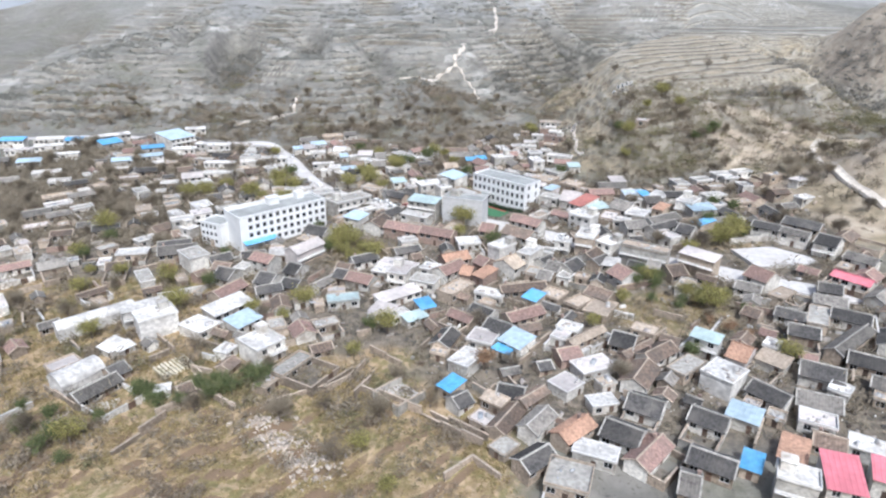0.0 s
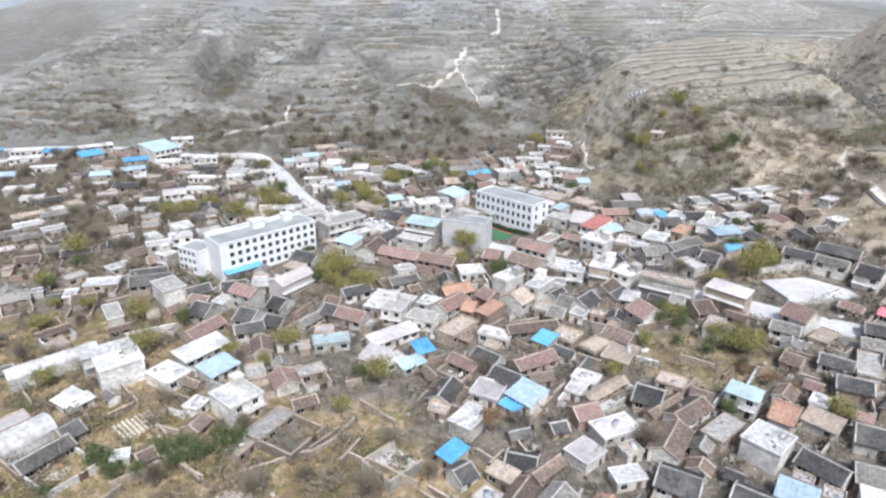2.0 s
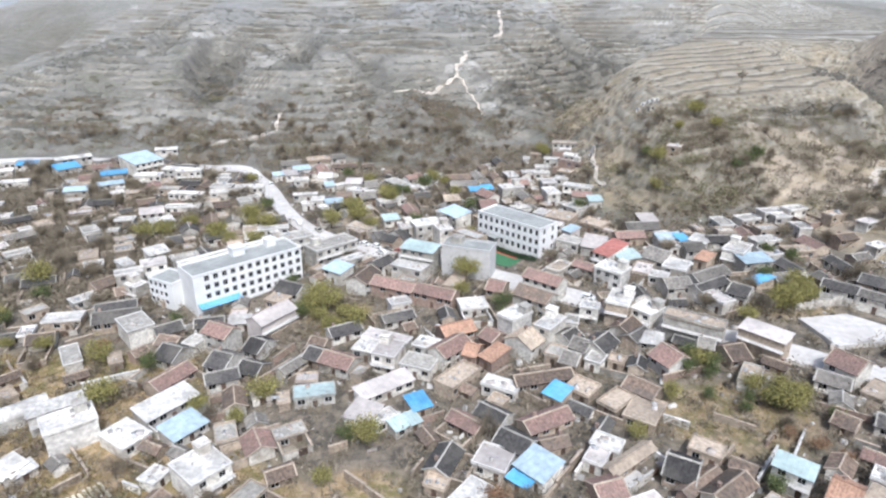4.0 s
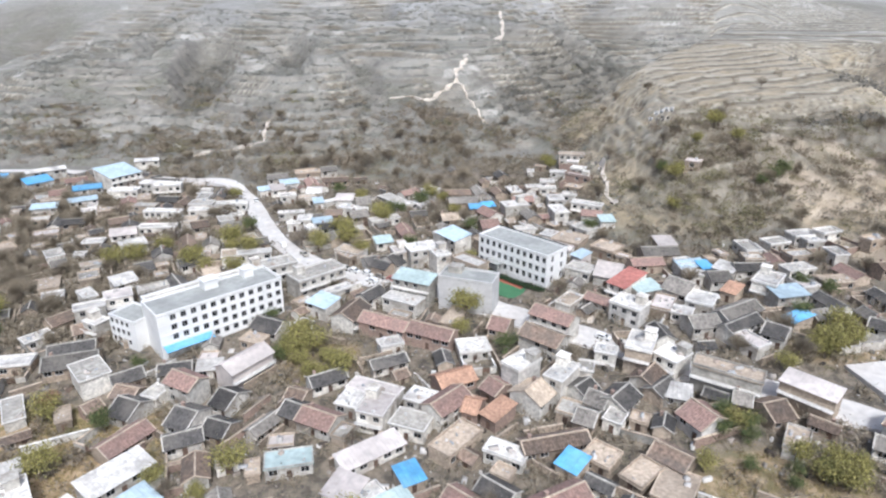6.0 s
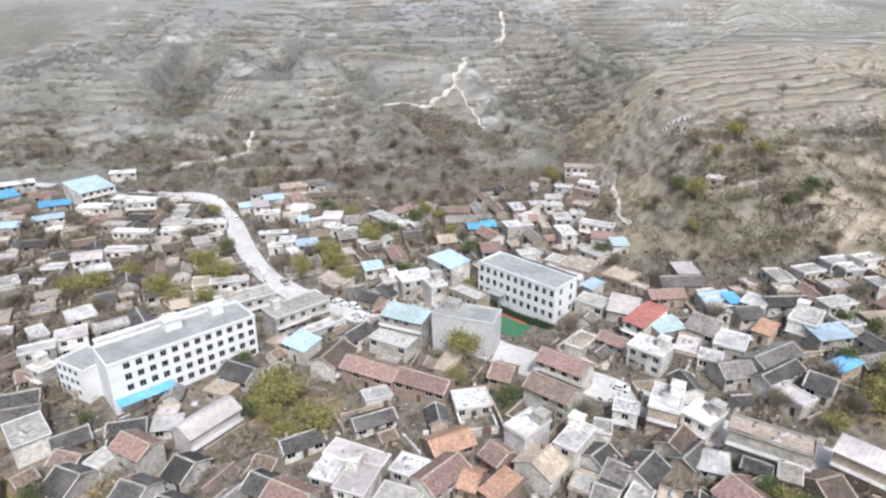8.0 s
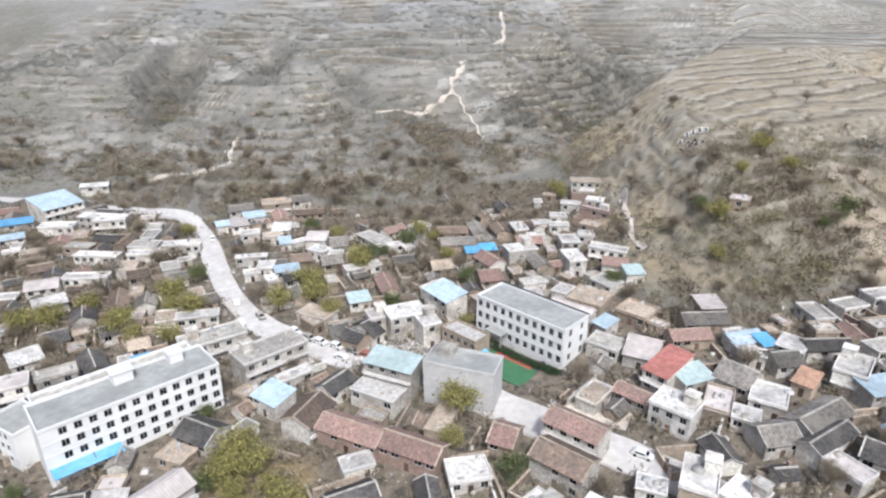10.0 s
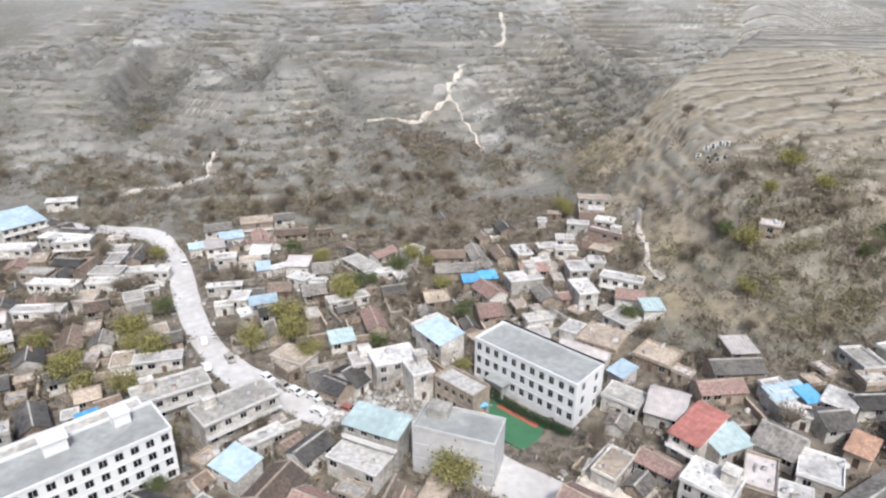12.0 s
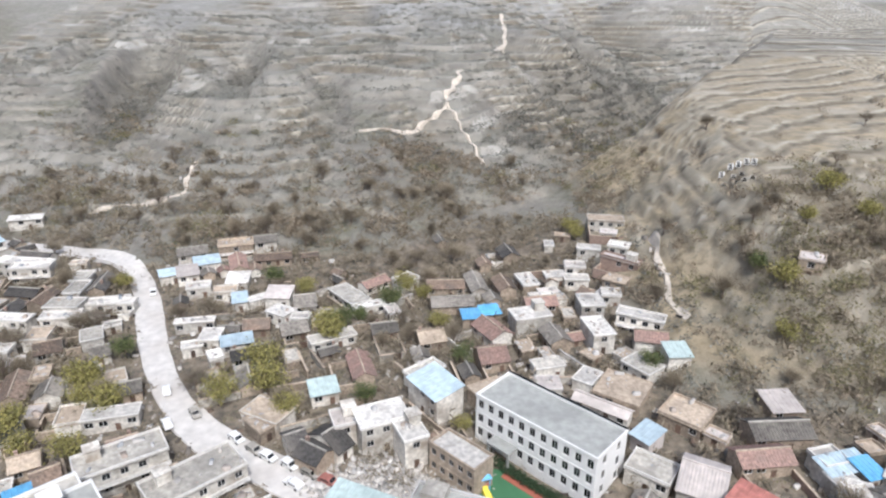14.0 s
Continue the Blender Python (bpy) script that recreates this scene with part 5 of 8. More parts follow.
house(107.1, 171.2, -24, 6.1, 5.6, 2.6, "gable", "dark", "mud")
house(128.7, 204.6, 43, 9.4, 5.2, 2.8, "gable", "brown", "mud")
house(97.0, 156.7, 61, 12.0, 4.8, 2.8, "flat", "concrete", "tan")
house(62.3, 263.9, 6, 11.8, 5.9, 3.2, "gable", "grey", "mud")
house(-127.5, 313.9, -90, 8.5, 4.8, 2.6, "gable", "dark", "plaster")
house(49.1, 151.7, -32, 6.3, 4.7, 2.8, "flat", "tan", "tan")
house(-83.6, 269.2, -71, 6.8, 4.9, 2.6, "flat", "tan", "plaster")
house(-131.9, 294.9, -62, 6.2, 5.4, 2.9, "gable", "dark", "tan")
house(-182.5, 279.1, 42, 9.8, 4.4, 2.9, "gable", "dark", "mud")
house(-139.2, 300.1, 33, 7.2, 5.3, 2.9, "gable", "brown", "mud")
house(-92.7, 247.4, -51, 10.2, 5.2, 2.6, "gable", "dark", "mud")
house(-189.3, 221.8, -39, 11.2, 4.9, 2.8, "gable", "grey", "mud")
house(115.3, 139.2, -30, 6.4, 4.5, 2.4, "flat", "tan", "mud")
house(-175.5, 253.7, 44, 10.1, 5.7, 2.6, "flat", "rose", "plaster")
house(-119.9, 217.5, 53, 7.3, 4.4, 2.6, "flat", "concrete", "plaster")
house(-161.8, 288.8, 26, 8.5, 5.8, 2.6, "flat", "rose", "mud")
house(-55.1, 169.0, -68, 7.6, 4.6, 2.6, "gable", "brown", "plaster")
house(-131.9, 273.4, -75, 6.2, 5.4, 2.9, "gable", "dark", "plaster")
house(-8.4, 285.1, 43, 8.8, 4.4, 2.9, "flat", "concrete", "plaster")
house(97.9, 240.3, -74, 6.1, 5.4, 2.9, "flat", "rose", "plaster")
house(0.0, 161.3, -37, 8.2, 4.2, 2.4, "gable", "mauve", "mud")
house(-2.7, 316.3, 9, 11.7, 5.3, 2.9, "gable", "grey", "mud")
house(125.3, 188.3, -50, 9.0, 4.8, 3.2, "gable", "grey", "plaster")
house(-96.0, 300.1, -59, 6.7, 5.1, 2.9, "flat", "concrete", "plaster")
house(-44.9, 154.2, -59, 6.8, 5.5, 2.4, "gable", "mauve", "plaster")
house(-129.1, 323.5, -4, 9.4, 4.8, 2.9, "gable", "dark", "mud")
house(123.4, 146.8, 60, 6.4, 5.5, 2.4, "flat", "tan", "tan")
house(-2.3, 177.5, 53, 11.3, 5.6, 2.8, "flat", "tan", "tan")
house(91.5, 265.8, -83, 8.6, 5.1, 2.9, "flat", "concrete", "plaster")
house(-164.2, 298.5, -71, 8.1, 4.2, 2.6, "gable", "dark", "plaster")
house(-58.0, 216.4, -19, 6.4, 4.8, 2.8, "flat", "tan", "mud")
house(-179.7, 321.7, 29, 8.1, 5.1, 3.2, "flat", "tan", "tan")
house(-5.0, 326.7, 5, 10.7, 4.8, 2.6, "gable", "brown", "tan")
house(114.7, 246.7, -74, 8.6, 5.7, 2.4, "gable", "mauve", "tan")
house(-61.6, 346.7, 15, 11.5, 4.3, 2.6, "gable", "brown", "mud")
house(-74.1, 176.7, 62, 11.1, 5.5, 2.8, "gable", "mauve", "tan")
house(-105.6, 186.6, -53, 10.6, 4.2, 2.4, "flat", "concrete", "plaster")
house(-83.5, 280.1, 33, 11.9, 5.6, 2.9, "flat", "tan", "plaster")
house(49.5, 140.8, 39, 10.4, 5.1, 2.8, "gable", "brown", "plaster")
house(-155.3, 222.8, 21, 7.5, 4.8, 2.6, "gable", "brown", "plaster")
house(-69.2, 324.1, 14, 6.7, 4.4, 2.9, "flat", "tan", "plaster")
house(-150.4, 312.9, 30, 7.9, 5.1, 2.9, "flat", "tan", "mud")
house(117.4, 129.6, -26, 7.1, 4.5, 2.8, "flat", "tan", "plaster")
house(-177.9, 342.7, -59, 8.1, 5.8, 2.6, "gable", "grey", "tan")
house(-181.7, 263.1, 43, 11.6, 5.1, 2.6, "flat", "tan", "mud")
house(29.2, 234.1, 52, 8.2, 4.6, 2.9, "flat", "tan", "plaster")
house(-131.4, 210.8, 54, 6.4, 4.2, 2.6, "flat", "concrete", "tan")
house(-145.9, 321.6, -66, 7.3, 5.5, 2.9, "gable", "mauve", "mud")
house(-93.1, 277.3, -70, 6.4, 5.2, 2.9, "gable", "grey", "plaster")
house(16.8, 114.5, 54, 8.7, 4.5, 2.6, "gable", "grey", "plaster")
house(-169.1, 275.9, -42, 8.3, 5.7, 2.6, "flat", "tan", "mud")
house(-136.0, 249.2, -61, 9.3, 5.9, 2.8, "flat", "tan", "tan")
house(18.7, 328.2, -74, 7.7, 4.7, 2.6, "flat", "white", "mud")
house(-187.4, 205.3, 46, 7.6, 4.9, 2.8, "gable", "brown", "plaster")
house(-53.0, 157.2, -65, 6.1, 4.3, 2.4, "flat", "concrete", "mud")
house(109.9, 145.0, 58, 9.5, 5.9, 2.4, "gable", "dark", "plaster")
house(-152.7, 350.4, -32, 8.1, 4.5, 2.9, "flat", "concrete", "mud")
house(-184.4, 348.1, 34, 8.9, 4.8, 2.9, "gable", "mauve", "plaster")
house(90.4, 158.3, -33, 7.3, 5.1, 2.4, "gable", "dark", "plaster")
house(-184.6, 194.9, -41, 6.3, 5.4, 2.6, "flat", "tan", "mud")
house(-156.7, 299.3, 14, 8.5, 4.7, 3.2, "gable", "dark", "mud")
house(105.1, 259.5, 15, 8.5, 4.9, 2.9, "flat", "concrete", "tan")
house(76.7, 115.0, -26, 7.1, 4.9, 2.6, "flat", "rose", "plaster")
house(116.1, 258.8, -82, 6.3, 4.6, 3.2, "flat", "concrete", "plaster")
house(-36.6, 310.2, 86, 7.7, 5.4, 2.6, "flat", "concrete", "tan")
house(38.0, 234.4, -40, 7.9, 4.4, 2.9, "gable", "mauve", "plaster")
house(3.9, 327.2, -78, 11.8, 4.2, 2.9, "gable", "grey", "plaster")
house(-187.0, 157.2, 54, 8.5, 5.3, 2.6, "gable", "grey", "mud")
house(-170.7, 176.5, 49, 11.0, 4.3, 2.6, "flat", "concrete", "mud")
house(14.1, 345.5, -74, 7.4, 5.2, 3.2, "gable", "dark", "mud")
house(-85.7, 242.1, 36, 6.7, 5.1, 2.4, "gable", "mauve", "mud")
house(-107.4, 222.6, 34, 8.6, 5.4, 2.6, "gable", "brown", "plaster")
house(-181.4, 200.4, -44, 6.9, 5.9, 2.8, "gable", "dark", "plaster")
house(-164.8, 163.5, 47, 9.4, 5.7, 2.6, "flat", "concrete", "mud")
house(-171.7, 189.1, -35, 6.5, 4.6, 2.8, "flat", "tan", "plaster")
house(-144.3, 169.5, -47, 10.7, 4.4, 2.4, "flat", "rose", "plaster")
house(56.3, 256.5, 9, 10.3, 5, 3.2, "gable", "mauve", "mud")
house(-113.7, 324.6, -83, 8.5, 4.7, 3.2, "flat", "concrete", "plaster")
house(-107.1, 268.5, -61, 6.7, 5.9, 3.2, "gable", "dark", "plaster")
house(-155.8, 194.3, 40, 10.3, 4.4, 2.6, "gable", "mauve", "plaster")
house(6.2, 278.0, 32, 7.8, 4.8, 3.2, "flat", "tan", "mud")
house(-129.3, 262.8, 34, 7.2, 4.2, 2.9, "flat", "tan", "plaster")
house(-176.6, 209.5, 49, 11.6, 4.5, 2.8, "gable", "brown", "plaster")
house(-110.2, 300.3, -78, 6.9, 5.9, 2.9, "flat", "tan", "plaster")
house(107.6, 114.4, -37, 9.4, 5.6, 2.4, "gable", "grey", "plaster")
house(-150.4, 232.7, 27, 8.3, 4.7, 2.4, "gable", "grey", "tan")
house(-163.0, 250.0, 45, 7.9, 4.9, 2.8, "flat", "concrete", "plaster")
house(-142.0, 349.4, -5, 10.7, 5.9, 2.6, "gable", "dark", "plaster")
house(-135.9, 316.7, -4, 9.7, 4.9, 3.2, "flat", "concrete", "tan")
house(99.5, 125.1, -32, 10.6, 5.2, 2.4, "gable", "grey", "mud")
house(-75.9, 353.3, 20, 11.1, 5.8, 3.2, "flat", "tan", "mud")
house(-26.4, 329.4, 47, 8.5, 4.3, 2.6, "gable", "mauve", "plaster")
house(32.6, 136.0, 25, 9.4, 5.8, 2.6, "flat", "rose", "plaster")
house(47.3, 361.6, -6, 11.7, 5.7, 3.2, "flat", "tan", "plaster")
house(23.3, 298.4, -73, 7.7, 5.1, 3.2, "gable", "grey", "mud")
house(96.2, 256.8, -88, 6.5, 4.4, 2.6, "gable", "mauve", "mud")
house(-16.8, 329.4, 49, 6.1, 5, 3.2, "flat", "rose", "plaster")
house(-106.2, 212.0, 24, 11.3, 5.6, 2.6, "gable", "dark", "tan")
house(-178.4, 243.2, 38, 10.2, 5.7, 2.4, "gable", "grey", "tan")
house(-141.8, 327.1, -67, 8.4, 5, 2.9, "flat", "tan", "mud")
house(6.1, 163.4, -37, 7.3, 5, 2.6, "gable", "dark", "plaster")
house(28.6, 282.3, 56, 6.2, 4.4, 2.6, "flat", "white", "plaster")
house(50.4, 216.3, -81, 7.4, 4.9, 2.6, "gable", "dark", "plaster")
house(33.0, 247.2, 60, 4.3, 4, 2.1, "gable", "grey", "plaster")
house(-148.2, 201.4, -49, 3.9, 3.8, 2.1, "gable", "grey", "mud")
house(107.3, 183.7, -44, 5.9, 3.7, 2.1, "gable", "mauve", "mud")
house(-38.9, 247.7, 38, 3.7, 3, 2.1, "flat", "concrete", "mud")
house(0.8, 173.3, -38, 3.6, 3.1, 2.1, "gable", "brown", "tan")
house(-8.0, 358.7, -69, 5.4, 2.9, 2.1, "gable", "dark", "mud")
house(75.3, 181.3, -40, 5.5, 3, 2.1, "gable", "brown", "mud")
house(-156.6, 336.2, -80, 3.3, 3.1, 2.1, "flat", "rose", "mud")
house(-34.2, 240.9, 50, 4.3, 4, 2.1, "gable", "brown", "tan")
house(39.8, 318.7, -35, 4.7, 2.9, 2.1, "flat", "white", "plaster")
house(-10.0, 226.9, 77, 4.1, 2.8, 2.1, "gable", "brown", "mud")
house(-41.5, 291.9, -67, 5.8, 3.1, 2.1, "flat", "concrete", "mud")
house(-138.9, 271.8, 10, 3.9, 3, 2.1, "flat", "concrete", "plaster")
house(-19.4, 228.8, -21, 5.9, 3.2, 2.1, "flat", "concrete", "tan")
house(-49.3, 231.2, 58, 3.3, 3.8, 2.1, "gable", "brown", "plaster")
house(128.7, 192.9, 38, 3.3, 3, 2.1, "gable", "brown", "mud")
house(-39.7, 177.2, 10, 5.1, 3.3, 2.1, "flat", "rose", "mud")
house(-160.6, 319.0, -61, 4.9, 3.3, 2.1, "flat", "concrete", "plaster")
house(60.4, 211.2, 9, 4.1, 3.3, 2.1, "gable", "dark", "plaster")
house(33.2, 360.2, -8, 4.9, 2.9, 2.1, "flat", "tan", "mud")
house(-126.0, 199.1, -70, 5.4, 3.7, 2.1, "flat", "rose", "plaster")
house(-67.5, 208.7, 8, 4.6, 3.5, 2.1, "flat", "rose", "mud")
house(69.0, 116.9, -33, 3.4, 3.4, 2.1, "flat", "concrete", "mud")
house(35.1, 321.4, -36, 4.1, 3.5, 2.1, "gable", "brown", "mud")
house(-171.3, 219.3, -46, 5.4, 3.1, 2.1, "gable", "grey", "plaster")
house(-14.4, 273.4, 31, 3.9, 2.7, 2.1, "flat", "concrete", "tan")
house(-158.7, 278.5, -47, 3.6, 3.3, 2.1, "flat", "concrete", "mud")
house(2.0, 285.5, -72, 5.1, 3.5, 2.1, "gable", "dark", "mud")
house(-65.3, 339.4, -69, 4.8, 3.1, 2.1, "gable", "brown", "plaster")
house(28.2, 310.5, -86, 5.1, 3, 2.1, "flat", "concrete", "mud")
house(129.2, 178.4, 34, 3.9, 3.2, 2.1, "flat", "concrete", "mud")
house(97.7, 115.0, -39, 4.5, 3.3, 2.1, "flat", "concrete", "tan")
house(-165.0, 143.5, -46, 3.6, 2.8, 2.1, "gable", "dark", "plaster")
house(-169.1, 208.5, -41, 4.6, 4, 2.1, "flat", "concrete", "plaster")
house(83.4, 166.8, 62, 4.7, 3.8, 2.1, "gable", "grey", "plaster")
house(-99.0, 177.7, 38, 5.3, 2.7, 2.1, "gable", "brown", "mud")
house(7.3, 168.5, -31, 3.9, 3.3, 2.1, "flat", "tan", "tan")
house(-187.7, 309.5, -69, 3.9, 2.9, 2.1, "flat", "concrete", "tan")
house(-60.4, 137.9, 73, 4.7, 3.8, 2.1, "gable", "brown", "mud")
house(-148.7, 279.7, 44, 5.2, 3.4, 2.1, "gable", "grey", "plaster")
house(-37.9, 145.9, 30, 5.6, 3.8, 2.1, "gable", "brown", "mud")
house(-61.4, 304.7, 6, 5.4, 2.7, 2.1, "gable", "dark", "tan")
house(-68.6, 262.0, 33, 5.6, 3.4, 2.1, "gable", "mauve", "tan")
house(29.6, 159.1, 59, 5.1, 2.7, 2.1, "gable", "dark", "tan")
house(-85.8, 148.0, -35, 3.6, 2.9, 2.1, "gable", "grey", "plaster")
house(-188.8, 313.7, 17, 5.6, 2.8, 2.1, "gable", "dark", "mud")
house(-147.0, 287.7, 43, 3.9, 3.3, 2.1, "flat", "tan", "plaster")
house(55.0, 147.6, -35, 4.7, 3.2, 2.1, "gable", "brown", "mud")
house(37.6, 183.8, -26, 3.8, 3.4, 2.1, "flat", "tan", "mud")
house(52.9, 122.1, -36, 3.3, 2.7, 2.1, "gable", "dark", "plaster")
house(-37.6, 332.4, -40, 4.2, 2.7, 2.1, "gable", "dark", "mud")
house(73.5, 147.4, 50, 5.6, 3.8, 2.1, "gable", "brown", "plaster")
house(-157.0, 271.5, -50, 5.5, 3.1, 2.1, "gable", "grey", "mud")
house(-156.9, 361.2, -30, 4.3, 3.7, 2.1, "gable", "dark", "tan")
house(20.5, 136.8, 20, 3.6, 3.7, 2.1, "gable", "dark", "mud")
house(-79.4, 337.1, -59, 4.0, 3.5, 2.1, "gable", "grey", "mud")
house(-8.3, 156.6, -58, 5.0, 2.7, 2.1, "gable", "brown", "mud")
house(-46.6, 225.1, 61, 3.9, 3.8, 2.1, "flat", "concrete", "plaster")
house(-109.1, 289.1, 29, 3.5, 3.9, 2.1, "flat", "rose", "plaster")
house(-159.2, 313.8, 30, 5.5, 3.3, 2.1, "flat", "rose", "plaster")
house(55.6, 185.8, -61, 4.4, 3.1, 2.1, "flat", "concrete", "mud")
house(-19.1, 313.7, -64, 5.1, 3.2, 2.1, "flat", "rose", "plaster")
house(95.2, 121.4, -32, 5.5, 2.7, 2.1, "flat", "concrete", "mud")
house(90.0, 227.1, 13, 4.3, 3.5, 2.1, "gable", "grey", "plaster")
house(-188.3, 321.0, -70, 5.6, 3.1, 2.1, "gable", "grey", "plaster")
house(56.5, 191.6, -31, 5.2, 3.6, 2.1, "gable", "dark", "mud")
house(28.1, 267.5, -36, 5.6, 3, 2.1, "flat", "tan", "plaster")
house(-188.0, 326.8, 24, 5.0, 3.9, 2.1, "flat", "concrete", "plaster")
house(-32.9, 294.3, 32, 4.9, 3, 2.1, "gable", "dark", "mud")
house(-177.0, 196.5, -43, 3.5, 3.1, 2.1, "gable", "grey", "plaster")
house(65.4, 121.1, -38, 3.2, 2.6, 2.1, "flat", "rose", "mud")
house(-47.6, 161.6, -63, 3.4, 3.8, 2.1, "gable", "grey", "tan")
house(-75.1, 338.7, -60, 3.5, 2.7, 2.1, "gable", "mauve", "plaster")
house(15.7, 294.9, -73, 4.9, 3.3, 2.1, "flat", "tan", "mud")
house(12.0, 135.1, 21, 4.7, 2.7, 2.1, "gable", "grey", "mud")
house(111.8, 132.0, -24, 4.0, 3.5, 2.1, "flat", "concrete", "plaster")
house(-49.4, 171.3, 22, 4.5, 2.9, 2.1, "flat", "tan", "plaster")
house(-157.3, 145.1, -51, 4.9, 3.2, 2.1, "gable", "grey", "plaster")
house(46.9, 124.2, 57, 3.4, 3.9, 2.1, "gable", "brown", "plaster")
house(126.5, 112.4, -41, 4.9, 3.3, 2.1, "flat", "tan", "plaster")
house(119.1, 186.2, 45, 5.9, 3.3, 2.1, "flat", "tan", "mud")
house(-133.0, 234.5, -64, 5.5, 3.5, 2.1, "gable", "dark", "mud")
house(-144.3, 292.2, 39, 4.8, 3.3, 2.1, "gable", "dark", "mud")
house(77.5, 259.1, -76, 3.3, 3.8, 2.1, "flat", "tan", "mud")
house(-186.8, 188.2, 54, 4.1, 3.2, 2.1, "gable", "brown", "mud")
house(-124.3, 343.7, 14, 5.0, 3, 2.1, "flat", "tan", "plaster")
house(-50.3, 349.0, 20, 5.5, 2.6, 2.1, "gable", "brown", "mud")
house(-26.9, 180.2, 70, 4.7, 3.2, 2.1, "flat", "concrete", "tan")
house(-172.6, 285.5, -39, 5.5, 3.3, 2.1, "flat", "tan", "tan")
house(-4.0, 263.3, -59, 3.3, 3.6, 2.1, "gable", "brown", "tan")
house(27.3, 319.0, -79, 3.3, 2.9, 2.1, "flat", "tan", "plaster")
house(-112.2, 170.6, -38, 5.4, 3, 2.1, "flat", "tan", "mud")
house(127.3, 163.6, -49, 3.7, 2.7, 2.1, "gable", "dark", "tan")
house(27.9, 353.3, 87, 4.7, 2.8, 2.1, "flat", "white", "plaster")
house(-38.2, 337.0, -34, 3.7, 3, 2.1, "gable", "brown", "mud")
house(-85.5, 249.5, 30, 3.3, 3.4, 2.1, "flat", "concrete", "plaster")
house(28.9, 202.2, 77, 4.6, 3.5, 2.1, "flat", "concrete", "plaster")
house(-69.4, 215.4, -79, 4.7, 3.8, 2.1, "gable", "grey", "plaster")
house(129.0, 139.4, 55, 3.5, 3.9, 2.1, "gable", "dark", "plaster")
house(-61.1, 151.5, -24, 3.6, 2.8, 2.1, "gable", "grey", "plaster")
house(-93.8, 306.2, 29, 4.2, 2.8, 2.1, "flat", "concrete", "plaster")
house(-120.4, 157.7, 41, 5.4, 3.7, 2.1, "gable", "grey", "mud")
house(-92.8, 270.8, -76, 4.9, 3.5, 2.1, "flat", "rose", "tan")
house(-171.1, 195.2, 49, 3.3, 3.9, 2.1, "gable", "dark", "plaster")
house(-6.1, 207.4, -78, 6.0, 3.7, 2.1, "gable", "dark", "tan")
house(-99.6, 284.5, -67, 5.4, 3.7, 2.1, "flat", "tan", "mud")
house(-184.8, 292.6, -50, 4.8, 2.9, 2.1, "flat", "concrete", "plaster")
house(-80.7, 319.4, -67, 4.3, 3.2, 2.1, "gable", "dark", "mud")
house(-174.6, 271.8, 47, 4.1, 2.9, 2.1, "flat", "rose", "plaster")
house(-120.1, 286.5, 3, 4.0, 2.6, 2.1, "gable", "brown", "mud")
house(86.1, 139.0, -29, 3.8, 2.6, 2.1, "gable", "mauve", "plaster")
house(38.8, 291.4, 36, 4.4, 2.9, 2.1, "flat", "tan", "plaster")
house(-43.6, 169.7, -71, 4.7, 2.7, 2.1, "flat", "tan", "mud")
house(-151.3, 356.9, 52, 5.5, 2.6, 2.1, "gable", "dark", "plaster")
house(49.2, 130.3, 54, 4.1, 3.2, 2.1, "gable", "grey", "mud")
house(24.3, 322.5, 15, 5.7, 3, 2.1, "flat", "rose", "plaster")
house(-9.8, 292.6, -76, 4.2, 3.4, 2.1, "gable", "grey", "plaster")
house(-123.2, 146.7, -40, 5.8, 3.9, 2.1, "gable", "mauve", "mud")
house(-130.2, 196.8, 22, 3.8, 3.1, 2.1, "gable", "grey", "mud")
house(-185.8, 300.2, -47, 5.8, 2.8, 2.1, "gable", "mauve", "plaster")
house(31.1, 291.6, 39, 3.5, 3.8, 2.1, "flat", "tan", "mud")
house(-5.7, 143.1, -20, 4.3, 3.1, 2.1, "flat", "tan", "mud")
house(-161.0, 233.1, -48, 3.9, 3.4, 2.1, "flat", "concrete", "mud")
house(8.4, 319.4, -76, 4.7, 3.9, 2.1, "gable", "grey", "tan")
house(-157.2, 135.4, -53, 5.8, 3.4, 2.1, "gable", "grey", "tan")
house(-188.1, 358.0, 64, 4.1, 2.9, 2.1, "gable", "grey", "mud")
house(42.3, 182.2, 68, 5.0, 3.7, 2.1, "gable", "dark", "tan")
house(-93.9, 218.3, -61, 5.4, 3.4, 2.1, "flat", "concrete", "mud")
house(-137.4, 308.2, -55, 4.6, 2.8, 2.1, "gable", "dark", "mud")
house(124.9, 158.1, 44, 4.2, 3, 2.1, "gable", "grey", "mud")
house(33.4, 230.2, 48, 4.8, 3.4, 2.1, "gable", "grey", "mud")
house(-101.2, 254.9, 31, 3.9, 3.7, 2.1, "flat", "concrete", "mud")
house(-55.1, 253.8, 39, 3.3, 2.7, 2.1, "flat", "tan", "mud")
house(-165.4, 214.7, -41, 5.7, 3.1, 2.1, "flat", "rose", "mud")
house(-134.5, 174.4, -51, 4.6, 3, 2.1, "gable", "grey", "mud")
house(25.3, 329.3, -75, 3.5, 3.3, 2.1, "gable", "brown", "plaster")
house(-104.2, 262.0, 33, 4.0, 2.8, 2.1, "flat", "tan", "mud")
house(-58.0, 284.1, -57, 3.8, 2.9, 2.1, "flat", "rose", "tan")
house(-16.7, 201.1, 32, 3.5, 3.6, 2.1, "gable", "brown", "tan")
house(-175.7, 140.1, 44, 3.7, 3.6, 2.1, "flat", "concrete", "plaster")
house(25.7, 165.2, -36, 5.5, 3.1, 2.1, "gable", "dark", "plaster")
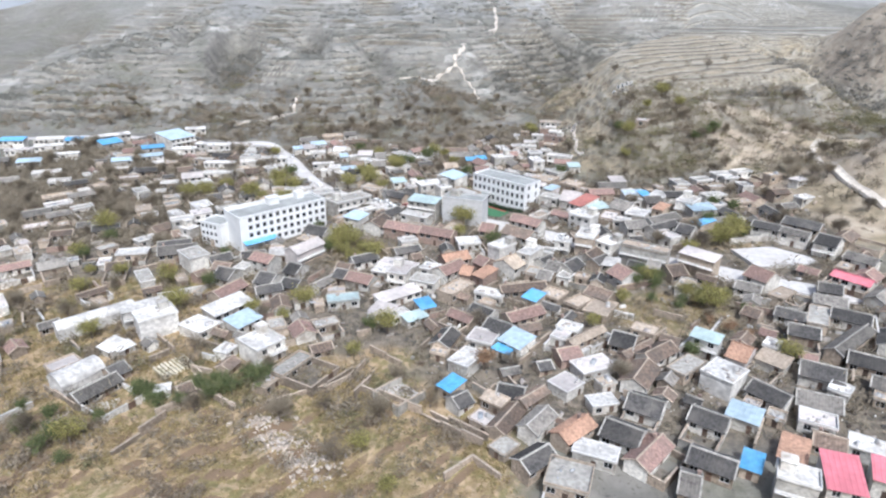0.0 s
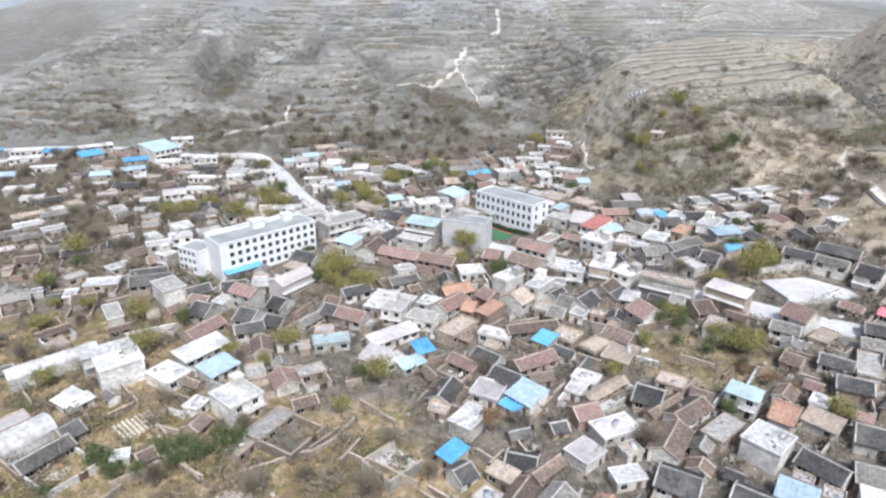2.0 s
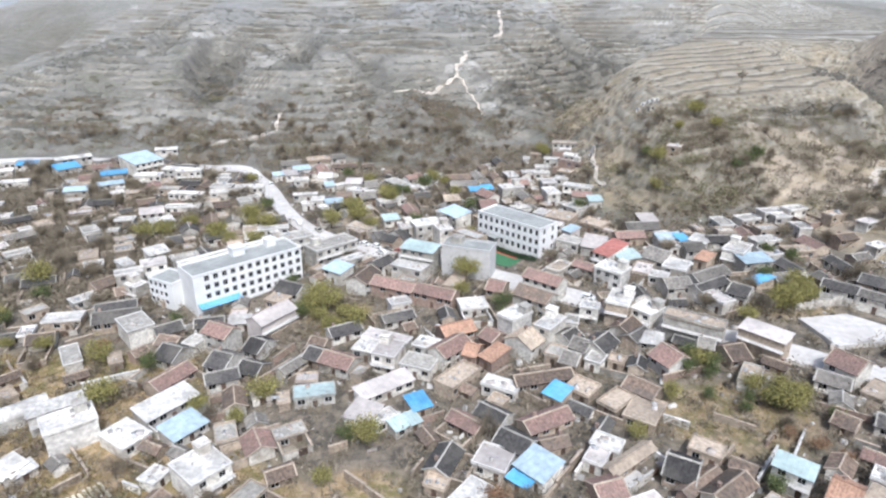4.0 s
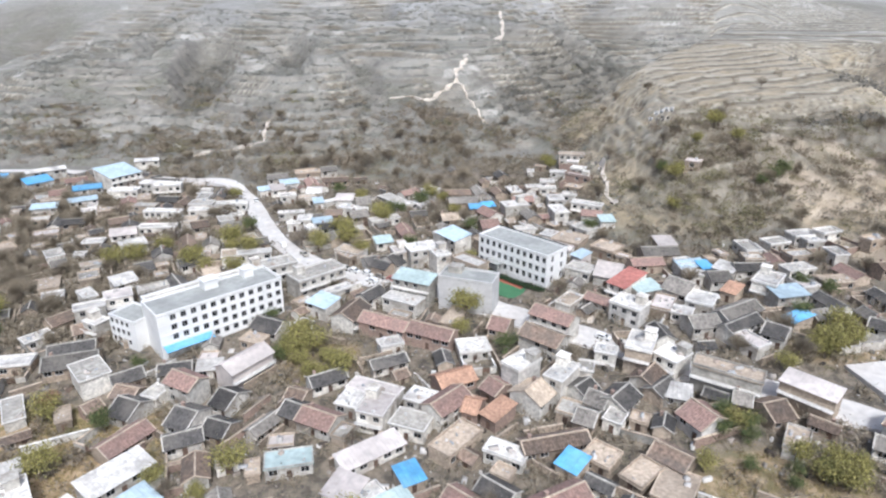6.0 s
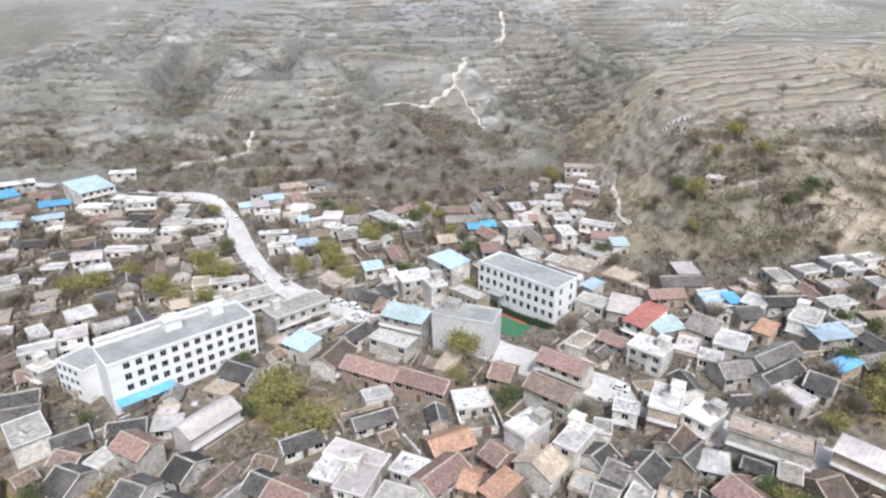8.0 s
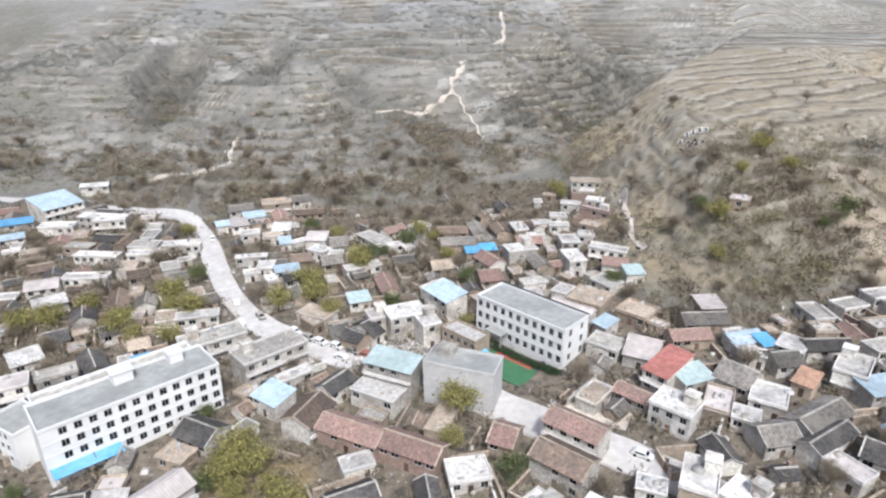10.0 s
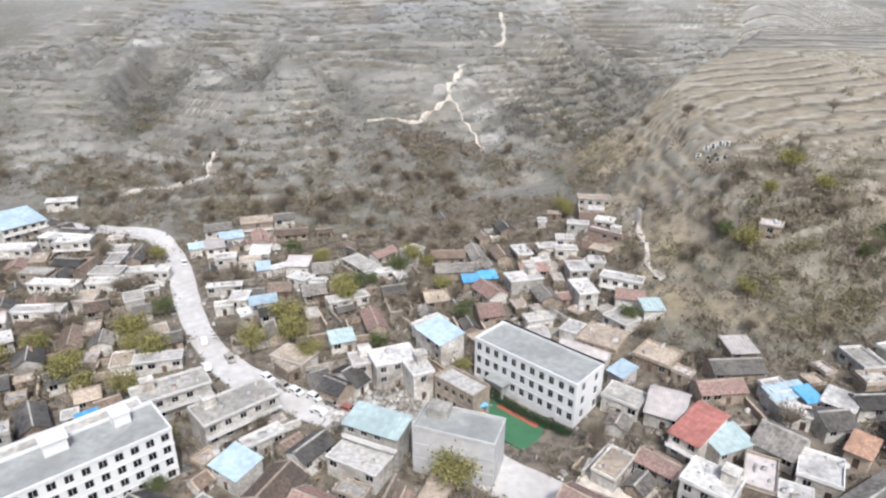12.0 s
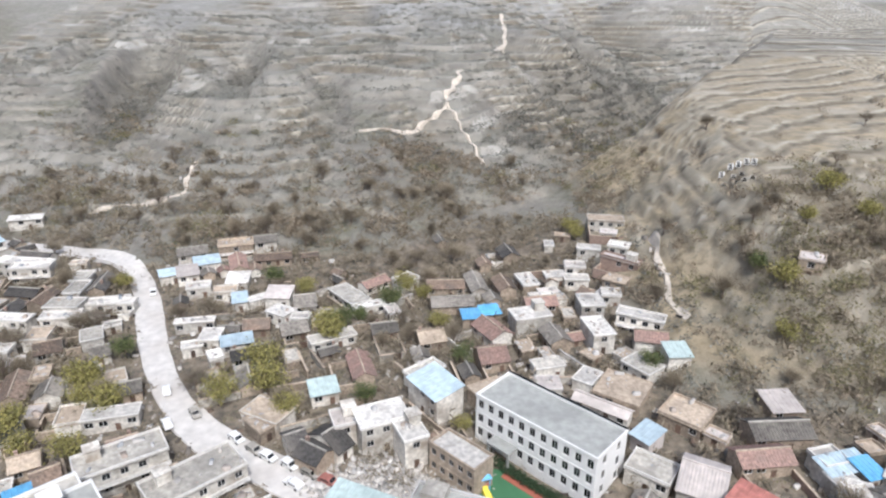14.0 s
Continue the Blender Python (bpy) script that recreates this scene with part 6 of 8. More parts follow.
house(34.3, 129.1, 26, 3.9, 3.4, 2.1, "flat", "tan", "plaster")
house(6.5, 341.2, -75, 4.7, 3.5, 2.1, "gable", "brown", "mud")
house(-138.5, 201.1, -55, 3.4, 2.9, 2.1, "flat", "concrete", "plaster")
house(107.1, 223.2, -80, 5.1, 4, 2.1, "gable", "grey", "mud")
house(28.2, 299.6, 18, 3.6, 3.4, 2.1, "gable", "mauve", "mud")
house(-155.6, 159.1, 48, 4.4, 2.7, 2.1, "gable", "dark", "mud")
house(50.8, 263.3, -41, 4.2, 2.8, 2.1, "flat", "rose", "tan")
house(81.9, 263.2, -70, 3.9, 2.8, 2.1, "flat", "rose", "mud")
house(-134.0, 158.5, -53, 3.9, 3.2, 2.1, "flat", "concrete", "tan")
house(108.0, 122.5, 51, 4.2, 2.9, 2.1, "flat", "tan", "mud")
house(-50.1, 236.7, 58, 4.2, 3.6, 2.1, "flat", "tan", "mud")
house(22.2, 272.4, -87, 5.7, 2.8, 2.1, "gable", "grey", "mud")
house(-153.2, 340.4, 15, 3.3, 2.6, 2.1, "gable", "dark", "mud")
house(20.4, 291.7, -74, 4.0, 2.6, 2.1, "flat", "tan", "plaster")
house(-67.5, 152.8, -23, 5.1, 2.6, 2.1, "gable", "brown", "mud")
house(-88.9, 285.6, 30, 5.7, 3.1, 2.1, "flat", "concrete", "mud")
house(106.5, 135.8, 62, 4.6, 3.4, 2.1, "gable", "brown", "plaster")
house(81.0, 149.8, -38, 3.7, 3.5, 2.1, "gable", "mauve", "tan")
house(-158.4, 216.3, -72, 3.7, 3.7, 2.1, "flat", "tan", "tan")
house(-124.7, 298.7, -57, 4.8, 3.7, 2.1, "gable", "mauve", "mud")
house(-148.8, 296.0, -56, 3.5, 2.7, 2.1, "gable", "brown", "mud")


# ---- courtyard walls ----
PATCHES = []


def courtyard(x, y, turn, long, deep, wall):
    """Three walls that close the yard in front of a house, with a gate in the front one."""
    base = float(ground(x, y)) - 0.2
    words = WALL_WORDS[wall]
    t = thing("courtyard_wall", pose(x, y, base, 0, 0, turn), f"low {words} wall round the yard of a house", "wall", "courtyard walls of the village")
    a, b, h, th = long / 2, deep / 2, 2.1, 0.32
    gate = a * 0.35
    for name, box in (("side_wall", (-a, -a + th, -b, b)), ("side_wall", (a - th, a, -b, b)), ("front_wall", (-a + th, gate - 1.0, -b, -b + th)), ("front_wall", (gate + 1.0, a - th, -b, -b + th))):
        if box[1] - box[0] > 0.1:
            g = Geo().box(*box, -0.8, h)
            part(name, g, MAT[wall], t)
            part("coping", Geo().box(box[0] - 0.07, box[1] + 0.07, box[2] - 0.07, box[3] + 0.07, h, h + 0.14), MAT["tan" if wall != "plaster" else "white"], t)
    part("paving", Geo().box(-a + th, a - th, -b + th, b, -0.9, 0.24), MAT["road" if wall in ("plaster", "concrete") and long > 8 else "earth"], t)
    PATCHES.append((x, y, turn, a - 0.8, b - 0.8, base + 0.24))
    part("gate", Geo().box(gate - 1.0, gate + 1.0, -b + 0.1, -b + 0.2, -0.3, 2.0), MAT["wood"], t)


def lot_wall(x, y, turn, long, wall, high=1.9):
    """A free-standing boundary wall with a coping."""
    t = thing("boundary_wall", pose(x, y, float(ground(x, y)), 0, 0, turn), f"weathered {WALL_WORDS[wall]} boundary wall between yards", "wall", "boundary walls of the village")
    part("wall", Geo().box(-long / 2, long / 2, -0.17, 0.17, -1.5, high), MAT[wall], t)
    part("coping", Geo().box(-long / 2 - 0.06, long / 2 + 0.06, -0.26, 0.26, high, high + 0.14), MAT["tan" if wall != "plaster" else "white"], t)


courtyard(60.1, 88.9, -25, 6.9, 9, "mud")
courtyard(50.6, 110.0, -34, 7.5, 6, "concrete")
courtyard(18.9, 90.6, -18, 8.2, 9, "plaster")
courtyard(39.1, 115.4, -28, 7.6, 3.5, "concrete")
courtyard(41.8, 102.3, 48, 10.5, 3.5, "mud")
courtyard(3.6, 144.7, -23, 6.9, 3.5, "tan")
courtyard(35.0, 146.6, 40, 12.9, 3.5, "plaster")
courtyard(72.5, 133.1, -45, 6.8, 7.5, "concrete")
courtyard(87.2, 143.6, -23, 7.2, 6, "concrete")
courtyard(113.1, 173.2, -49, 10.2, 3.5, "mud")
courtyard(-66.3, 163.5, 56, 13.0, 3.5, "plaster")
courtyard(-83.3, 123.5, 60, 10.9, 9, "plaster")
courtyard(-37.6, 134.5, 62, 10.9, 9, "mud")
courtyard(-59.3, 173.6, 28, 7.7, 3.5, "brick")
courtyard(-36.9, 154.3, 31, 6.6, 4.5, "concrete")
courtyard(-22.2, 179.9, -16, 6.2, 4.5, "concrete")
courtyard(-80.5, 179.1, -19, 6.2, 9, "concrete")
courtyard(-105.7, 243.3, 45, 7.0, 6, "mud")
courtyard(-100.9, 228.3, 32, 7.4, 9, "tan")
courtyard(-126.6, 279.2, 24, 8.7, 7.5, "brick")
courtyard(-193.0, 337.7, 51, 10.7, 9, "concrete")
courtyard(-201.2, 353.4, 40, 16.5, 7.5, "mud")
courtyard(15.3, 206.5, -37, 11.0, 7.5, "mud")
courtyard(2.7, 205.8, 13, 7.9, 6, "plaster")
courtyard(-133.7, 330.2, 11, 11.5, 7.5, "mud")
courtyard(-98.8, 312.9, 7, 12.9, 3.5, "plaster")
courtyard(-41.9, 299.4, 24, 6.5, 3.5, "concrete")
courtyard(1.9, 297.7, -57, 9.0, 7.5, "plaster")
courtyard(43.9, 329.2, -37, 11.2, 4.5, "brick")
courtyard(8.9, 285.1, 16, 6.7, 4.5, "tan")
courtyard(-18.0, 297.0, 18, 6.5, 9, "concrete")
courtyard(121.8, 265.1, 21, 7.7, 9, "brick")
courtyard(-137.8, 189.8, 39, 8.4, 9, "mud")
courtyard(-115.2, 174.1, 50, 8.4, 4.5, "plaster")
courtyard(-117.7, 201.0, 14, 10.2, 3.5, "concrete")
courtyard(124.5, 130.4, -31, 6.8, 3.5, "mud")
courtyard(-50.0, 288.3, 28, 8.5, 3.5, "plaster")
courtyard(-153.0, 265.5, -49, 8.0, 9, "brick")
courtyard(-87.3, 345.3, 24, 9.0, 3.5, "plaster")
courtyard(-130.4, 251.5, -57, 6.7, 4.5, "concrete")
courtyard(-176.0, 357.2, 60, 8.2, 6, "brick")
courtyard(-106.1, 276.6, -66, 11.4, 3.5, "brick")
courtyard(-138.2, 222.2, 24, 9.5, 9, "concrete")
courtyard(-86.2, 226.6, -45, 6.1, 9, "brick")
courtyard(-166.9, 260.1, 46, 10.2, 9, "brick")
courtyard(-164.3, 237.2, 44, 8.4, 7.5, "tan")
courtyard(120.6, 116.7, -34, 7.5, 3.5, "concrete")
courtyard(-169.8, 295.5, 23, 6.6, 9, "mud")
courtyard(-55.2, 279.6, -65, 6.7, 9, "concrete")
courtyard(103.7, 265.2, 19, 7.8, 4.5, "brick")
courtyard(113.9, 108.0, -36, 8.8, 9, "mud")
courtyard(-65.0, 351.3, 19, 7.1, 4.5, "concrete")
courtyard(-72.9, 199.2, 18, 7.8, 3.5, "plaster")
courtyard(-116.7, 188.4, 20, 6.9, 9, "mud")
courtyard(-130.5, 132.6, -43, 7.1, 9, "mud")
courtyard(-27.9, 285.0, -70, 10.3, 4.5, "mud")
courtyard(-172.3, 146.5, 48, 7.3, 9, "concrete")
courtyard(-0.4, 147.6, 69, 8.3, 3.5, "mud")
courtyard(-123.4, 331.6, -80, 7.0, 7.5, "mud")
courtyard(95.9, 166.2, 41, 8.0, 4.5, "concrete")
courtyard(110.8, 228.7, -80, 10.8, 4.5, "mud")
courtyard(133.7, 199.3, 43, 9.3, 9, "tan")
courtyard(-87.8, 267.8, -71, 6.7, 3.5, "mud")
courtyard(-137.1, 292.1, -62, 6.1, 6, "mud")
courtyard(-178.9, 275.0, 42, 9.6, 6, "tan")
courtyard(-193.8, 216.2, -39, 11.0, 9, "brick")
courtyard(113.2, 135.6, -30, 6.3, 3.5, "mud")
courtyard(-115.6, 214.3, 53, 7.1, 6, "concrete")
courtyard(-159.5, 284.0, 26, 8.3, 4.5, "mud")
courtyard(-59.0, 167.4, -68, 7.5, 3.5, "brick")
courtyard(-2.7, 157.7, -37, 8.0, 4.5, "mud")
courtyard(-99.9, 297.8, -59, 6.6, 3.5, "mud")
courtyard(-49.4, 151.6, -59, 6.6, 4.5, "tan")
courtyard(127.4, 144.4, 60, 6.3, 3.5, "plaster")
courtyard(-4.6, 321.9, 5, 10.5, 4.5, "mud")
courtyard(-152.8, 216.1, 21, 7.3, 9, "brick")
courtyard(-183.1, 339.5, -59, 8.0, 6, "mud")
courtyard(-152.7, 318.6, -66, 7.2, 9, "mud")
courtyard(-142.8, 245.5, -61, 9.1, 9, "tan")
courtyard(-155.7, 295.1, 14, 8.3, 3.5, "tan")
courtyard(-182.9, 154.2, 54, 8.3, 4.5, "plaster")
courtyard(9.8, 344.2, -74, 7.3, 3.5, "plaster")
courtyard(-82.7, 238.0, 36, 6.5, 4.5, "concrete")
courtyard(-104.9, 218.7, 34, 8.5, 3.5, "tan")
courtyard(-161.0, 159.9, 47, 9.2, 4.5, "plaster")
courtyard(-175.7, 183.3, -35, 6.3, 9, "plaster")
courtyard(-149.4, 164.8, -47, 10.5, 9, "tan")
courtyard(57.5, 249.4, 9, 10.1, 9, "brick")
courtyard(-113.8, 264.9, -61, 6.6, 9, "tan")
courtyard(-151.4, 189.0, 40, 10.1, 9, "plaster")
courtyard(-127.0, 259.5, 34, 7.0, 3.5, "concrete")
courtyard(103.1, 108.5, -37, 9.2, 9, "brick")
courtyard(-157.9, 245.0, 45, 7.8, 9, "plaster")
courtyard(-136.3, 312.3, -4, 9.5, 3.5, "brick")
courtyard(-74.2, 348.8, 20, 10.9, 3.5, "concrete")
courtyard(46.5, 354.1, -6, 11.5, 9, "brick")
courtyard(19.0, 297.0, -73, 7.5, 3.5, "mud")
courtyard(-14.6, 125.7, -42, 8.8, 9, "concrete")
courtyard(43.4, 215.1, -81, 7.3, 9, "tan")

lot_wall(-31.8, 269.1, 28, 12.0, "concrete")
lot_wall(-105.7, 117.6, 58, 11.7, "plaster")
lot_wall(-27.5, 154.2, 29, 4.2, "mud")
lot_wall(60.3, 148.9, 51, 12.8, "plaster")
lot_wall(92.8, 131.2, 59, 5.9, "mud")
lot_wall(111.6, 125.5, 138, 11.0, "mud")
lot_wall(8.7, 127.2, 73, 4.1, "mud")
lot_wall(7.2, 208.3, 105, 12.8, "tan")
lot_wall(111.2, 180.0, 45, 12.7, "concrete")
lot_wall(27.4, 245.3, 58, 5.5, "brick")
lot_wall(-135.8, 233.6, -64, 7.7, "brick")
lot_wall(-21.3, 276.8, 34, 4.3, "mud")
lot_wall(111.3, 236.2, 12, 4.9, "mud")
lot_wall(106.3, 145.8, 60, 4.5, "mud")
lot_wall(-25.4, 307.1, 20, 13.4, "mud")
lot_wall(-30.7, 204.0, 120, 4.1, "concrete")
lot_wall(81.9, 153.6, -35, 4.3, "concrete")
lot_wall(-121.8, 260.9, -60, 9.8, "mud")
lot_wall(-66.8, 136.5, 164, 6.4, "tan")
lot_wall(102.3, 246.7, 14, 7.0, "concrete")
lot_wall(-149.7, 285.2, 132, 5.5, "plaster")
lot_wall(23.0, 235.9, 53, 4.1, "brick")
lot_wall(68.5, 153.8, 54, 12.1, "plaster")
lot_wall(-119.3, 298.8, 30, 4.3, "brick")
lot_wall(-149.7, 151.3, 44, 8.9, "brick")
lot_wall(-146.1, 139.6, 36, 10.3, "mud")
lot_wall(12.5, 130.7, 115, 4.3, "mud")
lot_wall(-141.7, 285.0, 13, 10.3, "mud")
lot_wall(-143.4, 216.0, 112, 7.7, "mud")
lot_wall(-115.7, 281.4, 2, 10.6, "concrete")
lot_wall(-41.0, 326.3, 49, 4.0, "plaster")
lot_wall(86.7, 168.5, 152, 5.3, "plaster")
lot_wall(36.6, 179.2, -23, 8.1, "concrete")
lot_wall(-131.3, 162.1, -55, 7.1, "concrete")
lot_wall(-126.8, 163.7, 134, 9.2, "plaster")
lot_wall(53.3, 179.4, 23, 13.8, "brick")
lot_wall(-39.9, 275.5, -23, 10.3, "concrete")
lot_wall(-11.2, 303.8, 21, 7.1, "mud")
lot_wall(-11.1, 198.7, 126, 6.9, "plaster")
lot_wall(-14.8, 318.3, -65, 6.0, "brick")
lot_wall(-68.0, 123.7, 45, 9.9, "tan")
lot_wall(-148.4, 217.5, 109, 8.8, "mud")
lot_wall(-126.5, 144.0, -40, 4.5, "plaster")
lot_wall(97.7, 261.2, -1, 4.6, "concrete")
lot_wall(46.0, 161.8, -28, 5.6, "plaster")
lot_wall(2.8, 222.5, 67, 6.1, "mud")
lot_wall(-46.6, 218.2, 148, 8.7, "mud")
lot_wall(-28.0, 206.1, 119, 7.0, "mud")
lot_wall(83.9, 216.2, -37, 13.8, "concrete")
lot_wall(-117.6, 319.5, 89, 9.7, "mud")
lot_wall(20.1, 117.9, 142, 7.2, "brick")
lot_wall(-35.1, 318.5, -48, 12.6, "mud")
lot_wall(1.6, 217.1, 16, 8.0, "tan")
lot_wall(-129.3, 224.5, -66, 5.2, "mud")
lot_wall(-104.7, 249.1, 133, 4.5, "mud")
lot_wall(94.0, 143.9, 42, 7.8, "concrete")
lot_wall(27.3, 238.0, 51, 12.8, "plaster")
lot_wall(-51.6, 201.1, 59, 10.6, "mud")
lot_wall(-23.9, 209.6, 28, 9.2, "tan")
lot_wall(-89.9, 177.5, 30, 13.3, "plaster")
lot_wall(-54.4, 330.8, 0, 5.5, "mud")
lot_wall(96.5, 266.6, -86, 9.7, "plaster")
lot_wall(-110.7, 241.2, 132, 7.7, "mud")
lot_wall(16.6, 181.5, 19, 9.2, "mud")
lot_wall(-67.6, 312.2, 15, 12.8, "concrete")
lot_wall(-49.3, 181.2, 60, 12.3, "brick")
lot_wall(-24.0, 129.6, 67, 7.5, "mud")
lot_wall(106.6, 238.1, 13, 6.6, "mud")
lot_wall(-67.7, 184.7, 74, 4.0, "concrete")
lot_wall(-99.3, 259.6, 120, 8.9, "brick")
lot_wall(-120.2, 183.0, 136, 6.5, "brick")
lot_wall(-41.5, 285.3, 19, 6.8, "mud")
lot_wall(-102.1, 303.6, 30, 8.3, "mud")
lot_wall(8.5, 180.6, 47, 8.0, "mud")
lot_wall(-110.5, 235.3, 125, 6.5, "mud")
lot_wall(-126.8, 301.5, 33, 5.6, "concrete")
lot_wall(86.1, 228.8, 11, 8.9, "mud")
lot_wall(-38.2, 281.2, 20, 10.2, "mud")
lot_wall(58.2, 161.3, -30, 8.5, "tan")
lot_wall(-70.9, 175.3, 62, 4.3, "brick")
lot_wall(-6.9, 270.1, -49, 13.1, "mud")
lot_wall(-34.9, 291.0, 123, 9.5, "concrete")
lot_wall(-99.5, 303.3, 28, 4.1, "tan")
lot_wall(-13.0, 228.9, 76, 9.6, "concrete")
lot_wall(-45.1, 159.6, 29, 6.6, "tan")
lot_wall(-7.3, 308.1, 108, 6.7, "mud")
lot_wall(-16.3, 321.3, 49, 6.1, "plaster")
lot_wall(22.9, 147.7, 59, 4.7, "plaster")
lot_wall(-14.2, 287.8, 131, 6.2, "tan")
lot_wall(-139.3, 207.9, -53, 10.9, "mud")
lot_wall(41.9, 124.4, -28, 8.7, "tan")
lot_wall(-89.3, 256.5, 132, 5.3, "mud")
lot_wall(-26.4, 173.6, 40, 4.9, "mud")
lot_wall(-68.2, 147.8, -23, 7.4, "mud")
lot_wall(118.0, 234.0, -79, 6.2, "mud")
lot_wall(-43.1, 192.0, 71, 6.7, "brick")
lot_wall(-42.6, 179.9, 61, 7.2, "mud")
lot_wall(-149.4, 301.6, -53, 12.8, "mud")
lot_wall(52.9, 223.6, 61, 7.1, "plaster")
lot_wall(-38.2, 289.9, -63, 9.7, "mud")
lot_wall(-66.7, 240.4, 39, 7.5, "mud")
lot_wall(-48.9, 189.6, 65, 8.8, "brick")
lot_wall(83.1, 226.6, 17, 6.1, "mud")
lot_wall(82.9, 164.0, 151, 9.9, "brick")
lot_wall(-69.4, 180.8, 152, 6.0, "mud")
lot_wall(-88.6, 169.3, 128, 5.7, "mud")
lot_wall(63.7, 112.6, 58, 11.4, "mud")
lot_wall(-77.7, 256.2, 128, 13.0, "concrete")
lot_wall(-144.6, 252.6, 28, 7.2, "mud")
lot_wall(-148.7, 256.2, 38, 9.8, "mud")
lot_wall(-93.7, 225.7, 28, 5.3, "mud")
lot_wall(-131.4, 202.1, 22, 4.6, "mud")
lot_wall(-80.9, 143.1, 52, 5.6, "mud")
lot_wall(-7.8, 164.1, 30, 6.2, "brick")
lot_wall(-111.6, 315.8, 2, 10.6, "brick")
lot_wall(-129.0, 246.5, 26, 12.9, "mud")
lot_wall(26.8, 289.8, 125, 11.0, "plaster")
lot_wall(-149.4, 309.8, 32, 9.9, "tan")
lot_wall(110.7, 153.4, 63, 10.5, "plaster")
lot_wall(-1.1, 285.3, -74, 10.2, "mud")
lot_wall(-81.5, 275.4, 31, 7.6, "plaster")
lot_wall(-9.9, 148.1, 63, 4.5, "mud")
lot_wall(-136.9, 233.1, -60, 10.9, "mud")
lot_wall(-115.8, 252.6, 138, 7.3, "concrete")
lot_wall(-90.9, 232.5, 123, 8.7, "mud")
lot_wall(-98.0, 150.9, 60, 4.4, "tan")
lot_wall(-26.9, 308.7, 24, 4.6, "concrete")
lot_wall(-141.1, 180.8, 42, 6.6, "tan")
lot_wall(-137.3, 319.8, -6, 9.8, "tan")
lot_wall(-45.6, 323.6, 13, 4.2, "tan")
lot_wall(111.0, 264.5, 11, 4.4, "brick")
lot_wall(0.8, 266.4, -63, 4.6, "concrete")
lot_wall(-144.2, 154.0, -54, 8.9, "mud")
lot_wall(-149.8, 292.2, 34, 4.2, "brick")
lot_wall(-38.0, 218.4, 162, 10.6, "mud")
lot_wall(15.9, 169.6, -39, 6.0, "mud")
lot_wall(-65.0, 246.7, 34, 7.3, "brick")
lot_wall(31.4, 162.8, 148, 6.7, "mud")
lot_wall(-67.1, 142.3, 160, 4.4, "plaster")
lot_wall(-113.4, 285.5, 29, 6.9, "mud")
lot_wall(-108.8, 195.8, 41, 7.1, "mud")
lot_wall(23.5, 334.9, 16, 12.0, "brick")
lot_wall(-26.5, 136.6, 69, 8.5, "mud")
lot_wall(21.0, 282.9, 4, 10.5, "concrete")
lot_wall(-124.6, 326.6, -2, 10.5, "tan")
lot_wall(-121.4, 212.6, 142, 4.3, "tan")
lot_wall(-107.4, 148.2, 140, 7.2, "concrete")
lot_wall(73.7, 205.6, 31, 4.9, "mud")
lot_wall(-36.3, 246.9, 36, 5.6, "plaster")
lot_wall(4.4, 128.9, -43, 4.2, "concrete")
lot_wall(-4.8, 119.4, -35, 5.3, "mud", 1.5)
lot_wall(-0.4, 116.4, -35, 5.3, "mud", 1.8)
lot_wall(4.0, 113.3, -35, 5.3, "mud", 2.0)
lot_wall(-64.4, 128.3, -28, 5.2, "mud", 1.5)
lot_wall(-59.8, 125.9, -28, 5.2, "mud", 1.8)
lot_wall(-55.3, 123.4, -28, 5.2, "mud", 2.0)
lot_wall(64.4, 156.9, 47, 5.4, "brick", 1.5)
lot_wall(39.1, 135.8, 48, 5.5, "mud", 1.5)
lot_wall(53.7, 152.0, 48, 5.5, "mud", 1.8)
lot_wall(-29.9, 132.4, 46, 9.9, "mud", 1.5)
lot_wall(6.9, 128.4, 54, 5.3, "mud", 1.5)
lot_wall(16.2, 141.4, 54, 5.3, "mud", 1.5)
lot_wall(19.3, 145.7, 54, 5.3, "mud", 1.8)
lot_wall(22.5, 150.1, 54, 5.3, "mud", 2.0)
lot_wall(-84.2, 151.5, -43, 5.5, "mud", 1.5)
lot_wall(-80.2, 147.8, -43, 5.5, "mud", 1.8)
lot_wall(-68.1, 136.6, -43, 5.5, "mud", 1.8)
lot_wall(-93.4, 116.5, 57, 6.5, "mud", 1.5)
lot_wall(-73.3, 109.6, 64, 7.3, "mud", 1.5)
lot_wall(-70.1, 116.1, 64, 7.3, "mud", 1.8)
lot_wall(-17.6, 141.0, -37, 5.3, "mud", 1.5)
lot_wall(-22.2, 144.5, -37, 6.2, "mud", 2.0)

def field_wall(pts, wall, high):
    """A run of old boundary wall, in lengths of about six metres that follow the ground."""
    for p, q in zip(pts, pts[1:]):
        n = max(1, round(math.dist(p, q) / 6))
        for k in range(n):
            f = (k + 0.5) / n
            lot_wall(p[0] + (q[0] - p[0]) * f, p[1] + (q[1] - p[1]) * f, math.degrees(math.atan2(q[1] - p[1], q[0] - p[0])), math.dist(p, q) / n, wall, high * (0.85 + 0.15 * ((k * 7) % 3)))


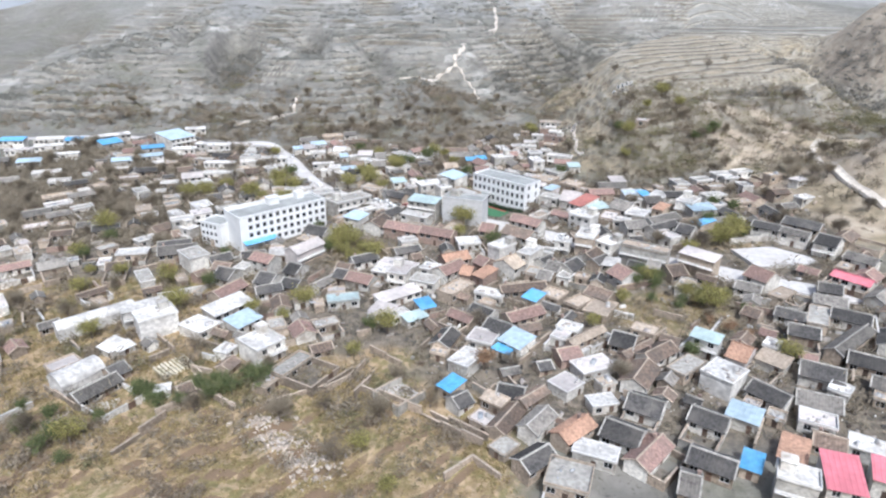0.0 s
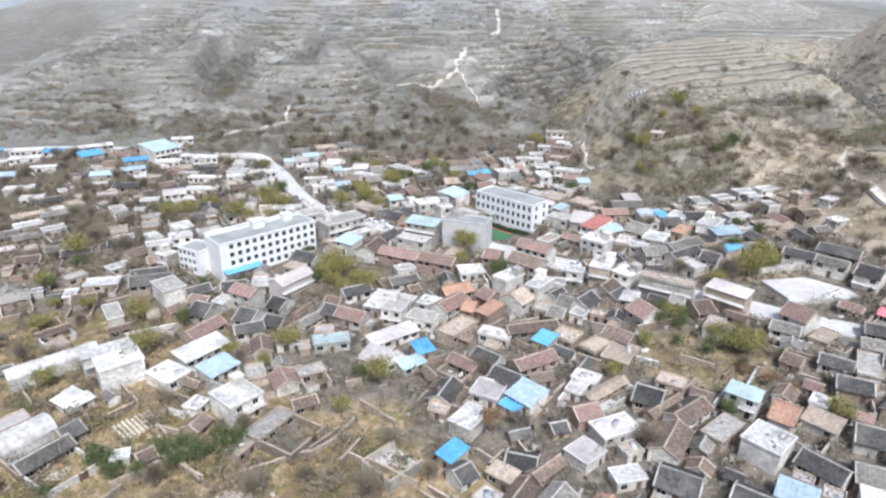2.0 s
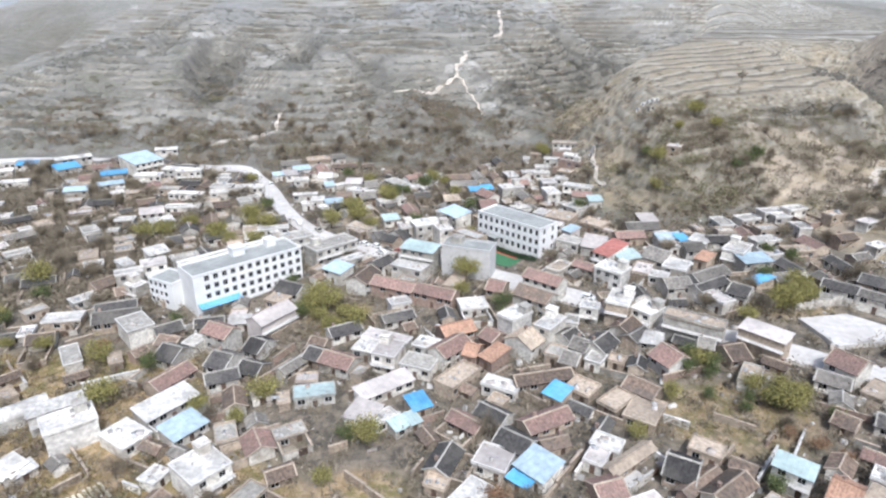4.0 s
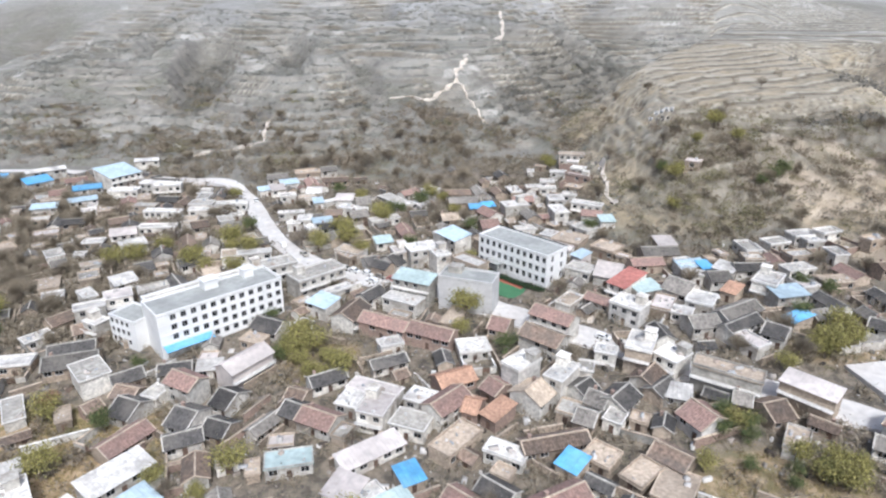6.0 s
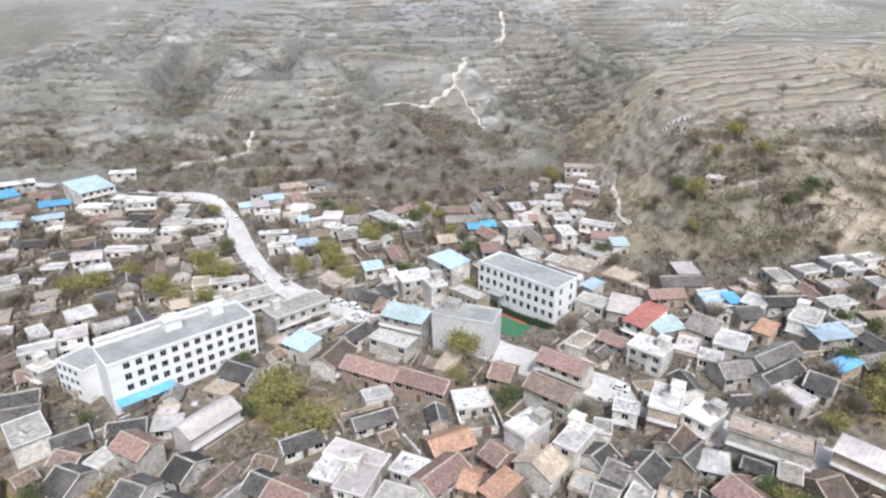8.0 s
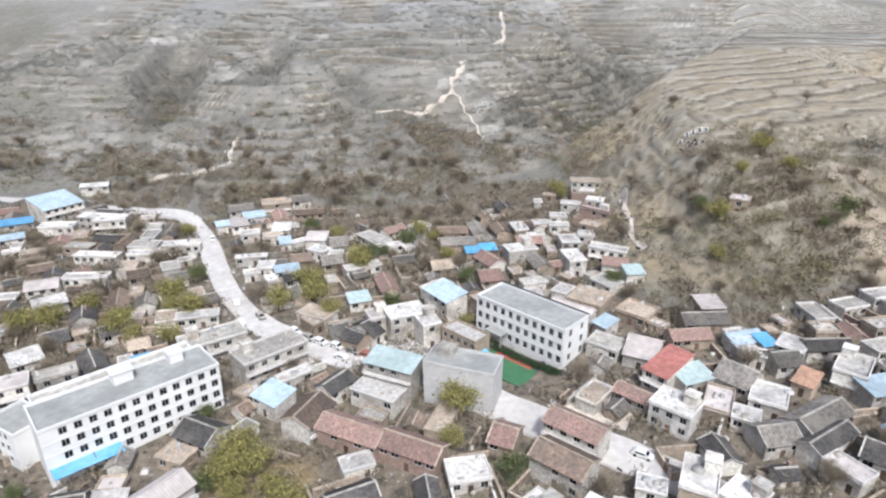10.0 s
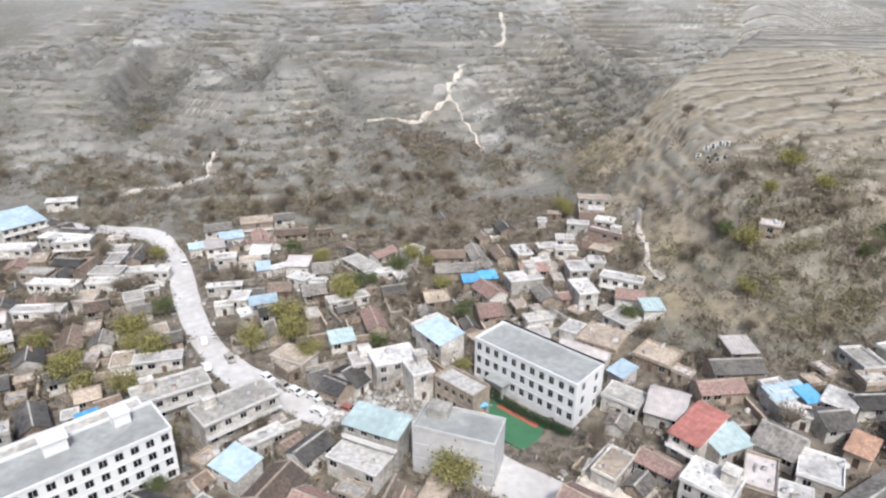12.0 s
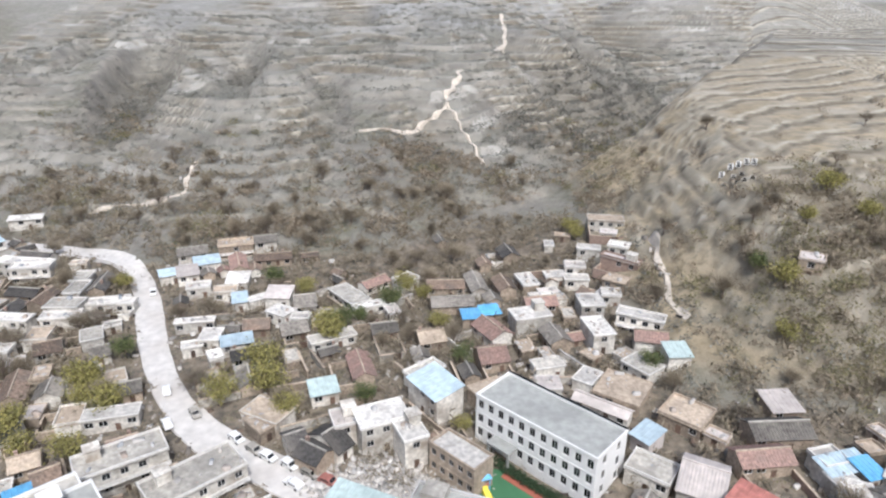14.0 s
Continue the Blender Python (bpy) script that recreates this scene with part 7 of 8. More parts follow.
field_wall([(-24.5, 129.0), (-9.0, 120.0), (5.0, 110.0)], "mud", 2.0)
field_wall([(-104.5, 129.9), (-91.5, 121.8)], "mud", 1.8)
field_wall([(-67.9, 134.4), (-53.4, 121.5)], "mud", 1.6)
field_wall([(-3.0, 100.2), (2.8, 105.9), (8.4, 100.3)], "mud", 1.9)
field_wall([(92.0, 208.0), (114.0, 212.5)], "plaster", 2.6)
field_wall([(92.5, 189.5), (106.0, 190.0)], "plaster", 1.4)
field_wall([(-83.0, 200.6), (-76.3, 208.1)], "plaster", 1.9)
field_wall([(-46.0, 124.0), (-33.0, 131.0), (-28.0, 138.0)], "mud", 1.5)

# ---- trees ----
def tube(g, p, q, r0, r1, n=6):
    p, q = Vector(p), Vector(q)
    d = (q - p).normalized()
    u = d.orthogonal().normalized()
    v = d.cross(u)
    k = len(g.v)
    for c, r in ((p, r0), (q, r1)):
        g.v += [tuple(c + r * (math.cos(2 * math.pi * i / n) * u + math.sin(2 * math.pi * i / n) * v)) for i in range(n)]
    g.f += [(k + i, k + (i + 1) % n, k + n + (i + 1) % n, k + n + i) for i in range(n)]


def tree_meshes(seed, high, spread, leaves, size, leaf, droop=0.0, twigs=0):
    """Trunk with limbs, and a crown of small leaf clumps set round the limb ends with gaps between."""
    rnd = random.Random(seed)
    g, ends = Geo(), []
    top = Vector((rnd.uniform(-0.3, 0.3), rnd.uniform(-0.3, 0.3), high * 0.45))
    tube(g, (0, 0, -0.4), top, 0.05 * high ** 0.9, 0.03 * high ** 0.9)
    for k in range(7):
        an = k * 2.4 + rnd.uniform(-0.4, 0.4)
        start = Vector((0, 0, high * rnd.uniform(0.25, 0.45))) + Vector((top.x, top.y, 0)) * 0.7
        mid = start + Vector((math.cos(an) * spread * rnd.uniform(0.3, 0.55), math.sin(an) * spread * rnd.uniform(0.3, 0.55), high * rnd.uniform(0.15, 0.3)))
        tube(g, start, mid, 0.02 * high, 0.012 * high, 5)
        for _ in range(3):
            e = mid + Vector((rnd.uniform(-0.5, 0.5) * spread, rnd.uniform(-0.5, 0.5) * spread, high * rnd.uniform(0.02, 0.3)))
            tube(g, mid, e, 0.01 * high, 0.004 * high, 4)
            ends += [e, (mid + e) / 2]
    trunk = g.mesh("trunk", MAT["bark"])
    c = Geo()
    for _ in range(leaves):
        e = rnd.choice(ends)
        s = spread * 0.26
        o = Vector((rnd.gauss(0, s), rnd.gauss(0, s), rnd.gauss(0, s * 0.8) - droop * rnd.random()))
        p, z = e + o, size * rnd.uniform(0.6, 1.4)
        n = Vector((rnd.uniform(-1, 1), rnd.uniform(-1, 1), rnd.uniform(-0.2, 1))).normalized()
        u = n.orthogonal().normalized() * z
        v = n.cross(u.normalized()) * z * 0.6
        c.face(p - u, p - v * 0.8, p + u, p + v)
    for _ in range(twigs):
        e = rnd.choice(ends)
        s = spread * 0.22
        p = e + Vector((rnd.gauss(0, s), rnd.gauss(0, s), rnd.gauss(0, s * 0.7)))
        q = p + (p - top * 0.8).normalized() * rnd.uniform(0.6, 1.5) + Vector((rnd.uniform(-0.4, 0.4), rnd.uniform(-0.4, 0.4), rnd.uniform(0, 0.6)))
        w = (q - p).orthogonal().normalized() * rnd.uniform(0.03, 0.07)
        c.face(p - w, p + w, q)
    return trunk, c.mesh("crown", MAT[leaf])


KINDS = {
    "leafy_tree": ([tree_meshes(s, 6.5, 3.0, 1900, 0.20, "leaf_yellow", 0.6) for s in (1, 2, 3)], "yellow-green leafy tree in autumn colour", "tree"),
    "green_tree": ([tree_meshes(s, 5.5, 2.6, 1700, 0.19, "leaf_green") for s in (4, 5)], "dull green bushy tree among the houses", "tree"),
    "rusty_tree": ([tree_meshes(s, 5.5, 2.6, 1200, 0.2, "leaf_rust") for s in (6,)], "small tree with rusty brown dry leaves", "tree"),
    "bare_tree": ([tree_meshes(s, 6.5, 3.2, 160, 0.15, "twigs", 0.0, 900) for s in (7, 8, 9, 10)], "nearly bare grey-brown tree with fine twigs", "tree"),
}


def tree(kind, x, y, scale=1.0):
    meshes, label, category = KINDS[kind]
    rnd = random.Random(int(x * 53 + y * 17))
    trunk, crown = rnd.choice(meshes)
    t = thing(kind, pose(x, y, float(ground(x, y)), 0, 0, rnd.uniform(0, 360)) @ Matrix.Scale(scale * rnd.uniform(0.85, 1.15), 4), label, category, kind.replace("_", " ") + "s of the valley")
    part("trunk", trunk, None, t)
    part("crown", crown, None, t)


for kind, spots in (
    ("leafy_tree", [(-141, 230, 1.3), (-41, 212, 1.3), (72, 170, 1.1), (-48, 170, 1), (-21, 108, 0.8), (-86, 110, 0.9), (90, 208, 1.3), (96, 211, 1), (-86.7, 280, 1.2), (-94, 262, 1.3), (-88, 258.5, 1.1), (-47, 287.5, 1.3), (-35, 305, 1.1), (-17, 326, 1.2), (75.5, 297, 1.0), (97.5, 327, 1.2), (88, 316, 0.9), (104, 318, 1), (-45, 217, 1.2), (-32, 203, 1.2), (-36, 208, 0.9), (-97, 185, 1.1), (-116, 191, 0.9), (-116, 267, 1.5), (-122, 264, 1.2), (-61, 240, 1.1), (-1, 230.5, 1.3), (88, 207, 1.1), (57, 182, 1), (-96, 267, 1.1), (-85, 279, 1), (-78, 273, 1.2), (-84, 275, 1.1), (-34, 300, 1.3), (-44, 280, 1.2), (-37, 272, 0.9), (72, 286, 0.9), (36, 364, 1.1), (-78, 258, 1), (-14, 96, 0.7), (69, 167, 0.9), (72, 164.5, 1), (66.5, 172, 0.8), (47, 170.4, 0.8), (76, 169, 0.7), (-39, 202, 0.8), (-35.5, 200.8, 0.7), (-46, 211.5, 1.1), (-43, 207, 0.8), (96, 217, 1.1), (91, 213, 1), (86, 208, 0.9), (37.5, 359, 1)]),
    ("green_tree", [(54, 180, 0.9), (58.5, 178, 0.8), (56, 170, 0.7), (62, 165, 0.7), (64, 169, 0.6), (80, 162, 0.8), (-49, 216, 0.8), (98, 213, 0.8), (55, 185, 1.1), (60, 181, 1), (-56, 128, 1.2), (-50, 131, 1.1), (-60, 126, 1), (-78, 126, 0.9), (-72, 123, 0.8), (70, 167, 1), (-135, 220, 1), (104, 237, 1), (90, 225, 1.1), (-85, 206, 0.8), (72, 305, 1.1), (44, 287, 0.9), (-57, 229, 0.8), (-32, 306, 1.2), (-27, 310, 1.1), (-20, 318, 1.1), (-90, 112, 1), (-95, 118, 0.9), (-80, 129, 0.7), (-76, 126.5, 0.75), (-83.5, 117, 0.6), (-64, 129.5, 0.8), (-61, 132, 0.7), (-54, 134, 0.75), (-67, 124, 0.7), (-99, 113, 0.8), (-91, 106.5, 0.8), (-104, 121, 0.7), (-84, 104, 0.7), (98, 242, 0.9), (112, 300, 1.2), (118, 306, 1.1), (106, 296, 1)]),
    ("rusty_tree", [(72, 153, 0.8), (76, 150, 0.7), (68, 157, 0.6), (6, 138, 1), (-52, 149, 0.7), (-97, 188, 0.9), (-5, 278, 0.8)]),
):
    for x, y, s in spots:
        if not on_way(x, y):
            tree(kind, x, y, s)


r, more = random.Random(31), 0
while more < 34:
    x, y = r.uniform(-140, 118), r.uniform(128, 335)
    if float(hills(x, y)) < 1.5 and not taken(x, y, 1.6) and not on_way(x, y) and taken(x, y, 9):
        tree("leafy_tree" if more % 3 else "green_tree", x, y, r.uniform(0.7, 1.15))
        more += 1


def wooded(x, y):
    """How thickly bare trees stand at a place, from 0 to 1."""
    up = float(hills(x, y))
    w = 0.0
    if -60 < x < 12 and y < 118 + (12 - x) * 0.5:
        w = 0.25
    elif -130 < x < 130 and 110 < y < 330 and up < 2:
        w = 0.3
    if x < -95 and 215 < y < 345:
        w = 0.9
    if -60 < x < 40 and 285 < y < 385:
        w = 0.45
    if -175 < x < -55 and 335 < y < 405:
        w = 0.4
    if 60 < x < 130 and 268 < y < 330:
        w = 0.5
    if 110 < x < 170 and 230 < y < 330:
        w = 0.1
    if up > 3:
        w = max(w, 0.3 * (1 - up / 60))
    if x < -60 and y < 195:
        w = 0.22
    return w * (0.3 + 0.7 * float(brow(x, y)) if float(spur_height(x, y)) > 3 else 1.0)


rnd = random.Random(12)
count = 0
while count < 290:
    x, y = rnd.uniform(-230, 170), rnd.uniform(105, 420)
    if rnd.random() < wooded(x, y) and not taken(x, y, 0.8) and not on_way(x, y):
        tree("bare_tree", x, y, rnd.uniform(0.55, 1.05))
        count += 1


# ---- scrub, grass, clutter: heaps nobody could count ----
def heap(name, centres, sizes, per, mat, label, category, flat=0.6, box=False, seed=5, lobes=1, thin=1.0, leaf=1.0):
    """One object of many small leaves (or blocks) in clumps round the centres."""
    r = np.random.RandomState(seed)
    if lobes > 1:
        centres, sizes = np.repeat(centres, lobes, 0), np.repeat(sizes, lobes)
        centres = centres + np.c_[r.normal(0, 0.45, (len(sizes), 2)), r.uniform(0, 0.25, len(sizes))] * sizes[:, None]
        sizes = sizes * r.uniform(0.3, 0.85, len(sizes))
    c, s = np.repeat(centres, per, 0), np.repeat(sizes, per)
    n = len(c)
    p = c + np.c_[r.normal(0, 0.42, (n, 2)) * s[:, None], np.abs(r.normal(0, 0.45, n)) * s * flat]
    u = r.normal(0, 1, (n, 3))
    u /= np.linalg.norm(u, axis=1)[:, None]
    w = np.cross(u, r.normal(0, 1, (n, 3)))
    w /= np.linalg.norm(w, axis=1)[:, None]
    if box:
        u[:, 2] *= 0.25
        w = np.cross(np.tile((0, 0, 1.0), (n, 1)), u)
        up = np.tile((0, 0, 1.0), (n, 1))
        a, b, h = (s * r.uniform(0.3, 1.0, n))[:, None], (s * r.uniform(0.2, 0.6, n))[:, None], (s * r.uniform(0.15, 0.8, n))[:, None]
        ring = [p + i * a * u + j * b * w + k * h * up for k in (-0.4, 1) for i, j in ((-1, -1), (1, -1), (1, 1), (-1, 1))]
        v = np.stack(ring, 1).reshape(-1, 3)
        q = np.array([(4, 5, 6, 7), (0, 1, 5, 4), (1, 2, 6, 5), (2, 3, 7, 6), (3, 0, 4, 7)])
        f = (np.arange(n)[:, None, None] * 8 + q).reshape(-1, 4)
    else:
        a = (leaf * s * r.uniform(0.07, 0.17, n) / thin ** 0.6)[:, None]
        v = np.stack([p - a * u, p + a * u - 0.5 * thin * a * w, p + thin * a * w], 1).reshape(-1, 3)
        f = np.arange(3 * n).reshape(-1, 3)
    me = bpy.data.meshes.new(name)
    me.vertices.add(len(v))
    me.vertices.foreach_set("co", v.ravel())
    me.loops.add(f.size)
    me.loops.foreach_set("vertex_index", f.ravel().astype(np.int32))
    me.polygons.add(len(f))
    me.polygons.foreach_set("loop_start", np.arange(0, f.size, f.shape[1]))
    me.polygons.foreach_set("loop_total", np.full(len(f), f.shape[1]))
    me.update()
    me.validate()
    me.materials.append(MAT[mat])
    return tagged(new(name, me), label, category, kind="stuff")


def on_ground(x, y):
    return np.c_[x, y, ground(x, y)]


R = np.random.RandomState(21)
x, y = R.uniform(-330, 330, 80000), R.uniform(260, 700, 80000)
up = hills(x, y)
want = smooth(0.5, 6, up) * (0.35 + 0.65 * smooth(-0.1, 0.5, wave(x, y, 38, 2.2))) * (1 - 0.55 * smooth(15, 45, up)) * (1 - smooth(5, 14, spur_height(x, y))) * (1 - 0.8 * smooth(0.05, 0.4, bluff(x, y)))
keep = R.uniform(0, 1, len(x)) < want * 0.75
keep[keep] &= ~np.array([on_way(a, b) or taken(a, b) for a, b in zip(x[keep], y[keep])])
x, y = x[keep][:13000], y[keep][:13000]
heap("hillside_scrub", on_ground(x, y), R.uniform(0.9, 3.4, len(x)), 26, "hill_scrub", "dry grey and olive scrub on the hillsides", "scrub")

x, y = R.uniform(-150, 40, 26000), R.uniform(88, 190, 26000)
keep = ((y < 122 + np.clip(12 - x, 0, 70) * 0.5) & (x < 14)) | ((x < -62) & (y < 190))
keep &= R.uniform(0, 1, len(x)) < 0.3 + 0.7 * smooth(-0.2, 0.4, wave(x, y, 12, 1.1))
keep[keep] &= ~np.array([taken(a, b) for a, b in zip(x[keep], y[keep])])
x, y = x[keep], y[keep]
heap("fallow_grass", on_ground(x, y), R.uniform(0.6, 2.2, len(x)), 18, "straw", "dry straw-coloured grass on the fallow land", "grass", 0.4)

x, y = R.uniform(-170, 130, 40000), R.uniform(112, 350, 40000)
keep = (hills(x, y) < 2) & ~((x < 10) & (y < 122 + np.clip(12 - x, 0, 70) * 0.5)) & ~((x < -62) & (y < 195))
keep &= R.uniform(0, 1, len(x)) < 0.8
keep[keep] &= ~np.array([on_way(a, b) or taken(a, b, -0.2) or not taken(a, b, 4.5) for a, b in zip(x[keep], y[keep])])
x, y = x[keep], y[keep]
third = int(len(x) * 0.42)
heap("yard_clutter", on_ground(x[:third], y[:third]), 0.3 + 1.1 * R.uniform(0, 1, third) ** 3, 1, "clutter", "stacked wood, stones and household clutter in the yards", "clutter", 0.2, True)
heap("yard_weeds", on_ground(x[third:], y[third:]), R.uniform(0.5, 1.5, len(x) - third), 12, "scrub", "dry weeds and bushes between the houses", "weeds", 0.6, thin=0.5)

x, y = R.uniform(-240, 175, 60000), R.uniform(100, 420, 60000)
keep = np.array([R.uniform() < 0.9 * wooded(a, b) ** 1.6 and not taken(a, b, 0.6) and not on_way(a, b) for a, b in zip(x, y)])
x, y = x[keep][:9000], y[keep][:9000]
at = on_ground(x, y)
at[:, 2] += 0.6
heap("bare_thicket", at, R.uniform(1.4, 3.4, len(x)), 40, "twigs", "grey-brown thicket of bare bushes and saplings", "thicket", 1.0, thin=0.28)

x, y = R.uniform(-320, 330, 16000), R.uniform(340, 640, 16000)
grown = np.maximum(np.maximum(flank(x, y), np.exp(-((x - 238) / 42) ** 2 - ((y - 420) / 70) ** 2)), 0.5 * gullies(x, y) * smooth(6, 20, hills(x, y)) * smooth(1, 0, spur_height(x, y)))
keep = (smooth(0.05, 0.95, grown) * (0.55 + 0.45 * wave(x, y, 24, 3.3)) > R.uniform(0, 1, len(x))) & (hills(x, y) > 3)
keep[keep] &= ~np.array([on_way(a, b) for a, b in zip(x[keep], y[keep])])
x, y = x[keep], y[keep]
heap("hillside_wood", on_ground(x, y), R.uniform(2.0, 5.0, len(x)), 40, "wood_dark", "dark bare wood on the flank of the far hill", "wood", 0.8, thin=0.5)

# bushes on the lower slopes and the spur
x, y = R.uniform(-300, 230, 40000), R.uniform(262, 520, 40000)
up = hills(x, y)
want = smooth(0.2, 1.5, up) * smooth(34, 10, up) * (0.15 + 0.85 * smooth(-0.1, 0.55, wave(x, y, 30, 6.1))) + 1.3 * brow(x, y) + 0.25 * smooth(1, 4, up) * smooth(105, 135, x) * smooth(355, 315, y)
_, cuts, place = terraces(x, y, rolling(x, y))
want *= (1 - 0.8 * smooth(0.05, 0.4, bluff(x, y))) * (1 - 0.75 * smooth(5, 14, spur_height(x, y)) * smooth(310, 350, y)) * (0.25 + 0.75 * (1 - cuts * smooth(0.62, 0.5, place)))
keep = R.uniform(0, 1, len(x)) < want * 0.6
keep[keep] &= ~np.array([on_way(a, b) or taken(a, b, 0.8) for a, b in zip(x[keep], y[keep])])
x, y = x[keep][:6000], y[keep][:6000]
size = 1.2 + 4.2 * R.uniform(0, 1, len(x)) ** 1.8
green = wave(x, y, 21, 8.8) + 0.5 * R.normal(0, 1, len(x)) > 0.45 - 0.8 * smooth(58, 80, x)
heap("hillside_bushes", on_ground(x[green], y[green]), size[green], 38, "bush", "olive bushes in clumps on the lower slopes", "bushes", 0.8, lobes=4, leaf=0.72)
heap("hillside_briars", on_ground(x[~green], y[~green]), size[~green], 22, "briar", "brown leafless briars on the terrace banks", "bushes", 0.7, lobes=4, thin=0.35)

# bushes and briars on the banks of the fallow land
x, y = R.uniform(-150, 12, 5000), R.uniform(92, 190, 5000)
keep = (((y < 118 + np.clip(12 - x, 0, 70) * 0.5) & (x < 10)) | ((x < -64) & (y < 188))) & (R.uniform(0, 1, len(x)) < 0.5 * smooth(0.0, 0.5, wave(x, y, 15, 2.7)) + 0.05)
keep[keep] &= ~np.array([taken(a, b, 0.5) for a, b in zip(x[keep], y[keep])])
x, y = x[keep][:620], y[keep][:620]
size = 0.9 + 3.0 * R.uniform(0, 1, len(x)) ** 2
green = wave(x, y, 17, 1.8) > 0.15
heap("fallow_bushes", on_ground(x[green], y[green]), size[green], 46, "bush", "olive bushes on the fallow land", "bushes", 0.8, lobes=4)
heap("fallow_briars", on_ground(x[~green], y[~green]), size[~green], 46, "briar", "brown briars and dry stalks on the fallow banks", "bushes", 0.7, lobes=4, thin=0.35)

# dry brush and loose rock on the bare shoulder
x, y = R.uniform(112, 200, 2600), R.uniform(195, 335, 2600)
keep = (bluff(x, y) > 0.05) & (R.uniform(0, 1, len(x)) < 0.15 + 0.6 * smooth(0.0, 0.5, wave(x, y, 16, 5.2)))
track = [p for p in WAYS if p[0] > 140 and 210 < p[1] < 310]
keep[keep] &= ~np.array([taken(a, b, 0.6) or any((a - p[0]) ** 2 + (b - p[1]) ** 2 < 49 for p in track) for a, b in zip(x[keep], y[keep])])
x, y = x[keep], y[keep]
half = len(x) * 2 // 3
heap("shoulder_briars", on_ground(x[:half], y[:half]), R.uniform(0.8, 3.0, half), 24, "briar", "brown briars on the bare shoulder of land", "bushes", 0.6, lobes=3, thin=0.4)
heap("shoulder_rocks", on_ground(x[half:], y[half:]), R.uniform(0.3, 1.3, len(x) - half), 1, "stones", "loose pale rocks on the bare shoulder of land", "rocks", 0.1, True)

# grass and low growth in the gardens among the houses
x, y = [], []
for gx, gy, ga, gb in GARDENS:
    x += list(gx + ga * 0.55 * R.normal(0, 1, 420))
    y += list(gy + gb * 0.55 * R.normal(0, 1, 420))
x, y = np.array(x), np.array(y)
keep = ~np.array([taken(a, b, 0.6) or on_way(a, b) for a, b in zip(x, y)])
x, y = x[keep], y[keep]
half = len(x) // 2
heap("garden_grass", on_ground(x[:half], y[:half]), R.uniform(0.6, 1.8, half), 20, "straw", "dry grass in the gardens between the houses", "grass", 0.4)
heap("garden_bushes", on_ground(x[half::3], y[half::3]), R.uniform(0.8, 2.4, len(x[half::3])), 26, "bush", "olive bushes in the gardens between the houses", "bushes", 0.8, lobes=3)

# things along the road's edges, goods and weeds in the yards
r, edge = random.Random(6), []
for k in range(900):
    wx, wy, w, z = r.choice(WAYS[:len(WAYS) // 2])
    an = r.uniform(0, 6.283)
    p = (wx + math.cos(an) * w * 1.12, wy + math.sin(an) * w * 1.12)
    if -110 < p[0] < 110 and not taken(*p) and not on_way(*p):
        edge.append((*p, z - 0.1))
heap("roadside_clutter", np.array(edge), 0.3 + 0.9 * R.uniform(0, 1, len(edge)) ** 2, 1, "clutter", "crates, bins, sacks and stalls along the roadside", "clutter", 0.1, True)
goods, growth = [], []
for hx, hy, turn, a, b, z in PATCHES:
    for k in range(r.randint(8, 26)):
        i, j = r.choice((-1, 1)) * a * r.random() ** 0.4, r.choice((-1, 1)) * b * r.random() ** 0.4
        c, s = math.cos(radians(turn)), math.sin(radians(turn))
        (goods if k % 2 else growth).append((hx + i * c - j * s, hy + i * s + j * c, z))
heap("courtyard_goods", np.array(goods), 0.25 + 0.8 * R.uniform(0, 1, len(goods)) ** 2, 1, "clutter", "firewood, tubs and tools lying in the courtyards", "clutter", 0.1, True)
heap("courtyard_weeds", np.array(growth), R.uniform(0.6, 1.7, len(growth)), 16, "bush", "weeds and shrubs growing in the courtyards", "weeds", 0.7)

line = np.linspace(0, 1, 60)
heap("hedge", on_ground(5.6 + 17.2 * line, 261.6 - 15.0 * line) + np.array((0, 0, 0.5)), np.full(60, 1.3), 160, "hedge", "clipped dark green hedge along the foot of the school", "hedge", 0.8)

spots, r = [], random.Random(4)
for hx, hy, turn, a, b, z in ROOFS:
    for _ in range(r.randint(2, 11)):
        i, j = r.uniform(-a, a), r.uniform(-b, b)
        c, s = math.cos(radians(turn)), math.sin(radians(turn))
        spots.append((hx + i * c - j * s, hy + i * s + j * c, z))
heap("rooftop_clutter", np.array(spots), 0.25 + 1.0 * R.uniform(0, 1, len(spots)) ** 2, 1, "roof_goods", "water tanks, crates and drying goods on the flat roofs", "clutter", 0.0, True)

x, y = R.normal(-14.5, 6, 1000), R.normal(252.5, 3.6, 1000)
heap("rubble_heap", on_ground(x, y), R.uniform(0.2, 0.95, len(x)), 2, "rubble", "pale grey heap of building rubble", "rubble", 0.5, True)
f = R.uniform(-1, 1, 520)
x, y = -38 + 9 * f + R.normal(0, 2.2, 520), 110 - 9 * f + R.normal(0, 2.2, 520)
heap("rubble_heap", on_ground(x, y), R.uniform(0.2, 0.8, len(x)), 2, "stones", "grey rubble and tumbled stones on the fallow slope", "rubble", 0.4, True)


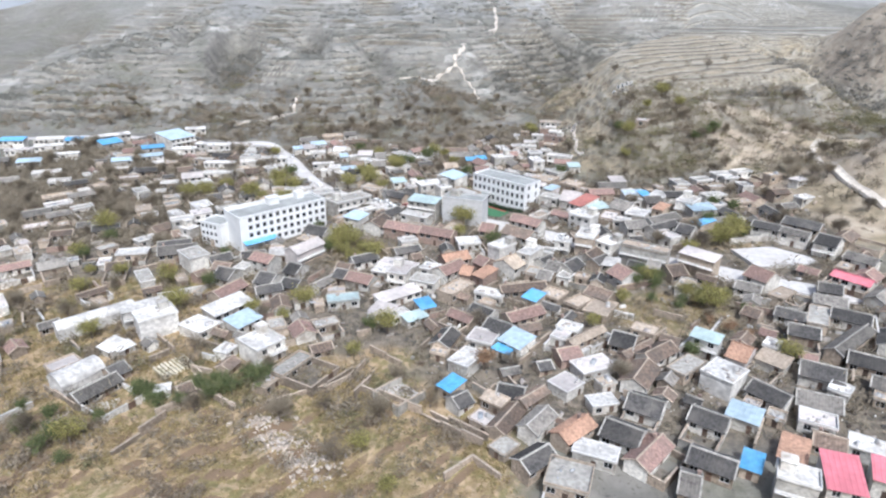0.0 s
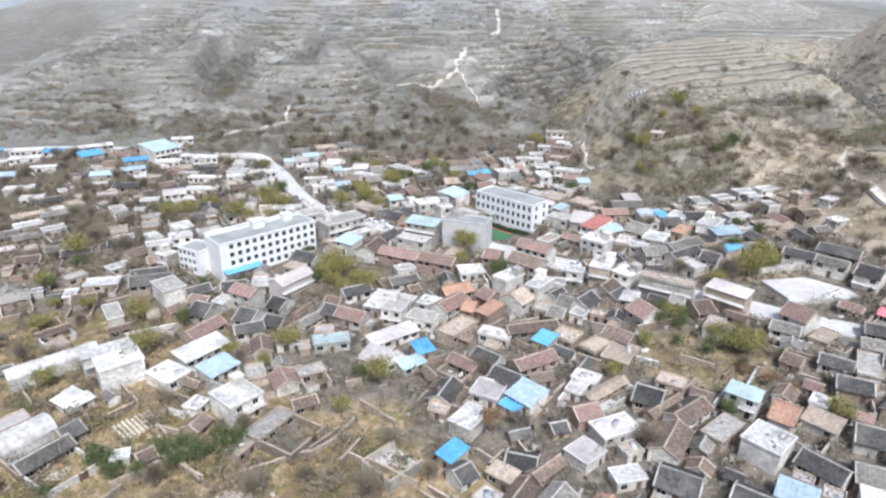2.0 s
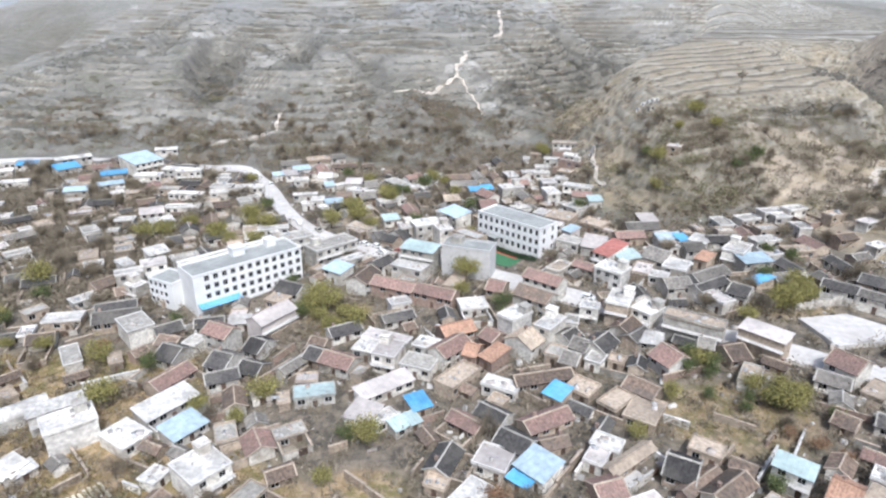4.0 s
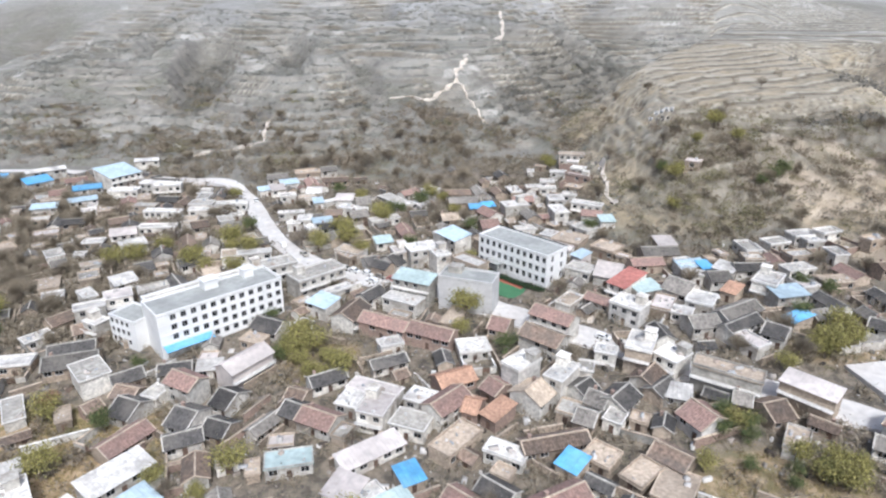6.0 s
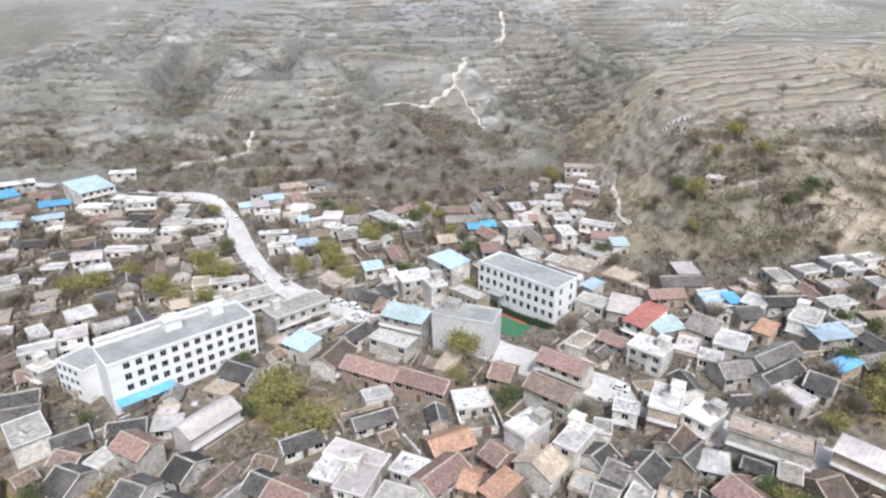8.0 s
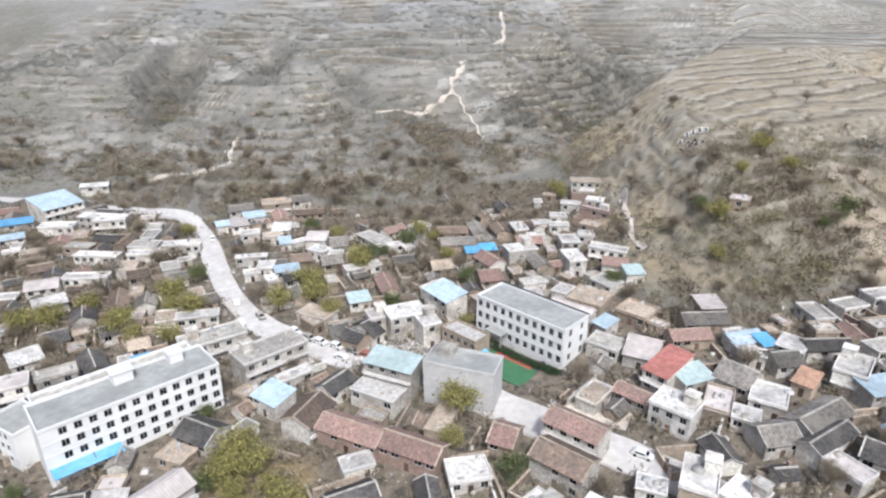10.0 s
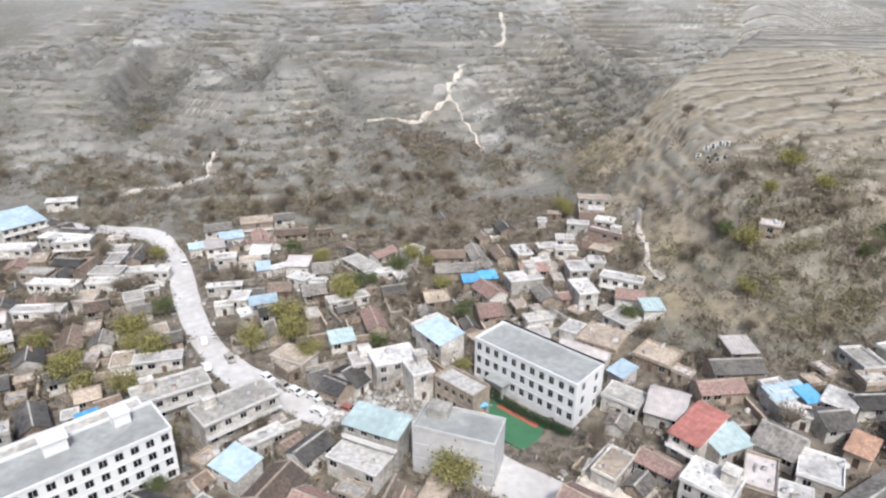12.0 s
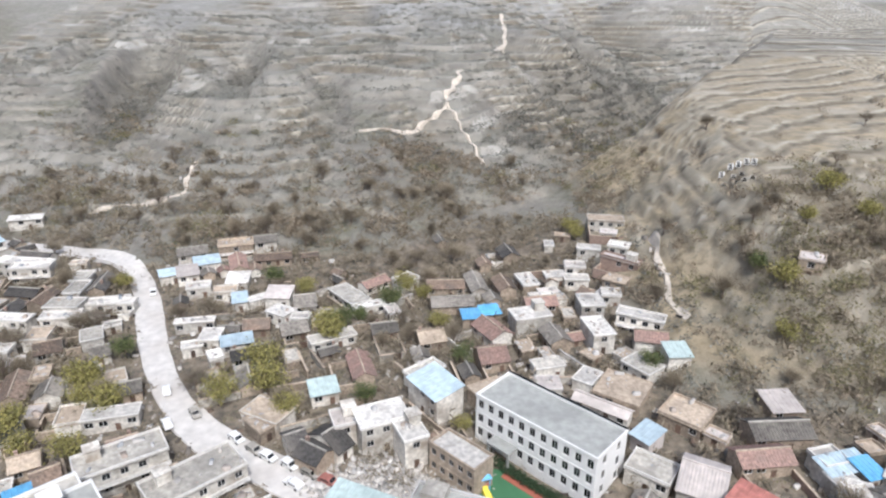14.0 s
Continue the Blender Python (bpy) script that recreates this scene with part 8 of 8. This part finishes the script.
# ---- vehicles, timber ----
def car(x, y, turn, paint, label):
    t = thing("car", pose(x, y, way_height(x, y), 0, 0, turn), label, "car", "cars on the road")
    g = Geo()
    prof = [(-2.1, 0.35), (2.1, 0.35), (2.15, 0.75), (1.2, 0.9), (0.6, 1.42), (-1.3, 1.45), (-2.05, 0.95)]
    n = len(prof)
    g.v = [(px, sy, pz) for sy in (-0.85, 0.85) for px, pz in prof]
    g.f = [tuple(range(n - 1, -1, -1))[::-1], tuple(range(2 * n - 1, n - 1, -1))] + [(i, (i + 1) % n, n + (i + 1) % n, n + i)[::-1] for i in range(n)]
    part("body", g, MAT[paint], t)
    part("windscreen", Geo().face((1.19, -0.72, 0.94), (1.19, 0.72, 0.94), (0.66, 0.66, 1.4), (0.66, -0.66, 1.4)), MAT["pane"], t)
    part("side_window", Geo().box(-1.3, 0.55, -0.87, -0.84, 0.95, 1.32), MAT["pane"], t)
    part("side_window", Geo().box(-1.3, 0.55, 0.84, 0.87, 0.95, 1.32), MAT["pane"], t)
    for sx in (-1.3, 1.35):
        for sy in (-0.8, 0.8):
            w = Geo()
            tube(w, (sx, sy - 0.1, 0.32), (sx, sy + 0.1, 0.32), 0.32, 0.32, 10)
            k = len(w.v)
            w.f += [tuple(range(k - 10, k)), tuple(range(k - 11, k - 21, -1))]
            part("wheel", w, MAT["pane"], t)


for cx, cy, turn, paint, label in (
    (-38.0, 259.6, -32, "bright", "white saloon car parked by the road"), (-33.2, 257.6, -34, "bright", "white saloon car parked by the road"),
    (-28.5, 255.4, -30, "concrete", "silver car parked by the road"), (-44.0, 257.0, 140, "bright", "white car standing on the wide road"),
    (-67.6, 280.0, 118, "bright", "white car driving on the village road"), (-24.5, 253.4, -26, "red", "red car parked by the road"),
    (-19.0, 251.2, -25, "bright", "white car parked by the road"), (36.0, 217.5, -30, "bright", "white car on the wide road"),
):
    car(cx, cy, turn, paint, label)
for cx, cy, turn, paint in ((-41.4, 261.6, -36, "concrete"), (-46.2, 264.8, -38, "bright"), (-31.0, 252.4, 148, "bright"), (-58.0, 272.5, -52, "concrete"), (-62.5, 268.6, 128, "bright"), (26.0, 224.5, -34, "concrete"), (61.0, 201.5, -28, "bright"), (-92.5, 327.0, -64, "bright")):
    car(cx, cy, turn, paint, "pale grey car parked by the road" if paint == "concrete" else "white saloon car parked by the road")


def play_frame(x, y, turn):
    """A climbing tower with a roof, a ladder and a slide."""
    t = thing("play_frame", pose(x, y, bpy.data.objects["sports_ground"].matrix_world.translation.z, 0, 0, turn), "blue and yellow climbing frame with a slide on the school ground", "play equipment")
    for px in (-1.0, 1.0):
        for py in (-1.0, 1.0):
            part("post", Geo().box(px - 0.09, px + 0.09, py - 0.09, py + 0.09, -0.3, 3.0), MAT["blue"], t)
    part("deck", Geo().box(-1.1, 1.1, -1.1, 1.1, 1.3, 1.45), MAT["red"], t)
    part("roof", Geo().face((-1.4, -1.4, 3.0), (1.4, -1.4, 3.0), (0, 0, 4.0)).face((1.4, -1.4, 3.0), (1.4, 1.4, 3.0), (0, 0, 4.0)).face((1.4, 1.4, 3.0), (-1.4, 1.4, 3.0), (0, 0, 4.0)).face((-1.4, 1.4, 3.0), (-1.4, -1.4, 3.0), (0, 0, 4.0)), MAT["blue"], t)
    part("slide", Geo().slab([(-0.5, -1.1, 1.45), (-0.5, -4.0, 0.15), (0.5, -4.0, 0.15), (0.5, -1.1, 1.45)], 0.15).box(-0.6, -0.5, -4.0, -1.1, 0.0, 0.9).box(0.5, 0.6, -4.0, -1.1, 0.0, 0.9), MAT["yellow"], t, "yellow plastic slide")
    part("ladder", Geo().box(-1.6, -1.1, -0.5, -0.4, -0.1, 1.4).box(-1.6, -1.1, 0.4, 0.5, -0.1, 1.4).box(-1.5, -1.2, -0.4, 0.4, 0.4, 0.5).box(-1.4, -1.1, -0.4, 0.4, 0.9, 1.0), MAT["yellow"], t)


play_frame(4.6, 253.6, 20)


def timber_stack(x, y, turn):
    t = thing("timber_stack", pose(x, y, float(ground(x, y)), 0, 0, turn), "rows of pale sawn beams laid out in a yard", "timber")
    for k in range(9):
        part("beam", Geo().box(-3.4 + 0.3 * math.sin(k * 2.0), 3.4 + 0.4 * math.sin(k * 3.1), k * 1.0 - 4.5, k * 1.0 - 3.9, -0.2, 0.5), MAT["lumber"], t)


timber_stack(-75.2, 139.5, -40)


def letter_board(x, y, high, bars, mat):
    """A pale board with plain dark bars in place of its writing, propped on the slope."""
    t = thing("letter_board", pose(x, y, float(ground(x, y)), 0, 0, -12), "white board with dark strokes propped on the terraced hillside" if mat == "bright" else "small weathered board with dark strokes on the terraced hillside", "sign", "letter boards on the hillside")
    part("board", Geo().box(-0.8, 0.8, 0, 0.12, 0.2, high), MAT[mat], t)
    for k in range(bars):
        z = 0.2 + (k + 0.7) * (high - 0.2) / (bars + 0.4)
        part("stroke", Geo().box(-0.6 + 0.2 * (k % 2), 0.6 - 0.15 * (k % 3), -0.04, 0, z - 0.2, z + 0.2), MAT["pane"], t)
    for px in (-0.6, 0.6):
        part("post", Geo().box(px - 0.06, px + 0.06, 0.12, 0.24, -1.2, high), MAT["wood"], t)


for k in range(5):
    letter_board(79.0 + 1.9 * k, 352.0 - 0.8 * k, 2.1, 3, "bright")
for k in range(6):
    letter_board(78.0 + 1.9 * (k % 3) + 0.7 * (k // 3), 346.5 - 6.0 * (k // 3) - 0.8 * (k % 3), 1.5, 2, "concrete")



# ---- distance ----
def far_range(name, radius, lo, hi, seed, mat, label):
    """A far ring of hazy mountains with an uneven crest."""
    g, n = Geo(), 360
    rows = []
    for k in range(n + 1):
        an = radians(-10 + 200 * k / n)
        x, y = radius * math.cos(an), radius * math.sin(an)
        top = lo + (hi - lo) * (0.5 + 0.5 * float(wave(x, y, radius * 0.09, seed))) + 0.1 * (hi - lo) * float(wave(x, y, radius * 0.02, seed + 1))
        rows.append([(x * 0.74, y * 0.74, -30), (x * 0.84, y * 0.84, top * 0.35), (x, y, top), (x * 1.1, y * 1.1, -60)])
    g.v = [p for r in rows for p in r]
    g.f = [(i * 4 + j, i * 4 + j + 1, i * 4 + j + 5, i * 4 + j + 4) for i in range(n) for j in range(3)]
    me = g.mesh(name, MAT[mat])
    me.polygons.foreach_set("use_smooth", [True] * len(me.polygons))
    return tagged(new(name, me), label, "mountains", kind="structure")


# the distance haze is mixed into this grey-blue base colour
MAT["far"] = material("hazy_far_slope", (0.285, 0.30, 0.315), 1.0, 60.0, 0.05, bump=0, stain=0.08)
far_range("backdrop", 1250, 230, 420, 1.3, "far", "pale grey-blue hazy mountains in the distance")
